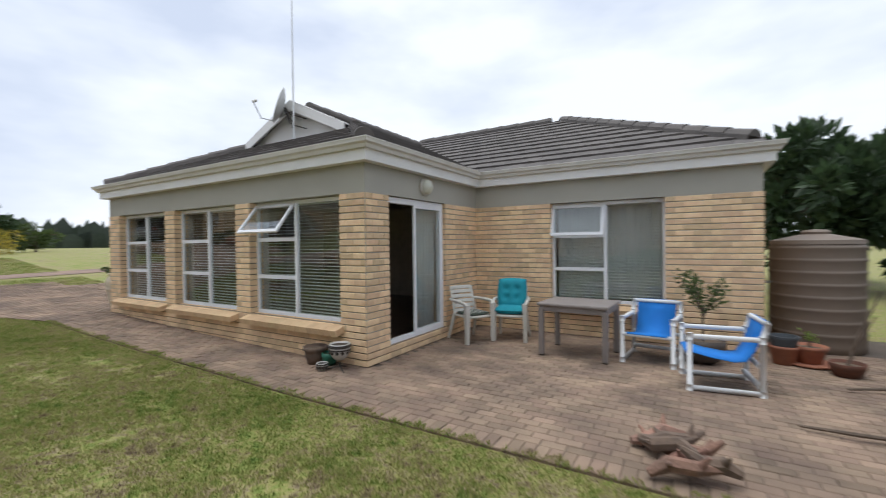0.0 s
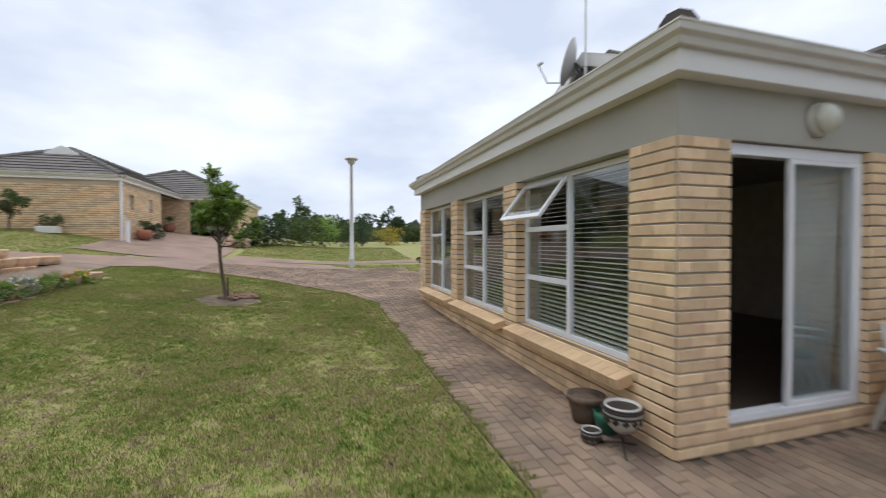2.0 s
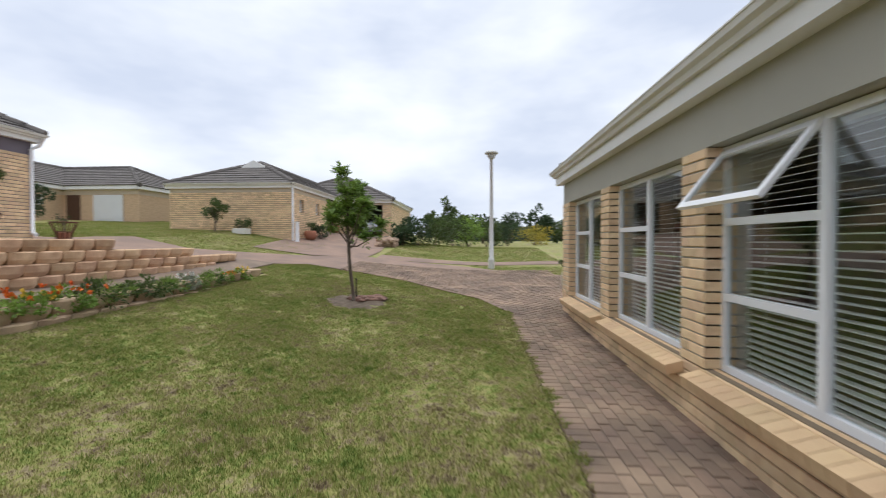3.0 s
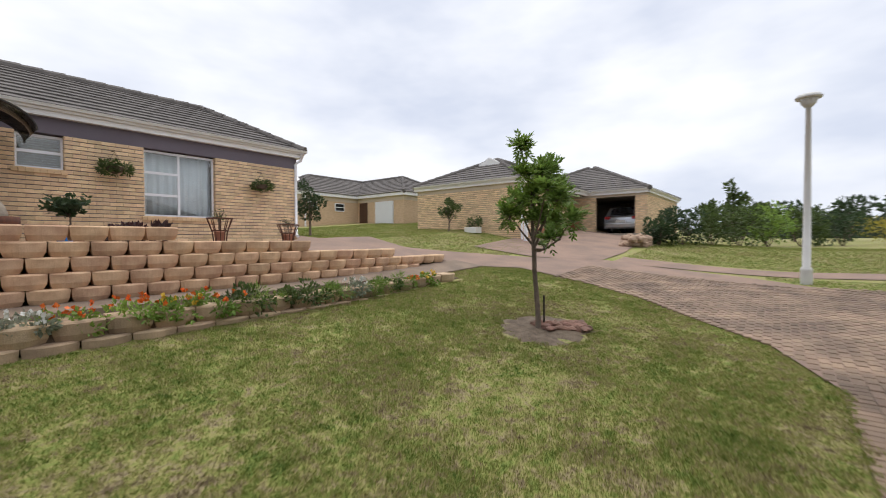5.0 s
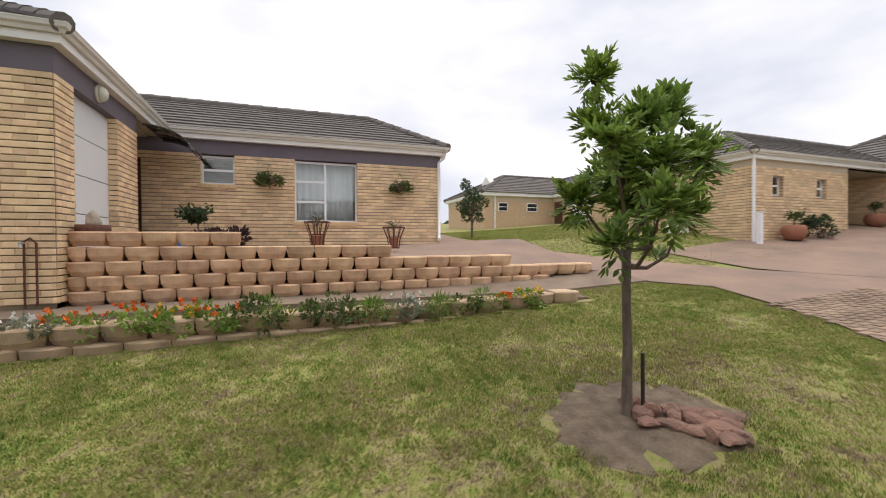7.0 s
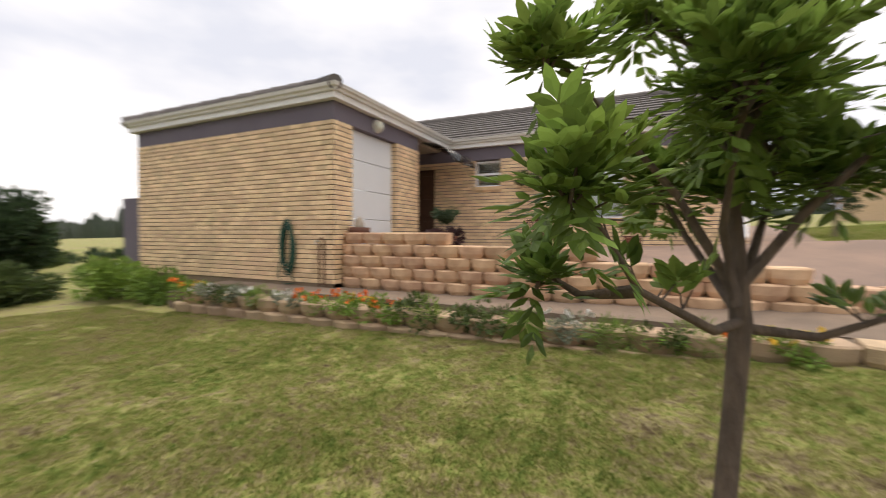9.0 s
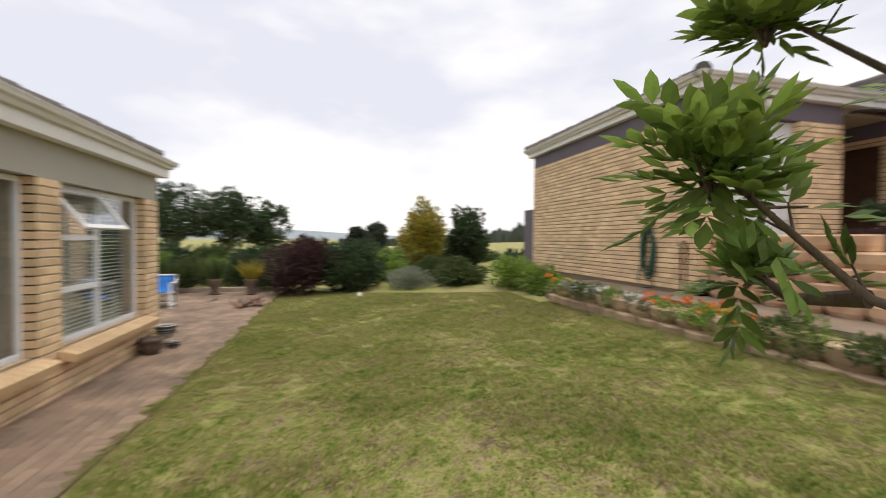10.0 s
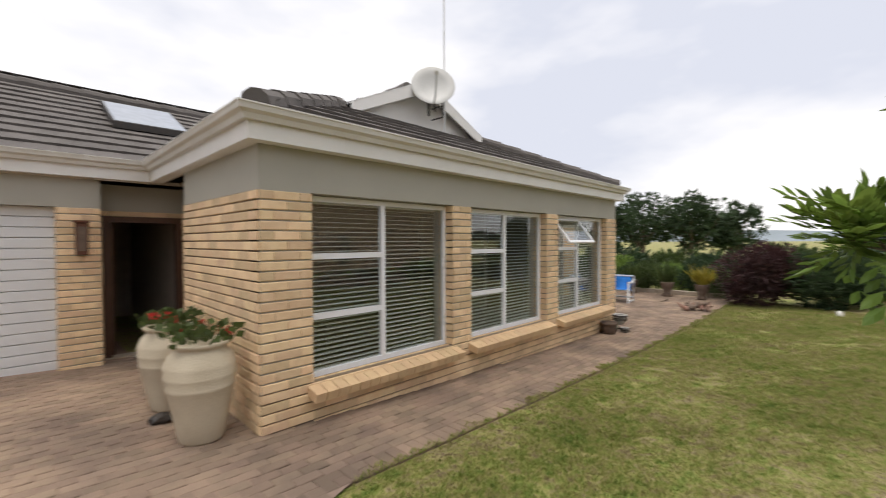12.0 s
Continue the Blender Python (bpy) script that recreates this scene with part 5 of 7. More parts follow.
def pinnate_leaf(p, ax):
    """One leaf: pairs of pointed leaflets along a thin stalk."""
    sidev = ax.cross(Vector((r7.uniform(-0.3, 0.3), r7.uniform(-0.3, 0.3), 1))).normalized()
    upv = sidev.cross(ax)
    L, pairs = r7.uniform(0.07, 0.14), r7.choice((2, 3, 4, 4))
    for i in range(pairs * 2 + 1):
        t = min(1.0, (i // 2 + 0.6) / pairs)
        sg = 0 if i == pairs * 2 else (1 if i % 2 else -1)
        root = p + ax * L * t - Vector((0, 0, 0.03 * t * t))
        dirv = (ax * (0.8 if sg else 1.0) + sidev * sg * 0.75 + upv * r7.uniform(-0.1, 0.35)).normalized()
        sd = dirv.cross(upv).normalized()
        l, w = r7.uniform(0.055, 0.095), r7.uniform(0.022, 0.036)
        nrm = sd.cross(dirv)
        fol.add([root, root + dirv * l * 0.4 + sd * w / 2 - nrm * 0.004, root + dirv * l * 0.75 + sd * w * 0.36 - nrm * 0.004, root + dirv * l - nrm * 0.008, root + dirv * l * 0.75 - sd * w * 0.36 - nrm * 0.004,
                 root + dirv * l * 0.4 - sd * w / 2 - nrm * 0.004, root + dirv * l * 0.5 + nrm * 0.003], [(0, 1, 6), (1, 2, 6), (2, 3, 6), (3, 4, 6), (4, 5, 6), (5, 0, 6)])


for cx, cy, cz, cr in LOBES:
    c = FORK + Vector((cx, cy, cz))
    for k in range(int(1500 * cr * cr) + 6):
        d = Vector((r7.gauss(0, 1), r7.gauss(0, 1), r7.gauss(0.35, 0.9))).normalized()
        p = c + Vector((d.x, d.y, d.z * 1.15)) * cr * r7.uniform(0.1, 0.95) - d * 0.06 - Vector((0, 0, 0.03))
        if k % 5 == 0:
            wood.rod([c - Vector((0, 0, cr * 0.5)), p], [0.005, 0.003], 5)
        pinnate_leaf(p, (d + Vector((r7.uniform(-0.7, 0.7), r7.uniform(-0.7, 0.7), r7.uniform(-0.3, 0.7)))).normalized())
for bough in BOUGHS:
    for a, b in zip(bough[1:], bough[2:]):
        for k in range(5):
            d = Vector((r7.uniform(-1, 1), r7.uniform(-1, 1), r7.uniform(-0.2, 1))).normalized()
            p = FORK + Vector(a).lerp(Vector(b), r7.uniform(0.4, 1.0))
            wood.rod([p, p + d * 0.07], [0.004, 0.002], 5)
            pinnate_leaf(p + d * 0.05, d)
part("trunk", wood, BARK, young, smooth=True)
tagged(part("crown", fol, LEAF_YOUNG, young), kind="stuff")
stake = solid("stake", Shape().rod([(-10.63, 0.0, 0.25), (-10.625, 0.0, 0.78)], 0.014, 8), BLACK, "short black metal stake beside the young tree", "stake")
ring = Shape()
RX, RY = -10.6, 0.04
ring.v = [(RX, RY, lift(RX, RY) - 0.02)]
for k in range(40):
    a = 2 * math.pi * k / 40
    rr = 1.08 + 0.09 * math.sin(3 * a) + 0.06 * math.sin(7 * a)
    for q in (0.35, 0.7, 1.0):
        x, y = RX + 0.7 * rr * q * math.cos(a), RY + 0.56 * rr * q * math.sin(a)
        ring.v.append((x, y, lift(x, y) - (0.012 if q < 1 else 0.03) + 0.035 * noise.noise((x * 6, y * 6, 0))))
for k in range(40):
    i, j = 1 + 3 * k, 1 + 3 * ((k + 1) % 40)
    ring.f += [(0, i, j), (i, i + 1, j + 1, j), (i + 1, i + 2, j + 2, j + 1)]
solid("soil_ring", ring, SOIL, "round patch of bare soil under the young tree", "soil", kind="structure", smooth=True)
ROCK = material("reddish_rock", (0.3, 0.17, 0.125), 0.9, (0.17, 0.11, 0.085), 8, 0.8, 0.8, 50, spread=0.15, fine=0.2)


def rock_shape(rx, ry, rz, seed):
    bm = bmesh.new()
    bmesh.ops.create_icosphere(bm, subdivisions=2, radius=1)
    s = Shape()
    for v in bm.verts:
        f = 1 + 0.35 * noise.noise(v.co * 1.3 + Vector((seed * 3.7, 0, 0))) + 0.12 * noise.noise(v.co * 4 + Vector((seed, 5, 0)))
        s.v.append((v.co.x * rx * f, v.co.y * ry * f, max(v.co.z, -0.5) * rz * f))
    s.f = [tuple(v.index for v in f.verts) for f in bm.faces]
    bm.free()
    return s


for k in range(26):
    u, v = r7.uniform(0.02, 0.68), r7.uniform(-0.16, 0.17)
    x, y = -10.52 - 0.72 * u - 0.69 * v, 0.0 + 0.69 * u - 0.72 * v
    ob = solid("rock", rock_shape(r7.uniform(0.05, 0.12), r7.uniform(0.04, 0.085), r7.uniform(0.03, 0.06), k), ROCK, "rough reddish brown stone at the foot of the young tree", "rock", "stones round the young tree")
    ob.matrix_world = pose(x, y, lift(x, y) + 0.01, 0, 0, r7.uniform(0, 360))

# shrubs at the end of the lawn
shrub("shrub", "dense maroon-leaved shrub at the end of the lawn", (2.0, 2.35, -0.05), (0.85, 0.85, 0.85), LEAF_RED, 9000, 0.1, 90, 71)
shrub("shrub", "dense dark green shrub beside the maroon one", (2.2, 0.85, 0.0), (0.95, 0.9, 0.75), LEAF_DARK, 9000, 0.11, 90, 72)
shrub("shrub", "low bright green rounded shrub behind the lawn", (4.2, -0.3, 0.1), (1.0, 0.9, 0.62), LEAF, 4500, 0.13, 60, 73)
tree("conifer", "golden yellow conifer behind the lawn", (4.5, -1.9, 0.1), 2.85, (0.75, 0.75, 1.25), LEAF_YELLOW, 6500, 0.17, 90, 0.07, 74, slim=0.3)
tree("tree", "small dense dark green tree behind the lawn", (4.1, -3.45, 0.2), 2.65, (0.7, 0.75, 1.1), LEAF_DARK, 7000, 0.15, 80, 0.07, 75)
shrub("shrub", "grey lavender bush with pale flower heads", (1.2, -0.75, 0.2), (0.7, 0.6, 0.28), LEAF_SILVER, 4000, 0.1, 60, 76, slim=0.2)
shrub("shrub", "reddish ornamental grass at the lawn's end", (2.2, -1.7, 0.2), (0.9, 0.8, 0.4), LEAF_MID, 4500, 0.2, 50, 77, slim=0.12)
shrub("shrub", "olive green low shrub below the garage corner", (0.6, -2.1, 0.3), (0.7, 0.6, 0.38), LEAF_MID, 4000, 0.11, 50, 78)
shrub("shrub", "yellow-green leafy shrub beside the garage wall", (-1.1, -3.0, 0.4), (0.75, 0.5, 0.38), LEAF, 3500, 0.11, 44, 79)
shrub("shrub", "yellow-green leafy shrub at the end of the planter", (-2.4, -3.2, 0.42), (0.6, 0.42, 0.3), LEAF, 2600, 0.1, 36, 80)
for k in range(7):
    shrub("shrub", "mixed green shrub in the bed behind the patio", (3.4 + 0.5 * (k % 3), 3.4 + 0.75 * k, -0.05), (0.7, 0.6, 0.45 + 0.12 * (k % 2)), (LEAF_MID, LEAF_DARK, LEAF)[k % 3], 2600, 0.17, 34, 90 + k, slim=0.16, group="shrubs behind the patio")
fence_w = solid("screen_wall", Shape().box(0.12, 0.85, -4.35, -4.2, 0.2, 2.55), PLASTER_B, "short mauve-grey plastered screen wall beside the garage", "wall", kind="structure", bevel=0.01)

for k in range(11):
    shrub("shrub", "dense dark hedge shrub behind the garden bed", (6.2 + 1.2 * (k % 2), -6.5 + 1.75 * k, -0.15), (1.25, 1.15, 0.62 + 0.1 * (k % 3)), (LEAF_DARK, LEAF_MID)[k % 2], 2600, 0.24, 40, 170 + k, group="hedge shrubs behind the garden")
# trees farther off
for k, (x, y, h, w, m) in enumerate(((27, 10.0, 5.6, 2.6, LEAF_DARK), (26, 13.5, 6.0, 2.7, LEAF_DARK), (29, 7.6, 4.6, 1.9, LEAF_DARK), (24, 17, 5.2, 2.4, LEAF_DARK), (25, 20.5, 5.8, 2.6, LEAF_DARK), (3.4, 16.4, 5.3, 1.7, LEAF_DARK), (5.9, 17.5, 4.9, 1.7, LEAF_DARK), (7.2, 13.6, 3.4, 1.3, LEAF_DARK), (4.6, 21, 5.0, 1.9, LEAF_DARK), (9.5, 17, 4.4, 1.8, LEAF_DARK),
                                     (30, -0.5, 2.6, 0.9, LEAF_FAR), (31, -2.5, 3.1, 1.0, LEAF_FAR), (30, -6, 2.6, 1.2, LEAF_FAR))):
    tree("tree", "broad dark green tree beyond the garden" if m is LEAF_DARK else "small hazy tree far beyond the garden", (x, y, -0.6), h + 0.5, (w, w, h * 0.4), m, 3600, 0.36, 52, 0.2, 100 + k, group="trees beyond the garden")
for k, (x, y, h, w, m) in enumerate(((-42, -1.5, 2.6, 0.5, LEAF_MID), (-44, 0.5, 2.4, 1.1, LEAF_DARK), (-43, 3.5, 2.6, 1.2, LEAF_DARK), (-46, 6.5, 3.0, 1.4, LEAF_DARK), (-40, 8.5, 3.2, 1.1, LEAF_DARK), (-42, 11, 2.4, 1.5, LEAF_MID), (-35, 0.5, 3.3, 0.5, LEAF_MID), (-36, 2.0, 2.2, 0.8, LEAF_MID))):
    tree("tree", "small dark tree beyond the road", (x, y, lift(x, y)), h, (w, w, h * 0.42), m, 1500, 0.26, 26, 0.1, 120 + k, group="trees beyond the road")
for k, (x, y, w, h, m) in enumerate(((-25.2, -0.6, 0.9, 0.75, LEAF_DARK), (-26.5, 0.3, 1.0, 0.85, LEAF_MID), (-28, 1.2, 1.1, 0.95, LEAF_MID), (-29.5, 2.2, 1.1, 1.0, LEAF), (-31, 3.4, 1.1, 0.9, LEAF_MID), (-33, 5.0, 1.2, 0.8, LEAF_DARK), (-24.4, -1.3, 0.6, 0.6, LEAF_DARK), (-35, 7.2, 1.4, 0.7, LEAF_YELLOW))):
    shrub("shrub", "rounded green garden shrub beside the open garage", (x, y, lift(x, y)), (w, w, h), m, 1300, 0.16, 30, 140 + k, group="shrubs beside the open garage")
tree("tree", "small round-headed tree on the verge across the road", (-19.3, -8.4, lift(-19.3, -8.4)), 1.35, (0.55, 0.5, 0.4), LEAF_MID, 1400, 0.09, 30, 0.04, 160)
tree("tree", "dark little tree behind the neighbouring house corner", (-14.4, -11.2, lift(-14.4, -11.2)), 2.0, (0.55, 0.55, 0.75), LEAF_DARK, 1600, 0.1, 30, 0.05, 161)
shrub("shrub", "small shrub in a white planter by the brick wall", (-19.9, -7.6, lift(-19.9, -7.6) + 0.12), (0.4, 0.35, 0.25), LEAF_MID, 600, 0.08, 16, 162)
solid("planter", Shape().box(-20.15, -19.7, -7.9, -7.3, lift(-19.9, -7.6) - 0.05, lift(-19.9, -7.6) + 0.2), FASCIA, "low white planter box against the brick wall", "planter", bevel=0.02)
for k in range(14):
    x, y = -23.8 + 0.3 * (k % 5), -2.2 + 0.3 * (k // 5)
    ob = solid("rock", rock_shape(0.2 + 0.03 * (k % 3), 0.17, 0.16, 30 + k), material("tan_rock_%d" % k, (0.4, 0.28, 0.2), 0.9, (0.28, 0.2, 0.15), 4, 0.8, 0.6, 30) if k == 0 else bpy.data.materials["tan_rock_0"], "tan rock in the rockery beside the driveway", "rock", "rockery beside the driveway")
    ob.matrix_world = pose(x, y, lift(x, y) + 0.06 + (0.22 if k % 2 else 0), 0, 0, 40 * k)

# far woods and hills
def far_woods():
    r = np.random.RandomState(8)
    s = Shape()
    for k in range(5200):
        a, d = r.uniform(0, 2 * np.pi), r.uniform(130, 330)
        if not (0.2 < a / (2 * np.pi) % 1 < 2):
            continue
        x, y = d * math.cos(a), d * math.sin(a)
        g = lift(x, y) - (3.0 if x > 4 else 0)
        h = r.uniform(0.3, 1.0) * (6 + 3 * math.sin(a * 9) + 2 * math.sin(a * 23))
        w = r.uniform(1.5, 4)
        b = r.uniform(0, np.pi)
        cx, sx = math.cos(b) * w, math.sin(b) * w
        s.add([(x - cx, y - sx, g - 1), (x + cx, y + sx, g - 1), (x + cx * 0.9, y + sx * 0.9, g + h * 0.6), (x + cx * 0.2, y + sx * 0.2, g + h), (x - cx * 0.8, y - sx * 0.8, g + h * 0.7)], [(0, 1, 2, 3, 4)])
    return s


solid("far_woods", far_woods(), LEAF_FAR, "hazy belt of far woodland on the horizon", "woods", kind="stuff")
# low hills; the haze of distance is put into their blue-grey colour
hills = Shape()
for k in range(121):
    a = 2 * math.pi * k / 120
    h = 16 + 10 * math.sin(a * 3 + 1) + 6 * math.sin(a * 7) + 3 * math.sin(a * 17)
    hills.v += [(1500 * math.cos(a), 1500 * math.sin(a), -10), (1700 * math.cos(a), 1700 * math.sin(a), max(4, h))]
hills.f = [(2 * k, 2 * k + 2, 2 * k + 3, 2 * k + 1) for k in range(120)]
solid("backdrop", hills, material("haze_tinted_hill", (0.26, 0.3, 0.33), 1.0, (0.2, 0.24, 0.26), 0.01, 0.8), "low hills on the horizon with haze in their colour", "hills", kind="structure", smooth=True)

# ---- patio furniture ----
PLASTIC = material("cream_white_plastic", (0.6, 0.58, 0.53), 0.45, (0.55, 0.53, 0.47), 6, 0.6, 0.05, 80, fine=0.05)
PVC = material("white_pvc_pipe", (0.72, 0.73, 0.74), 0.35, (0.63, 0.64, 0.63), 6, 0.5, fine=0.04)
BLUE = material("bright_blue_cloth", (0.02, 0.2, 0.62), 0.8, (0.02, 0.16, 0.52), 5, 0.6, 0.3, 300, fine=0.06)
TEAL = material("turquoise_cushion_cloth", (0.02, 0.27, 0.34), 0.85, (0.015, 0.21, 0.28), 5, 0.6, 0.3, 250, fine=0.08)
STRIPE = material("dark_green_cushion_cloth", (0.05, 0.065, 0.05), 0.85, (0.035, 0.045, 0.035), 6, 0.6)
STRIPE_W = material("white_stripe_cloth", (0.55, 0.55, 0.52), 0.85)
TAUPE = material("taupe_plastic", (0.24, 0.21, 0.195), 0.5, (0.2, 0.175, 0.165), 5, 0.6, 0.05, 60, fine=0.06)
TERRACOTTA = material("terracotta", (0.36, 0.15, 0.09), 0.85, (0.27, 0.12, 0.08), 10, 0.7, 0.3, 60)
DARK_POT = material("dark_glazed_pot", (0.05, 0.04, 0.035), 0.5, (0.09, 0.07, 0.055), 9, 0.7)
BROWN_POT = material("weathered_brown_pot", (0.17, 0.12, 0.09), 0.9, (0.1, 0.075, 0.06), 12, 0.8, 0.5, 60)
GREEN_POT = material("green_glazed_pot", (0.03, 0.14, 0.09), 0.35, (0.025, 0.1, 0.07), 8, 0.6)
WHITE_POT = material("white_glaze", (0.5, 0.49, 0.46), 0.4)
TANK = material("brown_tank_plastic", (0.2, 0.155, 0.12), 0.55, (0.165, 0.13, 0.1), 1.5, 0.7, 0.05, 40, fine=0.05)
STONEWARE = material("cream_stoneware", (0.56, 0.49, 0.37), 0.85, (0.46, 0.39, 0.29), 4, 0.7, 0.4, 70, fine=0.1)
HOSE = material("green_hose", (0.02, 0.08, 0.055), 0.45)
RUST = material("rusty_iron", (0.13, 0.05, 0.03), 0.8, (0.07, 0.035, 0.025), 20, 0.7)


def cushion(w, d, h, n=10, tuft=()):
    """A soft pad, w by d, with buttoned hollows."""
    s = Shape()
    top, low = [], []
    for j in range(n + 1):
        for i in range(n + 1):
            u, v = i / n * 2 - 1, j / n * 2 - 1
            edge = max(0.0, (1 - abs(u) ** 5)) ** 0.5 * max(0.0, (1 - abs(v) ** 5)) ** 0.5
            dip = sum(0.75 * math.exp(-((u - a) ** 2 + (v - b) ** 2) / 0.03) for a, b in tuft)
            rx, ry = u * w / 2 * (1 - 0.07 * v * v), v * d / 2 * (1 - 0.07 * u * u)
            top.append((rx, ry, h * 0.5 + h * 0.5 * edge * (1 - dip)))
            low.append((rx, ry, h * 0.5 - h * 0.5 * edge))
    k = (n + 1) ** 2
    s.v = top + low
    for j in range(n):
        for i in range(n):
            a = j * (n + 1) + i
            s.f += [(a, a + 1, a + n + 2, a + n + 1), (k + a, k + a + n + 1, k + a + n + 2, k + a + 1)]
    return s


def plastic_chair(label, at):
    """A moulded garden armchair that faces -y."""
    c = thing("garden_chair", label, "chair", "moulded chairs on the patio", at=at)
    seat = Shape()
    out = [(-0.22, 0.2), (-0.24, -0.1), (-0.2, -0.22), (-0.1, -0.265), (0.1, -0.265), (0.2, -0.22), (0.24, -0.1), (0.22, 0.2)]
    seat.prism(out, 0.385, 0.42)
    part("seat", seat, PLASTIC, c, bevel=0.012)
    m = Matrix.Translation((0, 0.2, 0.4)) @ pose(0, 0, 0, -16, 0, 0)
    part("back_frame", Shape().box(-0.22, -0.18, -0.012, 0.012, 0, 0.46, m).box(0.18, 0.22, -0.012, 0.012, 0, 0.46, m).box(-0.18, 0.18, -0.012, 0.012, 0.41, 0.47, m), PLASTIC, c, bevel=0.01)
    for k in range(5):
        part("slat", Shape().box(-0.185, 0.185, -0.009, 0.009, 0.03 + 0.078 * k, 0.03 + 0.078 * k + 0.058, m), PLASTIC, c, bevel=0.006)
    for sx in (-1, 1):
        part("arm", Shape().rod([(sx * 0.23, 0.3, 0.64), (sx * 0.27, 0.05, 0.635), (sx * 0.275, -0.19, 0.62), (sx * 0.265, -0.24, 0.58)], [0.02, 0.026, 0.026, 0.02], 8), PLASTIC, c, smooth=True)
        part("front_leg", Shape().add([(sx * 0.28, -0.25, 0), (sx * 0.23, -0.25, 0), (sx * 0.23, -0.2, 0), (sx * 0.28, -0.2, 0), (sx * 0.285, -0.26, 0.6), (sx * 0.215, -0.26, 0.6), (sx * 0.215, -0.18, 0.6), (sx * 0.285, -0.18, 0.6)],
                                      [(0, 1, 2, 3), (4, 5, 6, 7), (0, 1, 5, 4), (1, 2, 6, 5), (2, 3, 7, 6), (3, 0, 4, 7)]), PLASTIC, c)
        part("rear_leg", Shape().rod([(sx * 0.21, 0.19, 0.42), (sx * 0.25, 0.33, 0.0)], [0.032, 0.024], 6), PLASTIC, c)
    return c


CH1 = pose(-3.02, 6.02, 0, 0, 0, 62)
CH2 = pose(-2.5, 6.38, 0, 0, 0, 12)
plastic_chair("cream plastic garden armchair with slatted back, beside the sliding door", CH1)
plastic_chair("cream plastic garden armchair carrying turquoise cushions, against the brick wall", CH2)
sc = thing("seat_cushion", "thin dark green and white striped seat cushion on a chair", "cushion", at=CH1 @ Matrix.Translation((0, -0.02, 0.42)))
part("pad", cushion(0.42, 0.42, 0.045), STRIPE, sc, smooth=True)
for k in range(5):
    part("stripe", Shape().box(-0.16 + 0.075 * k, -0.14 + 0.075 * k, -0.18, 0.18, 0.043, 0.0465), STRIPE_W, sc)
tc = thing("chair_cushion", "plump turquoise buttoned chair cushion", "cushion", at=CH2 @ Matrix.Translation((0, 0, 0.42)))
part("seat_pad", cushion(0.5, 0.48, 0.13), TEAL, tc, smooth=True)
cb2 = cushion(0.48, 0.52, 0.13, 16, [(a, b) for a in (-0.35, 0.35) for b in (-0.25, 0.3)])
mb = Matrix.Translation((0, 0.16, 0.3)) @ pose(0, 0, 0, 76, 0, 0)
part("back_pad", Shape().add(cb2.v, cb2.f, mb @ Matrix.Translation((0, -0.02, 0))), TEAL, tc, smooth=True)

tb = thing("garden_table", "taupe plastic garden table with square legs", "table", at=pose(-1.34, 5.98, 0, 0, 0, -3))
part("tabletop", Shape().box(-0.47, 0.47, -0.38, 0.38, 0.68, 0.725), TAUPE, tb, bevel=0.015)
part("apron", Shape().box(-0.44, 0.44, -0.35, -0.32, 0.61, 0.68).box(-0.44, 0.44, 0.32, 0.35, 0.61, 0.68).box(-0.44, -0.41, -0.32, 0.32, 0.61, 0.68).box(0.41, 0.44, -0.32, 0.32, 0.61, 0.68), TAUPE, tb)
for sx in (-1, 1):
    for sy in (-1, 1):
        lg = part("leg", Shape().box(sx * 0.42 - 0.035, sx * 0.42 + 0.035, sy * 0.33 - 0.035, sy * 0.33 + 0.035, 0.012, 0.66), TAUPE, tb, bevel=0.012)
        part("foot", Shape().box(sx * 0.42 - 0.03, sx * 0.42 + 0.03, sy * 0.33 - 0.03, sy * 0.33 + 0.03, 0, 0.014), BLACK, lg)


def pipe_chair(label, at):
    """A low armchair of white pipes with a blue cloth sling; it faces -y."""
    c = thing("pipe_chair", label, "chair", "blue pipe chairs on the patio", at=at)
    r = 0.026
    for sx in (-1, 1):
        x = sx * 0.29
        fr = part("side_frame", Shape().rod([(x, -0.3, 0.03), (x, 0.3, 0.03), (x, 0.32, 0.05), (x, 0.32, 0.56)], r, 10).rod([(x, -0.3, 0.03), (x, -0.3, 0.53), (x, -0.28, 0.56), (x, 0.32, 0.56)], r, 10).rod([(x, 0.32, 0.56), (x, 0.36, 0.73)], r, 10), PVC, c, smooth=True)
        for q in ((x, -0.3, 0.03), (x, 0.32, 0.03), (x, -0.3, 0.56), (x, 0.32, 0.56)):
            part("elbow", Shape().rod([(q[0], q[1], q[2] - 0.035), (q[0], q[1], q[2] + 0.035)], r + 0.006, 10), PVC, fr, smooth=True)
    for y, z in ((-0.3, 0.36), (0.3, 0.1), (0.36, 0.72), (0.3, 0.3)):
        part("rail", Shape().rod([(-0.29, y, z), (0.29, y, z)], r, 10), PVC, c, smooth=True)
    sl = Shape()
    prof = [(-0.33, 0.375), (-0.3, 0.392), (-0.1, 0.345), (0.1, 0.315), (0.2, 0.33), (0.27, 0.44), (0.32, 0.6), (0.36, 0.75), (0.385, 0.74)]
    for y, z in prof:
        sl.v += [(-0.235, y, z), (0.235, y, z)]
    sl.f = [(2 * k, 2 * k + 1, 2 * k + 3, 2 * k + 2) for k in range(len(prof) - 1)]
    s = part("sling", sl, BLUE, c, "bright blue cloth sling", smooth=True)
    s.modifiers.new("cloth", "SOLIDIFY").thickness = 0.008
    return c


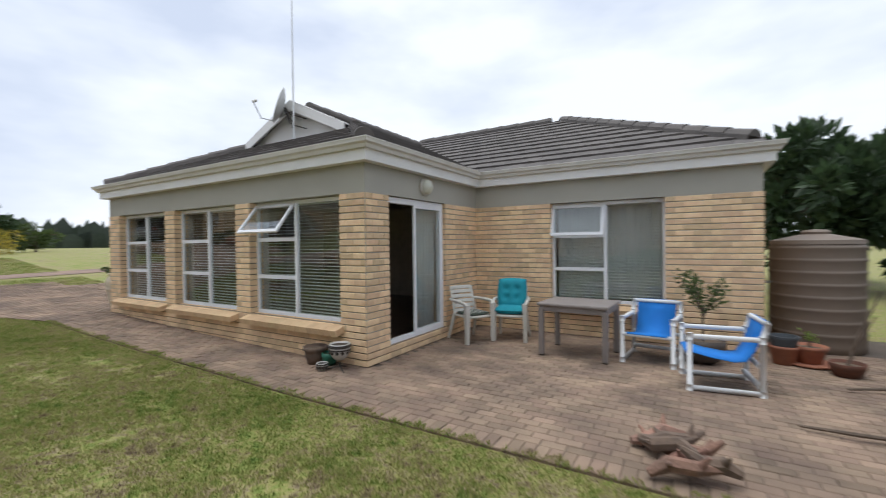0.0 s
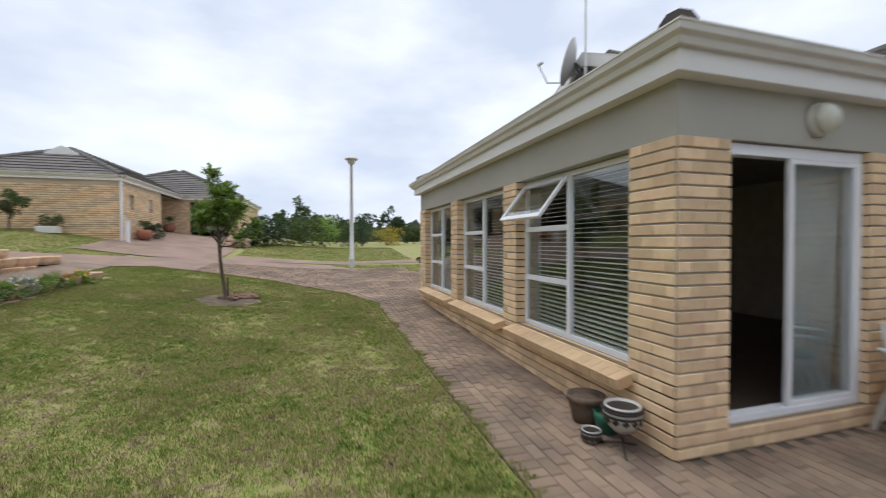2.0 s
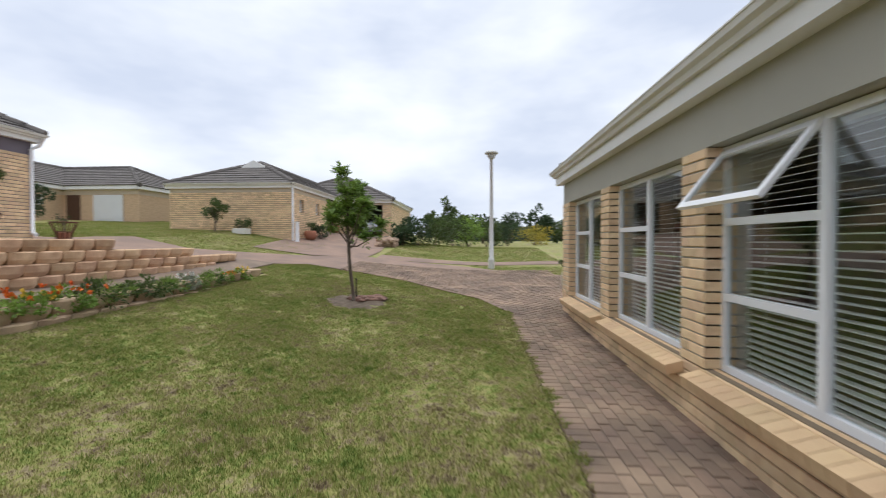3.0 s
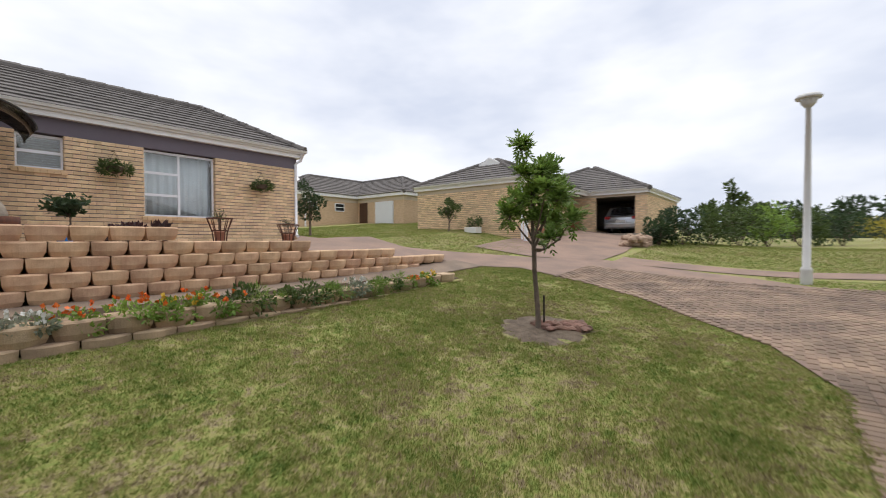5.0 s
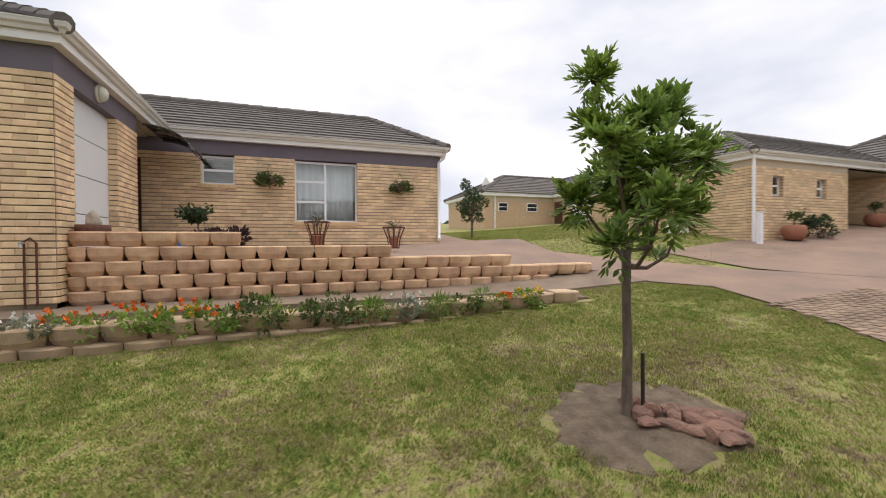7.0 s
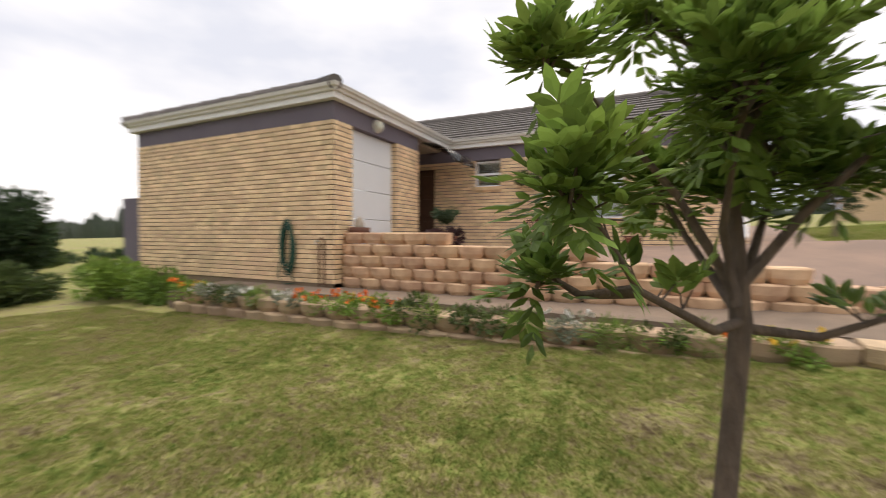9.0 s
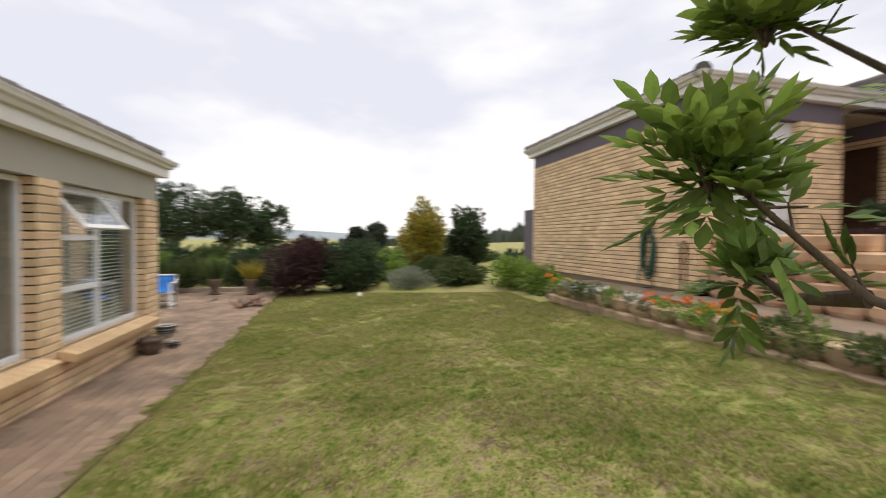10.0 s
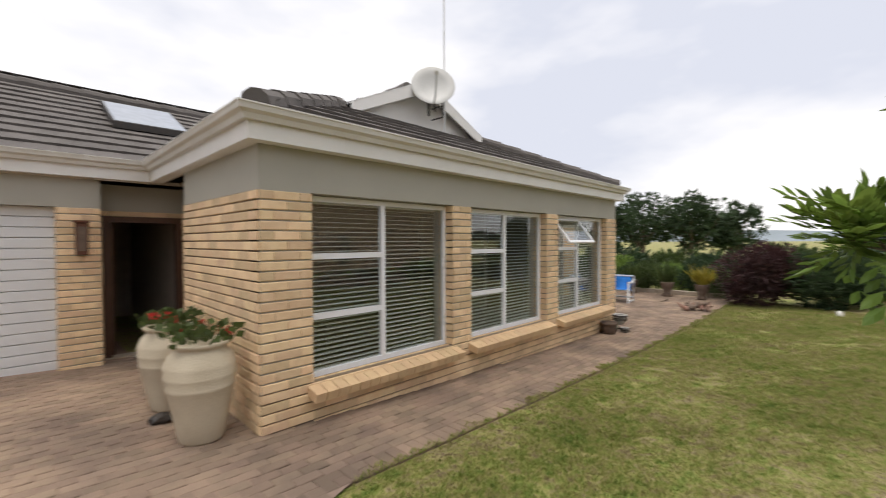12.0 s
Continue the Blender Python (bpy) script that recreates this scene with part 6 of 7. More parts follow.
pipe_chair("white pipe armchair with a bright blue cloth seat facing the lawn", pose(-0.45, 6.12, 0, 0, 0, -6))
pipe_chair("white pipe armchair with a bright blue cloth seat standing side-on", pose(0.24, 5.4, 0, 0, 0, -82))


def pot(name, label, x, y, profile, mat, plant=None, category="pot", z=None, group=""):
    t = thing(name, label, category, group, at=Matrix.Translation((x, y, lift(x, y) if z is None else z)))
    top = profile[-1]
    part("body", Shape().lathe(profile + [(top[0] - 0.015, top[1]), (top[0] - 0.025, top[1] - 0.04), (0.02, top[1] - 0.045)], 24), mat, t, smooth=False).data.shade_smooth()
    part("soil", Shape().lathe([(0.01, top[1] - 0.05), (top[0] - 0.02, top[1] - 0.05), (top[0] - 0.03, top[1] - 0.035), (0.01, top[1] - 0.03)], 16), SOIL, t)
    return t


def twiggy(parent, base, height, spread, leaves, size, mat, seed, slim=0.4):
    r = random.Random(seed)
    s, pts, nr = Shape(), [], []
    s.rod([base, (base[0], base[1], base[2] + height * 0.5)], [0.016, 0.01], 6)
    for k in range(10):
        a = r.uniform(0, 6.28)
        e = Vector((base[0] + spread * r.uniform(0.4, 1) * math.cos(a), base[1] + spread * r.uniform(0.4, 1) * math.sin(a), base[2] + height * r.uniform(0.6, 1)))
        b = Vector((base[0], base[1], base[2] + height * r.uniform(0.3, 0.5)))
        s.rod([b, b.lerp(e, 0.5) + Vector((0, 0, 0.04)), e], [0.008, 0.006, 0.003], 5)
        for j in range(leaves // 10):
            p = b.lerp(e, r.uniform(0.35, 1.05)) + Vector((r.uniform(-1, 1), r.uniform(-1, 1), r.uniform(-1, 1))) * 0.06
            pts.append(p)
            nr.append((r.uniform(-1, 1), r.uniform(-1, 1), r.uniform(0, 1)))
    part("stem", s, BARK, parent)
    tagged(part("foliage", leaf_cloud(pts, nr, size, seed, slim), mat, parent), kind="stuff")


pb = pot("potted_shrub", "sparse green shrub in a dark round pot behind the blue chairs", 0.12, 6.3, [(0.12, 0), (0.2, 0.06), (0.25, 0.2), (0.25, 0.3)], DARK_POT, category="potted plant")
twiggy(pb, (0, 0, 0.27), 0.85, 0.42, 330, 0.075, LEAF_MID, 5)
p1 = pot("flower_pot", "terracotta pot with a dark pot stacked inside it", 0.98, 6.7, [(0.11, 0), (0.145, 0.19), (0.155, 0.19), (0.16, 0.23)], TERRACOTTA, group="pots beside the tank")
part("inner_pot", Shape().lathe([(0.12, 0.18), (0.15, 0.32), (0.16, 0.32), (0.16, 0.35), (0.14, 0.35), (0.12, 0.28)], 24), material("grey_blue_pot", (0.07, 0.08, 0.09), 0.5), p1)
p2 = pot("flower_pot", "terracotta bowl pot with a small green seedling", 1.24, 6.78, [(0.12, 0.03), (0.155, 0.19), (0.175, 0.2), (0.18, 0.24)], TERRACOTTA, group="pots beside the tank")
part("saucer", Shape().lathe([(0.2, 0.0), (0.26, 0.02), (0.26, 0.035), (0.2, 0.03)], 24), TERRACOTTA, p2)
twiggy(p2, (0, 0, 0.22), 0.16, 0.06, 30, 0.06, LEAF, 6)
p3 = pot("flower_pot", "low dark pot with bare leaning branches", 1.5, 6.42, [(0.12, 0), (0.16, 0.1), (0.17, 0.15)], RUST, group="pots beside the tank")
part("branch", Shape().rod([(0, 0, 0.1), (0.12, 0.05, 0.5), (0.3, 0.1, 0.95)], [0.02, 0.015, 0.008], 6).rod([(0.05, 0.02, 0.3), (0.2, -0.1, 0.7)], [0.012, 0.006], 6), BARK, p3)
solid("dry_branch", Shape().rod([(1.35, 5.75, 0.03), (1.75, 5.9, 0.05), (2.3, 5.85, 0.04)], [0.012, 0.018, 0.01], 6), BARK, "dry fallen branch lying on the paving", "branch")
solid("dry_branch", Shape().rod([(0.75, 4.45, 0.03), (1.1, 4.4, 0.05), (1.6, 4.5, 0.03)], [0.012, 0.018, 0.01], 6), BARK, "dry fallen branch lying on the paving", "branch")

# rain tank
tk = thing("rain_tank", "large brown ribbed plastic rainwater tank at the house corner", "water tank", at=pose(1.53, 8.0, 0) @ Matrix.Diagonal((0.67, 0.67, 0.97, 1)))
prof = [(0.86, 0.0)]
for k in range(8):
    z = 0.1 + k * 0.175
    prof += [(0.855, z), (0.855, z + 0.115), (0.872, z + 0.13), (0.872, z + 0.155), (0.855, z + 0.17)]
prof += [(0.85, 1.5), (0.82, 1.54)]
part("body", Shape().lathe([(r * 0.93, z) for r, z in prof], 48), TANK, tk, smooth=False).data.shade_smooth()
part("roof", Shape().lathe([(0.8, 1.52), (0.78, 1.58), (0.3, 1.66), (0.22, 1.67), (0.2, 1.66)], 32), TANK, tk)
for k in range(8):
    a = k * math.pi / 4 + 0.2
    part("rib", Shape().box(0.25, 0.76, -0.05, 0.05, -0.03, 0.03, Matrix.Translation((0, 0, 1.61)) @ pose(0, 0, 0, 0, 8, math.degrees(a))), TANK, tk, bevel=0.015)
part("lid", Shape().lathe([(0.24, 1.66), (0.25, 1.7), (0.2, 1.73), (0.02, 1.74)], 24), TANK, tk)
part("tap", Shape().rod([(-0.78, -0.2, 0.95), (-0.95, -0.28, 0.95), (-0.95, -0.28, 0.88)], 0.018, 8), METAL, tk)

# pots at the corner of the sunroom
pot("flower_pot", "weathered brown empty flower pot at the brick corner", -4.22, 3.86, [(0.1, 0), (0.13, 0.12), (0.135, 0.17), (0.155, 0.18), (0.155, 0.22)], BROWN_POT, group="pots at the sunroom corner")
pot("flower_pot", "small green glazed pot at the brick corner", -4.0, 3.9, [(0.07, 0), (0.1, 0.1), (0.105, 0.16)], GREEN_POT, group="pots at the sunroom corner")


def painted_pot(label, x, y, r, h, z0=0.0):
    t = thing("painted_pot", label, "pot", "pots at the sunroom corner", at=Matrix.Translation((x, y, z0)))
    body = [(0.4 * r, 0), (0.75 * r, h * 0.25), (0.97 * r, h * 0.6), (r, h * 0.8), (0.93 * r, h), (0.85 * r, h), (0.8 * r, h * 0.85), (0.02, h * 0.82)]
    part("body", Shape().lathe(body, 24), WHITE_POT, t).data.shade_smooth()
    for z, q in ((0.86, 0.985), (0.78, 1.0), (0.6, 0.985)):
        part("band", Shape().lathe([(q * r + 0.002, h * z), (q * r + 0.004, h * (z + 0.06)), (q * r * 0.99, h * (z + 0.1)), (q * r * 0.9, h * (z + 0.05))], 24), BLACK, t)
    for k in range(12):
        a = k * math.pi / 6
        part("mark", Shape().box(-0.018, 0.018, -0.004, 0.004, -0.018, 0.018, Matrix.Translation((0.88 * r * math.cos(a) * 1.06, 0.88 * r * math.sin(a) * 1.06, h * 0.5)) @ pose(0, 0, 0, 0, 45, math.degrees(a) + 90)), BLACK, t)
    return t


pp = painted_pot("black and white painted pot hanging in an iron stand", -3.76, 3.84, 0.135, 0.2, 0.12)
part("stand", Shape().rod([(0, 0, -0.04), (0, 0, -0.09)], 0.01, 6).rod([(0, 0, -0.08), (0.16, -0.1, -0.115)], 0.008, 6).rod([(0, 0, -0.08), (-0.14, -0.12, -0.115)], 0.008, 6).rod([(0, 0, -0.08), (0, 0.12, -0.115)], 0.008, 6)
     .rod([(0.145 * math.cos(k * 0.524), 0.145 * math.sin(k * 0.524), 0.17) for k in range(13)], 0.007, 6), BLACK, pp, "black iron stand")
painted_pot("small black and white painted bowl on the paving", -3.9, 3.68, 0.075, 0.1)

# wood and stones beside the lawn edge
for k in range(7):
    L = r7.uniform(0.14, 0.26)
    pts = [(-L, 0, 0.03), (-L * 0.4, r7.uniform(-0.04, 0.04), r7.uniform(0.04, 0.09)), (L * 0.3, r7.uniform(-0.05, 0.05), r7.uniform(0.03, 0.1)), (L, r7.uniform(-0.05, 0.05), r7.uniform(0.02, 0.16))]
    w = Shape().rod(pts, [0.03, 0.055, 0.05, 0.018], 7)
    w.rod([pts[1], (pts[1][0] - 0.03, pts[1][1] + r7.uniform(-0.12, 0.12), pts[1][2] + r7.uniform(0.04, 0.14))], [0.03, 0.008], 6).rod([pts[2], (pts[2][0] + 0.06, pts[2][1] + r7.uniform(-0.1, 0.1), pts[2][2] + r7.uniform(0.03, 0.12))], [0.032, 0.01], 6)
    ob = solid("driftwood", w, BROWN_POT if k % 2 else ROCK, "gnarled weathered wood piece lying at the lawn edge", "driftwood", "driftwood at the lawn edge")
    ob.matrix_world = pose(-0.22 + 0.09 * (k % 3) + 0.03 * k, 3.62 - 0.08 * k, 0.01 + 0.04 * (k % 2), 0, 0, r7.uniform(0, 360))

# planters on the far side of the patio
for k, (x, y) in enumerate(((2.35, 4.75), (2.2, 3.75), (2.5, 5.9))):
    t = pot("planter_urn", "dark urn planter with tall yellow-green grass leaves", x, y, [(0.13, 0), (0.14, 0.05), (0.09, 0.12), (0.17, 0.3), (0.2, 0.42), (0.19, 0.45)], BROWN_POT, category="planter", group="urn planters by the patio edge")
    pts = [(r7.uniform(-0.1, 0.1), r7.uniform(-0.1, 0.1), 0.42) for q in range(80)]
    tagged(part("foliage", leaf_cloud(pts, [(p[0] * 4, p[1] * 4, 1.3) for p in pts], 0.55, 200 + k, 0.06), LEAF_YELLOW if k % 2 else LEAF_MID, t), kind="stuff")
solid("white_stone", rock_shape(0.07, 0.06, 0.08, 90), FLOWER_WHITE, "small white painted stone in the shrub bed", "stone").matrix_world = pose(0.35, 0.75, lift(0.35, 0.75) + 0.04)
kb = tagged(new("edging"), "low pale kerb edging behind the patio", "edging", kind="structure")
for k in range(8):
    part("kerb", Shape().box(2.9, 3.05, 3.0 + 0.75 * k, 3.73 + 0.75 * k, -0.1, 0.14), CONCRETE, kb, bevel=0.02)


# big urns at the entrance
def urn(label, x, y, seed):
    t = thing("urn", label, "urn", "stoneware urns by the entrance", at=Matrix.Translation((x, y, lift(x, y))))
    p = [(0.155, 0), (0.165, 0.02), (0.2, 0.2), (0.245, 0.42), (0.25, 0.43), (0.25, 0.45), (0.245, 0.46), (0.262, 0.52), (0.262, 0.54), (0.257, 0.55), (0.263, 0.6), (0.255, 0.62), (0.235, 0.68), (0.19, 0.73), (0.185, 0.75), (0.21, 0.76), (0.215, 0.785), (0.2, 0.79), (0.17, 0.75), (0.02, 0.74)]
    part("body", Shape().lathe(p, 32), STONEWARE, t, smooth=False).data.shade_smooth()
    r = random.Random(seed)
    pts = [Vector((r.uniform(-0.22, 0.22), r.uniform(-0.22, 0.22), 0.76 + r.uniform(0, 0.13))) for k in range(150)]
    tagged(part("geranium", leaf_cloud(pts, [(q.x * 3, q.y * 3, 1) for q in pts], 0.07, seed, 0.9), LEAF_MID, t, "green geranium leaves"), kind="stuff")
    for k in range(4):
        c = Vector((r.uniform(-0.2, 0.2), r.uniform(-0.2, 0.2), 0.86 + r.uniform(-0.02, 0.05)))
        pts = [c + Vector((r.uniform(-1, 1), r.uniform(-1, 1), r.uniform(-1, 1))) * 0.03 for q in range(24)]
        tagged(part("flower", leaf_cloud(pts, [(0, 0, 1)] * 24, 0.026, seed + k, 0.9), GERANIUM, t, "red geranium flower head"), kind="stuff")
    return t


urn("tall cream stoneware urn planted with red geraniums, at the corner", -11.03, 4.34, 301)
urn("tall cream stoneware urn planted with red geraniums, beside the porch", -11.04, 5.27, 302)
# unclear dark shoe-like object, a made-up rounded stone in its place
solid("shoe_like_object", rock_shape(0.1, 0.07, 0.05, 95), BLACK, "small dark shoe-like object beside the urns, shaped as a stone", "stone").matrix_world = pose(-11.2, 4.9, lift(-11.2, 4.9) + 0.03)
wl_ = thing("wall_lantern", "dark brown box-shaped wall lantern on the brick pier", "wall lamp", at=pose(-11.5, 7.43, 1.82))
part("housing", Shape().box(-0.06, 0.06, -0.1, 0.0, -0.2, 0.2), RUST, wl_, bevel=0.01)
part("cap", Shape().box(-0.075, 0.075, -0.115, 0.0, 0.2, 0.225), RUST, wl_)
part("pane", Shape().box(-0.04, 0.04, -0.108, -0.1, -0.15, 0.15), BROWN_POT, wl_)


def bulkhead(label, m):
    t = thing("bulkhead_lamp", label, "wall lamp", "round wall lamps", at=m)
    part("base", Shape().lathe([(0.125, 0), (0.13, 0.02), (0.12, 0.045)], 24), PLASTIC, t).data.shade_smooth()
    part("globe", Shape().lathe([(0.115, 0.04), (0.112, 0.075), (0.085, 0.115), (0.04, 0.135), (0.005, 0.14)], 24), material("frosted_glass_globe", (0.62, 0.62, 0.52), 0.3, fine=0.03), t).data.shade_smooth()


bulkhead("round frosted bulkhead lamp above the sliding door", pose(-3.496, 5.38, 2.41, 0, 90, 0))
bulkhead("round frosted bulkhead lamp above the garage door", pose(-5.604, -5.35, 3.83, 0, -90, 0))

# roof fittings
ds = thing("satellite_dish", "grey satellite dish on a bracket at the gablet", "satellite dish", at=look((-7.08, 5.7, 4.35), (-7.08 - 0.62, 5.7 - 0.78, 4.35 + 0.32)))
dish = Shape().lathe([(0.02, 0.0), (0.12, -0.012), (0.22, -0.04), (0.33, -0.09), (0.335, -0.1), (0.33, -0.105), (0.22, -0.055), (0.12, -0.028), (0.02, -0.016)], 36)
part("reflector", dish, GREY_POLE, ds, smooth=True)
ds.scale = (1.1, 1.1, 1.1)
part("feed_arm", Shape().rod([(0, -0.3, -0.08), (0, -0.34, -0.3), (0, -0.12, -0.5)], 0.012, 8), METAL, ds)
part("feed_horn", Shape().rod([(0, -0.12, -0.52), (0, -0.06, -0.46)], [0.03, 0.022], 10), PLASTIC, ds)
part("bracket", Shape().rod([(0, 0, 0), (0.05, -0.1, 0.2), (0.05, -0.3, 0.25)], 0.018, 8).rod([(0, -0.05, 0.02), (-0.05, -0.25, 0.2)], 0.014, 8), BLACK, ds)
ms = thing("antenna_mast", "thin tall white antenna mast beside the dish", "antenna")
part("pole", Shape().rod([(-6.8, 5.7, 3.5), (-6.8, 5.7, 4.6), (-6.8, 5.7, 7.6)], [0.022, 0.016, 0.008], 8), PVC, ms)
part("bracket", Shape().rod([(-6.8, 5.72, 3.95), (-6.8, 6.02, 3.95)], 0.012, 6).rod([(-6.8, 5.72, 4.15), (-6.8, 6.02, 4.15)], 0.012, 6).rod([(-6.8, 5.72, 3.95), (-6.95, 5.62, 4.25)], 0.014, 6), BLACK, ms)
sp = thing("solar_panel", "pale flat solar water panel on the roof tiles", "solar panel")
q = lambda y, h: 2.8 + 0.477 * (y - 7.27) + h
part("frame", Shape().add([(x, y, q(y, h)) for h in (0.05, 0.15) for x, y in ((-11.0, 8.75), (-9.95, 8.75), (-9.95, 10.05), (-11.0, 10.05))], [(3, 2, 1, 0), (4, 5, 6, 7), (0, 1, 5, 4), (1, 2, 6, 5), (2, 3, 7, 6), (3, 0, 4, 7)]), BLACK, sp)
part("panel_glass", Shape().add([(x, y, q(y, 0.155)) for x, y in ((-10.97, 8.78), (-9.98, 8.78), (-9.98, 10.02), (-10.97, 10.02))], [(0, 1, 2, 3)]), material("panel_glass", (0.35, 0.38, 0.42), 0.05, spec=1.0, fine=0.02), sp)

# ---- things at the neighbouring house ----
hs = thing("garden_hose", "coiled dark green garden hose hanging on the brick wall", "hose")
hp = []
for k in range(7 * 16):
    a = 2 * math.pi * k / 16
    w = 0.13 + 0.03 * math.sin(k * 0.37)
    hp.append((-4.62 + w * math.sin(a), -4.02 + 0.03 * math.sin(k * 0.21), 1.55 + (0.42 + 0.03 * math.sin(k * 0.5)) * math.cos(a) - (0.02 * (k // 16))))
part("coil", Shape().rod(hp, 0.015, 6), HOSE, hs, smooth=True)
part("tail", Shape().rod([(-4.65, -4.02, 1.1), (-4.8, -4.0, 0.85), (-4.6, -3.98, 0.83), (-4.4, -4.0, 0.95), (-4.45, -4.02, 1.3), (-4.55, -4.03, 1.5)], 0.012, 6), HOSE, hs, smooth=True)
part("hook", Shape().rod([(-4.62, -4.1, 1.97), (-4.62, -3.98, 1.97), (-4.62, -3.97, 2.01)], 0.01, 6), BLACK, hs)
tp = thing("standpipe", "thin metal standpipe with a tap against the garage wall", "tap")
part("pipe", Shape().rod([(-5.32, -4.05, 0.82), (-5.32, -4.05, 1.62), (-5.38, -4.04, 1.66), (-5.44, -4.04, 1.6), (-5.44, -4.04, 0.85)], 0.013, 6), RUST, tp)
part("tap", Shape().rod([(-5.32, -4.05, 1.6), (-5.32, -3.96, 1.6), (-5.32, -3.96, 1.55)], 0.015, 6), METAL, tp)


def basket(x, z, seed):
    t = thing("hanging_basket", "round hanging basket of green fern on the brick wall", "hanging basket", "hanging baskets on the neighbour's wall", at=Matrix.Translation((x, -8.42, z)))
    part("bowl", Shape().lathe([(0.03, -0.12), (0.12, -0.08), (0.17, 0.02), (0.16, 0.02), (0.1, -0.06), (0.02, -0.09)], 18), BROWN_POT, t)
    part("hanger", Shape().rod([(0, 0.0, 0.34), (0.15, 0, 0.02)], 0.004, 5).rod([(0, 0, 0.34), (-0.15, 0, 0.02)], 0.004, 5).rod([(0, -0.22, 0.38), (0, 0, 0.36)], 0.01, 5), BLACK, t)
    pts, nr = clumps((0, 0, 0.0), (0.25, 0.2, 0.16), 18, 700, seed)
    tagged(part("fern", leaf_cloud(pts, [(n[0], n[1], n[2] - 0.4) for n in nr], 0.09, seed, 0.3), LEAF_MID, t), kind="stuff")


basket(-7.85, 3.1, 401)
basket(-11.05, 3.05, 402)
cn = thing("door_canopy", "dark curved canopy over the neighbour's entrance", "canopy")
arc = Shape()
for k in range(13):
    a = math.pi * 0.5 * k / 12
    x, z = -5.72 - 0.78 * math.sin(a), 3.85 - 0.45 * (1 - math.cos(a))
    arc.v += [(x, -8.4, z), (x, -7.0, z)]
arc.f = [(2 * k, 2 * k + 1, 2 * k + 3, 2 * k + 2) for k in range(12)]
cs = part("sheet", arc, glass_material("smoked_polycarbonate", (0.4, 0.37, 0.33)), cn, smooth=True)
cs.modifiers.new("sheet", "SOLIDIFY").thickness = 0.006
for y in (-8.38, -7.02):
    part("rib", Shape().rod([(-5.72 - 0.78 * math.sin(math.pi / 2 * k / 12), y, 3.83 - 0.45 * (1 - math.cos(math.pi / 2 * k / 12))) for k in range(13)], 0.018, 6), BLACK, cn)
FT = 1.47


def iron_basket(x, y, h):
    t = thing("iron_planter", "flared rusty iron basket planter on the forecourt", "planter", "iron planters behind the block wall", at=Matrix.Translation((x, y, FT)))
    for k in range(10):
        a = k * math.pi / 5
        part("bar", Shape().rod([(0.1 * math.cos(a), 0.1 * math.sin(a), 0), (0.13 * math.cos(a), 0.13 * math.sin(a), h * 0.5), (0.22 * math.cos(a), 0.22 * math.sin(a), h)], 0.009, 5), RUST, t)
    for r, z in ((0.1, 0.02), (0.14, h * 0.55), (0.22, h)):
        part("hoop", Shape().rod([(r * math.cos(k * 0.524), r * math.sin(k * 0.524), z) for k in range(13)], 0.01, 5), RUST, t)
    part("pot", Shape().lathe([(0.07, 0.01), (0.1, h * 0.5), (0.09, h * 0.52), (0.02, h * 0.5)], 14), TERRACOTTA, t)
    twiggy(t, (0, 0, h * 0.5), h * 0.9, 0.15, 50, 0.05, LEAF_MID, int(-x * 10))


iron_basket(-8.75, -5.6, 0.5)
iron_basket(-10.2, -5.7, 0.42)
pl = pot("potted_shrub", "bushy green pot plant on the neighbour's forecourt", -6.75, -6.2, [(0.15, 0), (0.2, 0.25), (0.21, 0.3)], TERRACOTTA, category="potted plant", z=FT)
twiggy(pl, (0, 0, 0.28), 0.5, 0.3, 420, 0.1, LEAF_DARK, 9, 0.6)
pot("pail", "small blue plastic pail beside the pot plant", -6.6, -5.7, [(0.08, 0), (0.1, 0.2)], BLUE, category="pail", z=FT)
shrub("shrub", "low dark maroon succulent behind the block wall", (-7.3, -4.85, FT + 0.02), (0.4, 0.22, 0.16), LEAF_RED, 500, 0.1, 14, 411, stems=False)
tr = pot("plant_trough", "rough brown trough with a grey stone on the block wall", -5.83, -4.5, [(0.16, 0), (0.19, 0.1), (0.19, 0.18)], RUST, category="trough", z=1.66)
solid("grey_stone", rock_shape(0.09, 0.08, 0.16, 97), CONCRETE, "upright grey stone resting in the trough", "stone").matrix_world = pose(-5.83, -4.5, 1.87)

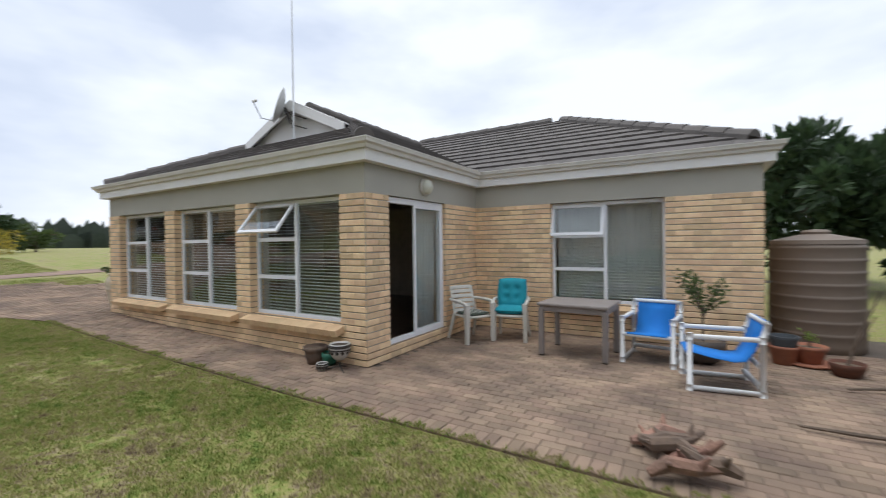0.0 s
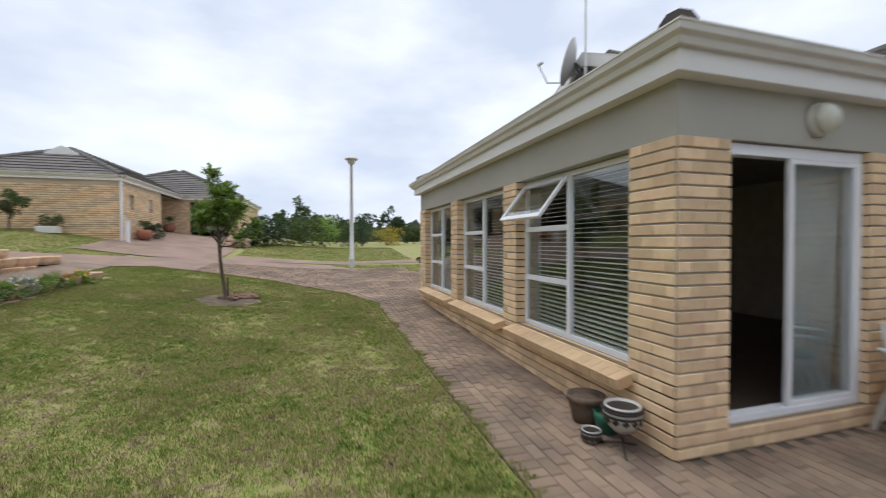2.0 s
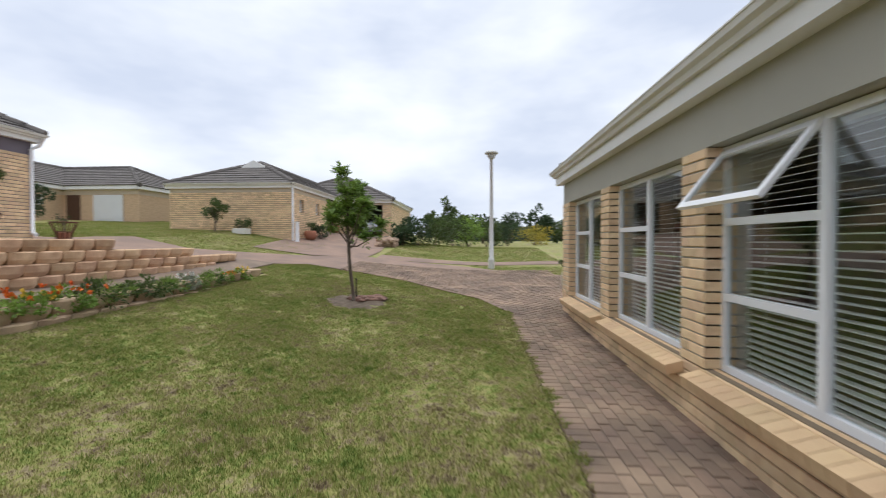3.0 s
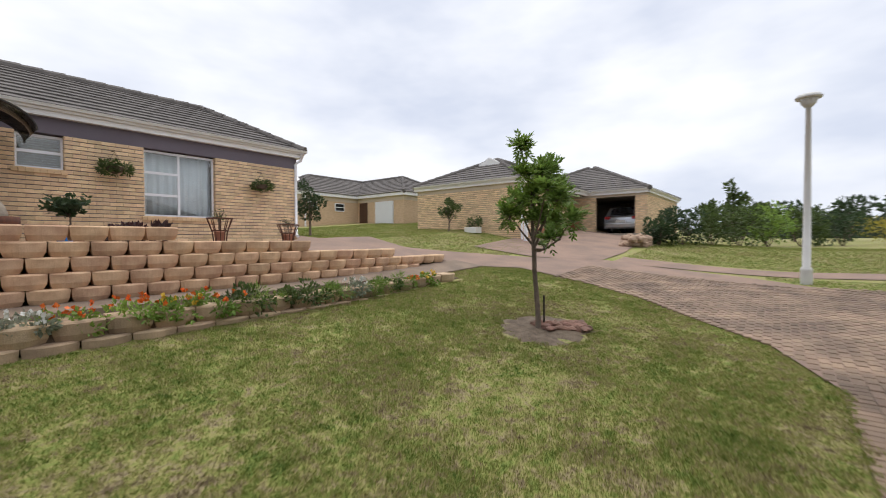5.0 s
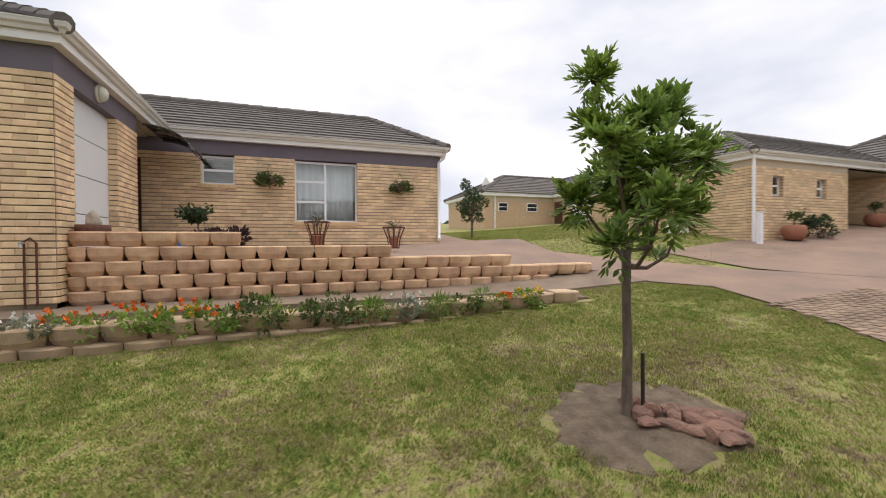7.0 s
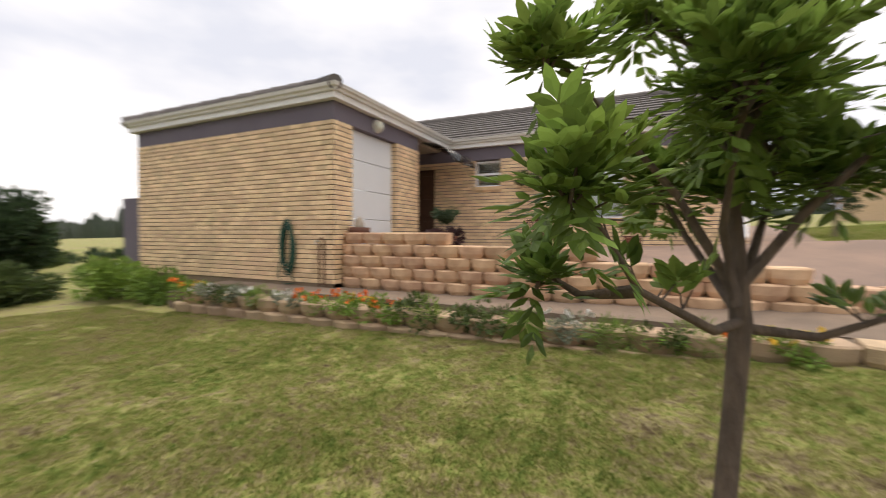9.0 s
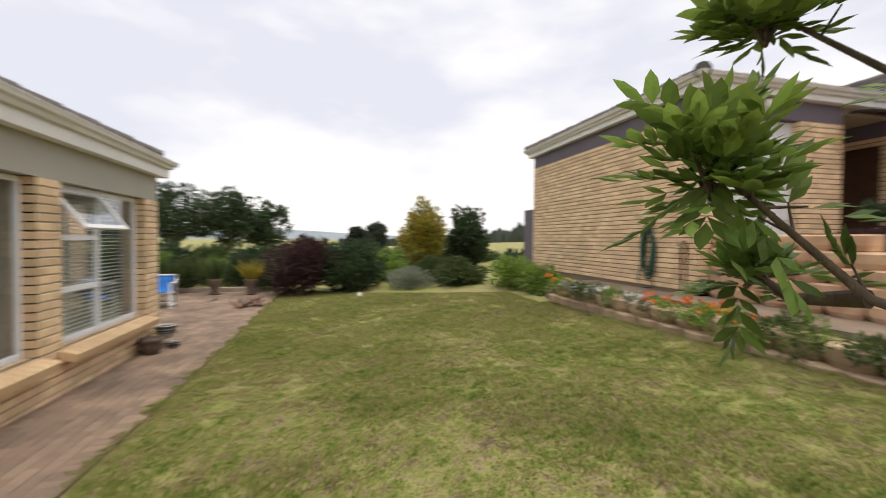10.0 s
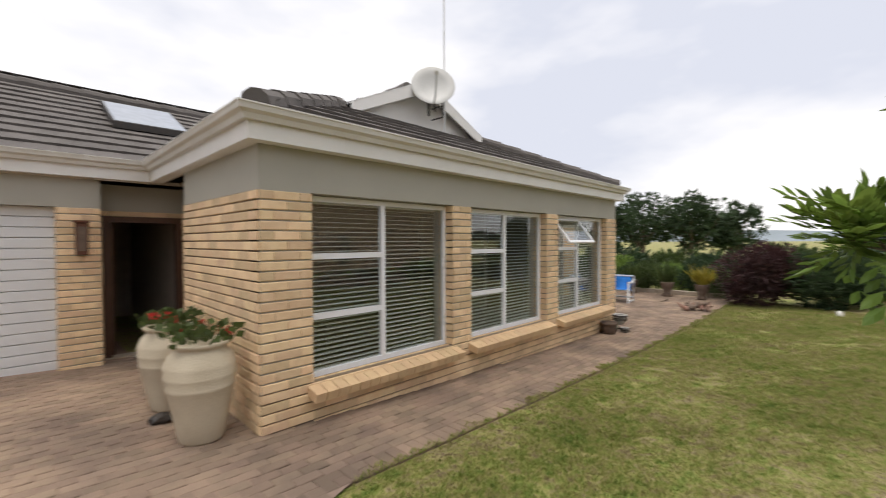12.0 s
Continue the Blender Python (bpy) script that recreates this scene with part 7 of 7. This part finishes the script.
# flowers along the planter row
rr = random.Random(33)
kinds = [("trailing silver-grey daisy clump in the planter row", LEAF_SILVER, FLOWER_WHITE), ("orange nasturtium clump in the planter row", LEAF, FLOWER_RED), ("yellow-green leafy clump in the planter row", LEAF, FLOWER_YELLOW),
         ("dark green leafy clump in the planter row", LEAF_MID, None), ("feathery bright green clump in the planter row", LEAF, None)]
x, k = -3.5, 0
order = [1, 2, 0, 3, 0, 4, 0, 1, 1, 2, 1, 3, 4, 3, 3, 4, 0, 4, 3, 4]
while x > -11.6:
    lab, lm, fm = kinds[order[k % len(order)]]
    w = rr.uniform(0.2, 0.32) * (1.0 if x > -9 else 0.75)
    z = max(0.74, lift(x, -3.1) + 0.04)
    t = thing("flower_clump", lab, "flowers", "flower clumps in the planter row", at=Matrix.Translation((x, -2.93 + rr.uniform(-0.08, 0.05), z - 0.03)))
    pts, nr = clumps((0, 0.06, 0.04), (w * 1.25, w * 0.85, w * 0.6), 14, 420, 500 + k)
    tagged(part("foliage", leaf_cloud(pts, nr, 0.06 if order[k % 20] != 4 else 0.11, 500 + k, 0.55 if order[k % 20] != 4 else 0.08), lm, t), kind="stuff")
    if fm:
        fp = []
        for c in range(10):
            cc = Vector((rr.uniform(-w, w), 0.06 + rr.uniform(-0.3, 0.9) * w, 0.05 + rr.uniform(0.2, 0.7) * w))
            fp += [cc + Vector((rr.uniform(-1, 1), rr.uniform(-1, 1), rr.uniform(-1, 1))) * 0.02 for q2 in range(7)]
        tagged(part("flower", leaf_cloud(fp, [(0, 0.5, 1)] * len(fp), 0.042, 700 + k, 0.9), fm, t), kind="stuff")
    x -= rr.uniform(0.3, 0.5)
    k += 1

# things by the far driveway
for k, (x, y, m) in enumerate(((-21.6, -5.2, TERRACOTTA), (-27.2, -5.9, TERRACOTTA))):
    t = pot("flower_pot", "round terracotta pot with green plant by the driveway", x, y, [(0.18, 0), (0.3, 0.18), (0.28, 0.36), (0.24, 0.42)], m, group="pots by the far driveway")
    twiggy(t, (0, 0, 0.4), 0.4, 0.22, 160, 0.1, LEAF_MID, 80 + k)
shrub("shrub", "dark heap of garden plants beside the brick wall", (-22.6, -5.1, lift(-22.6, -5.1)), (0.5, 0.35, 0.35), LEAF_DARK, 700, 0.1, 18, 412)

lay_bricks()
lay_pavers(patio)
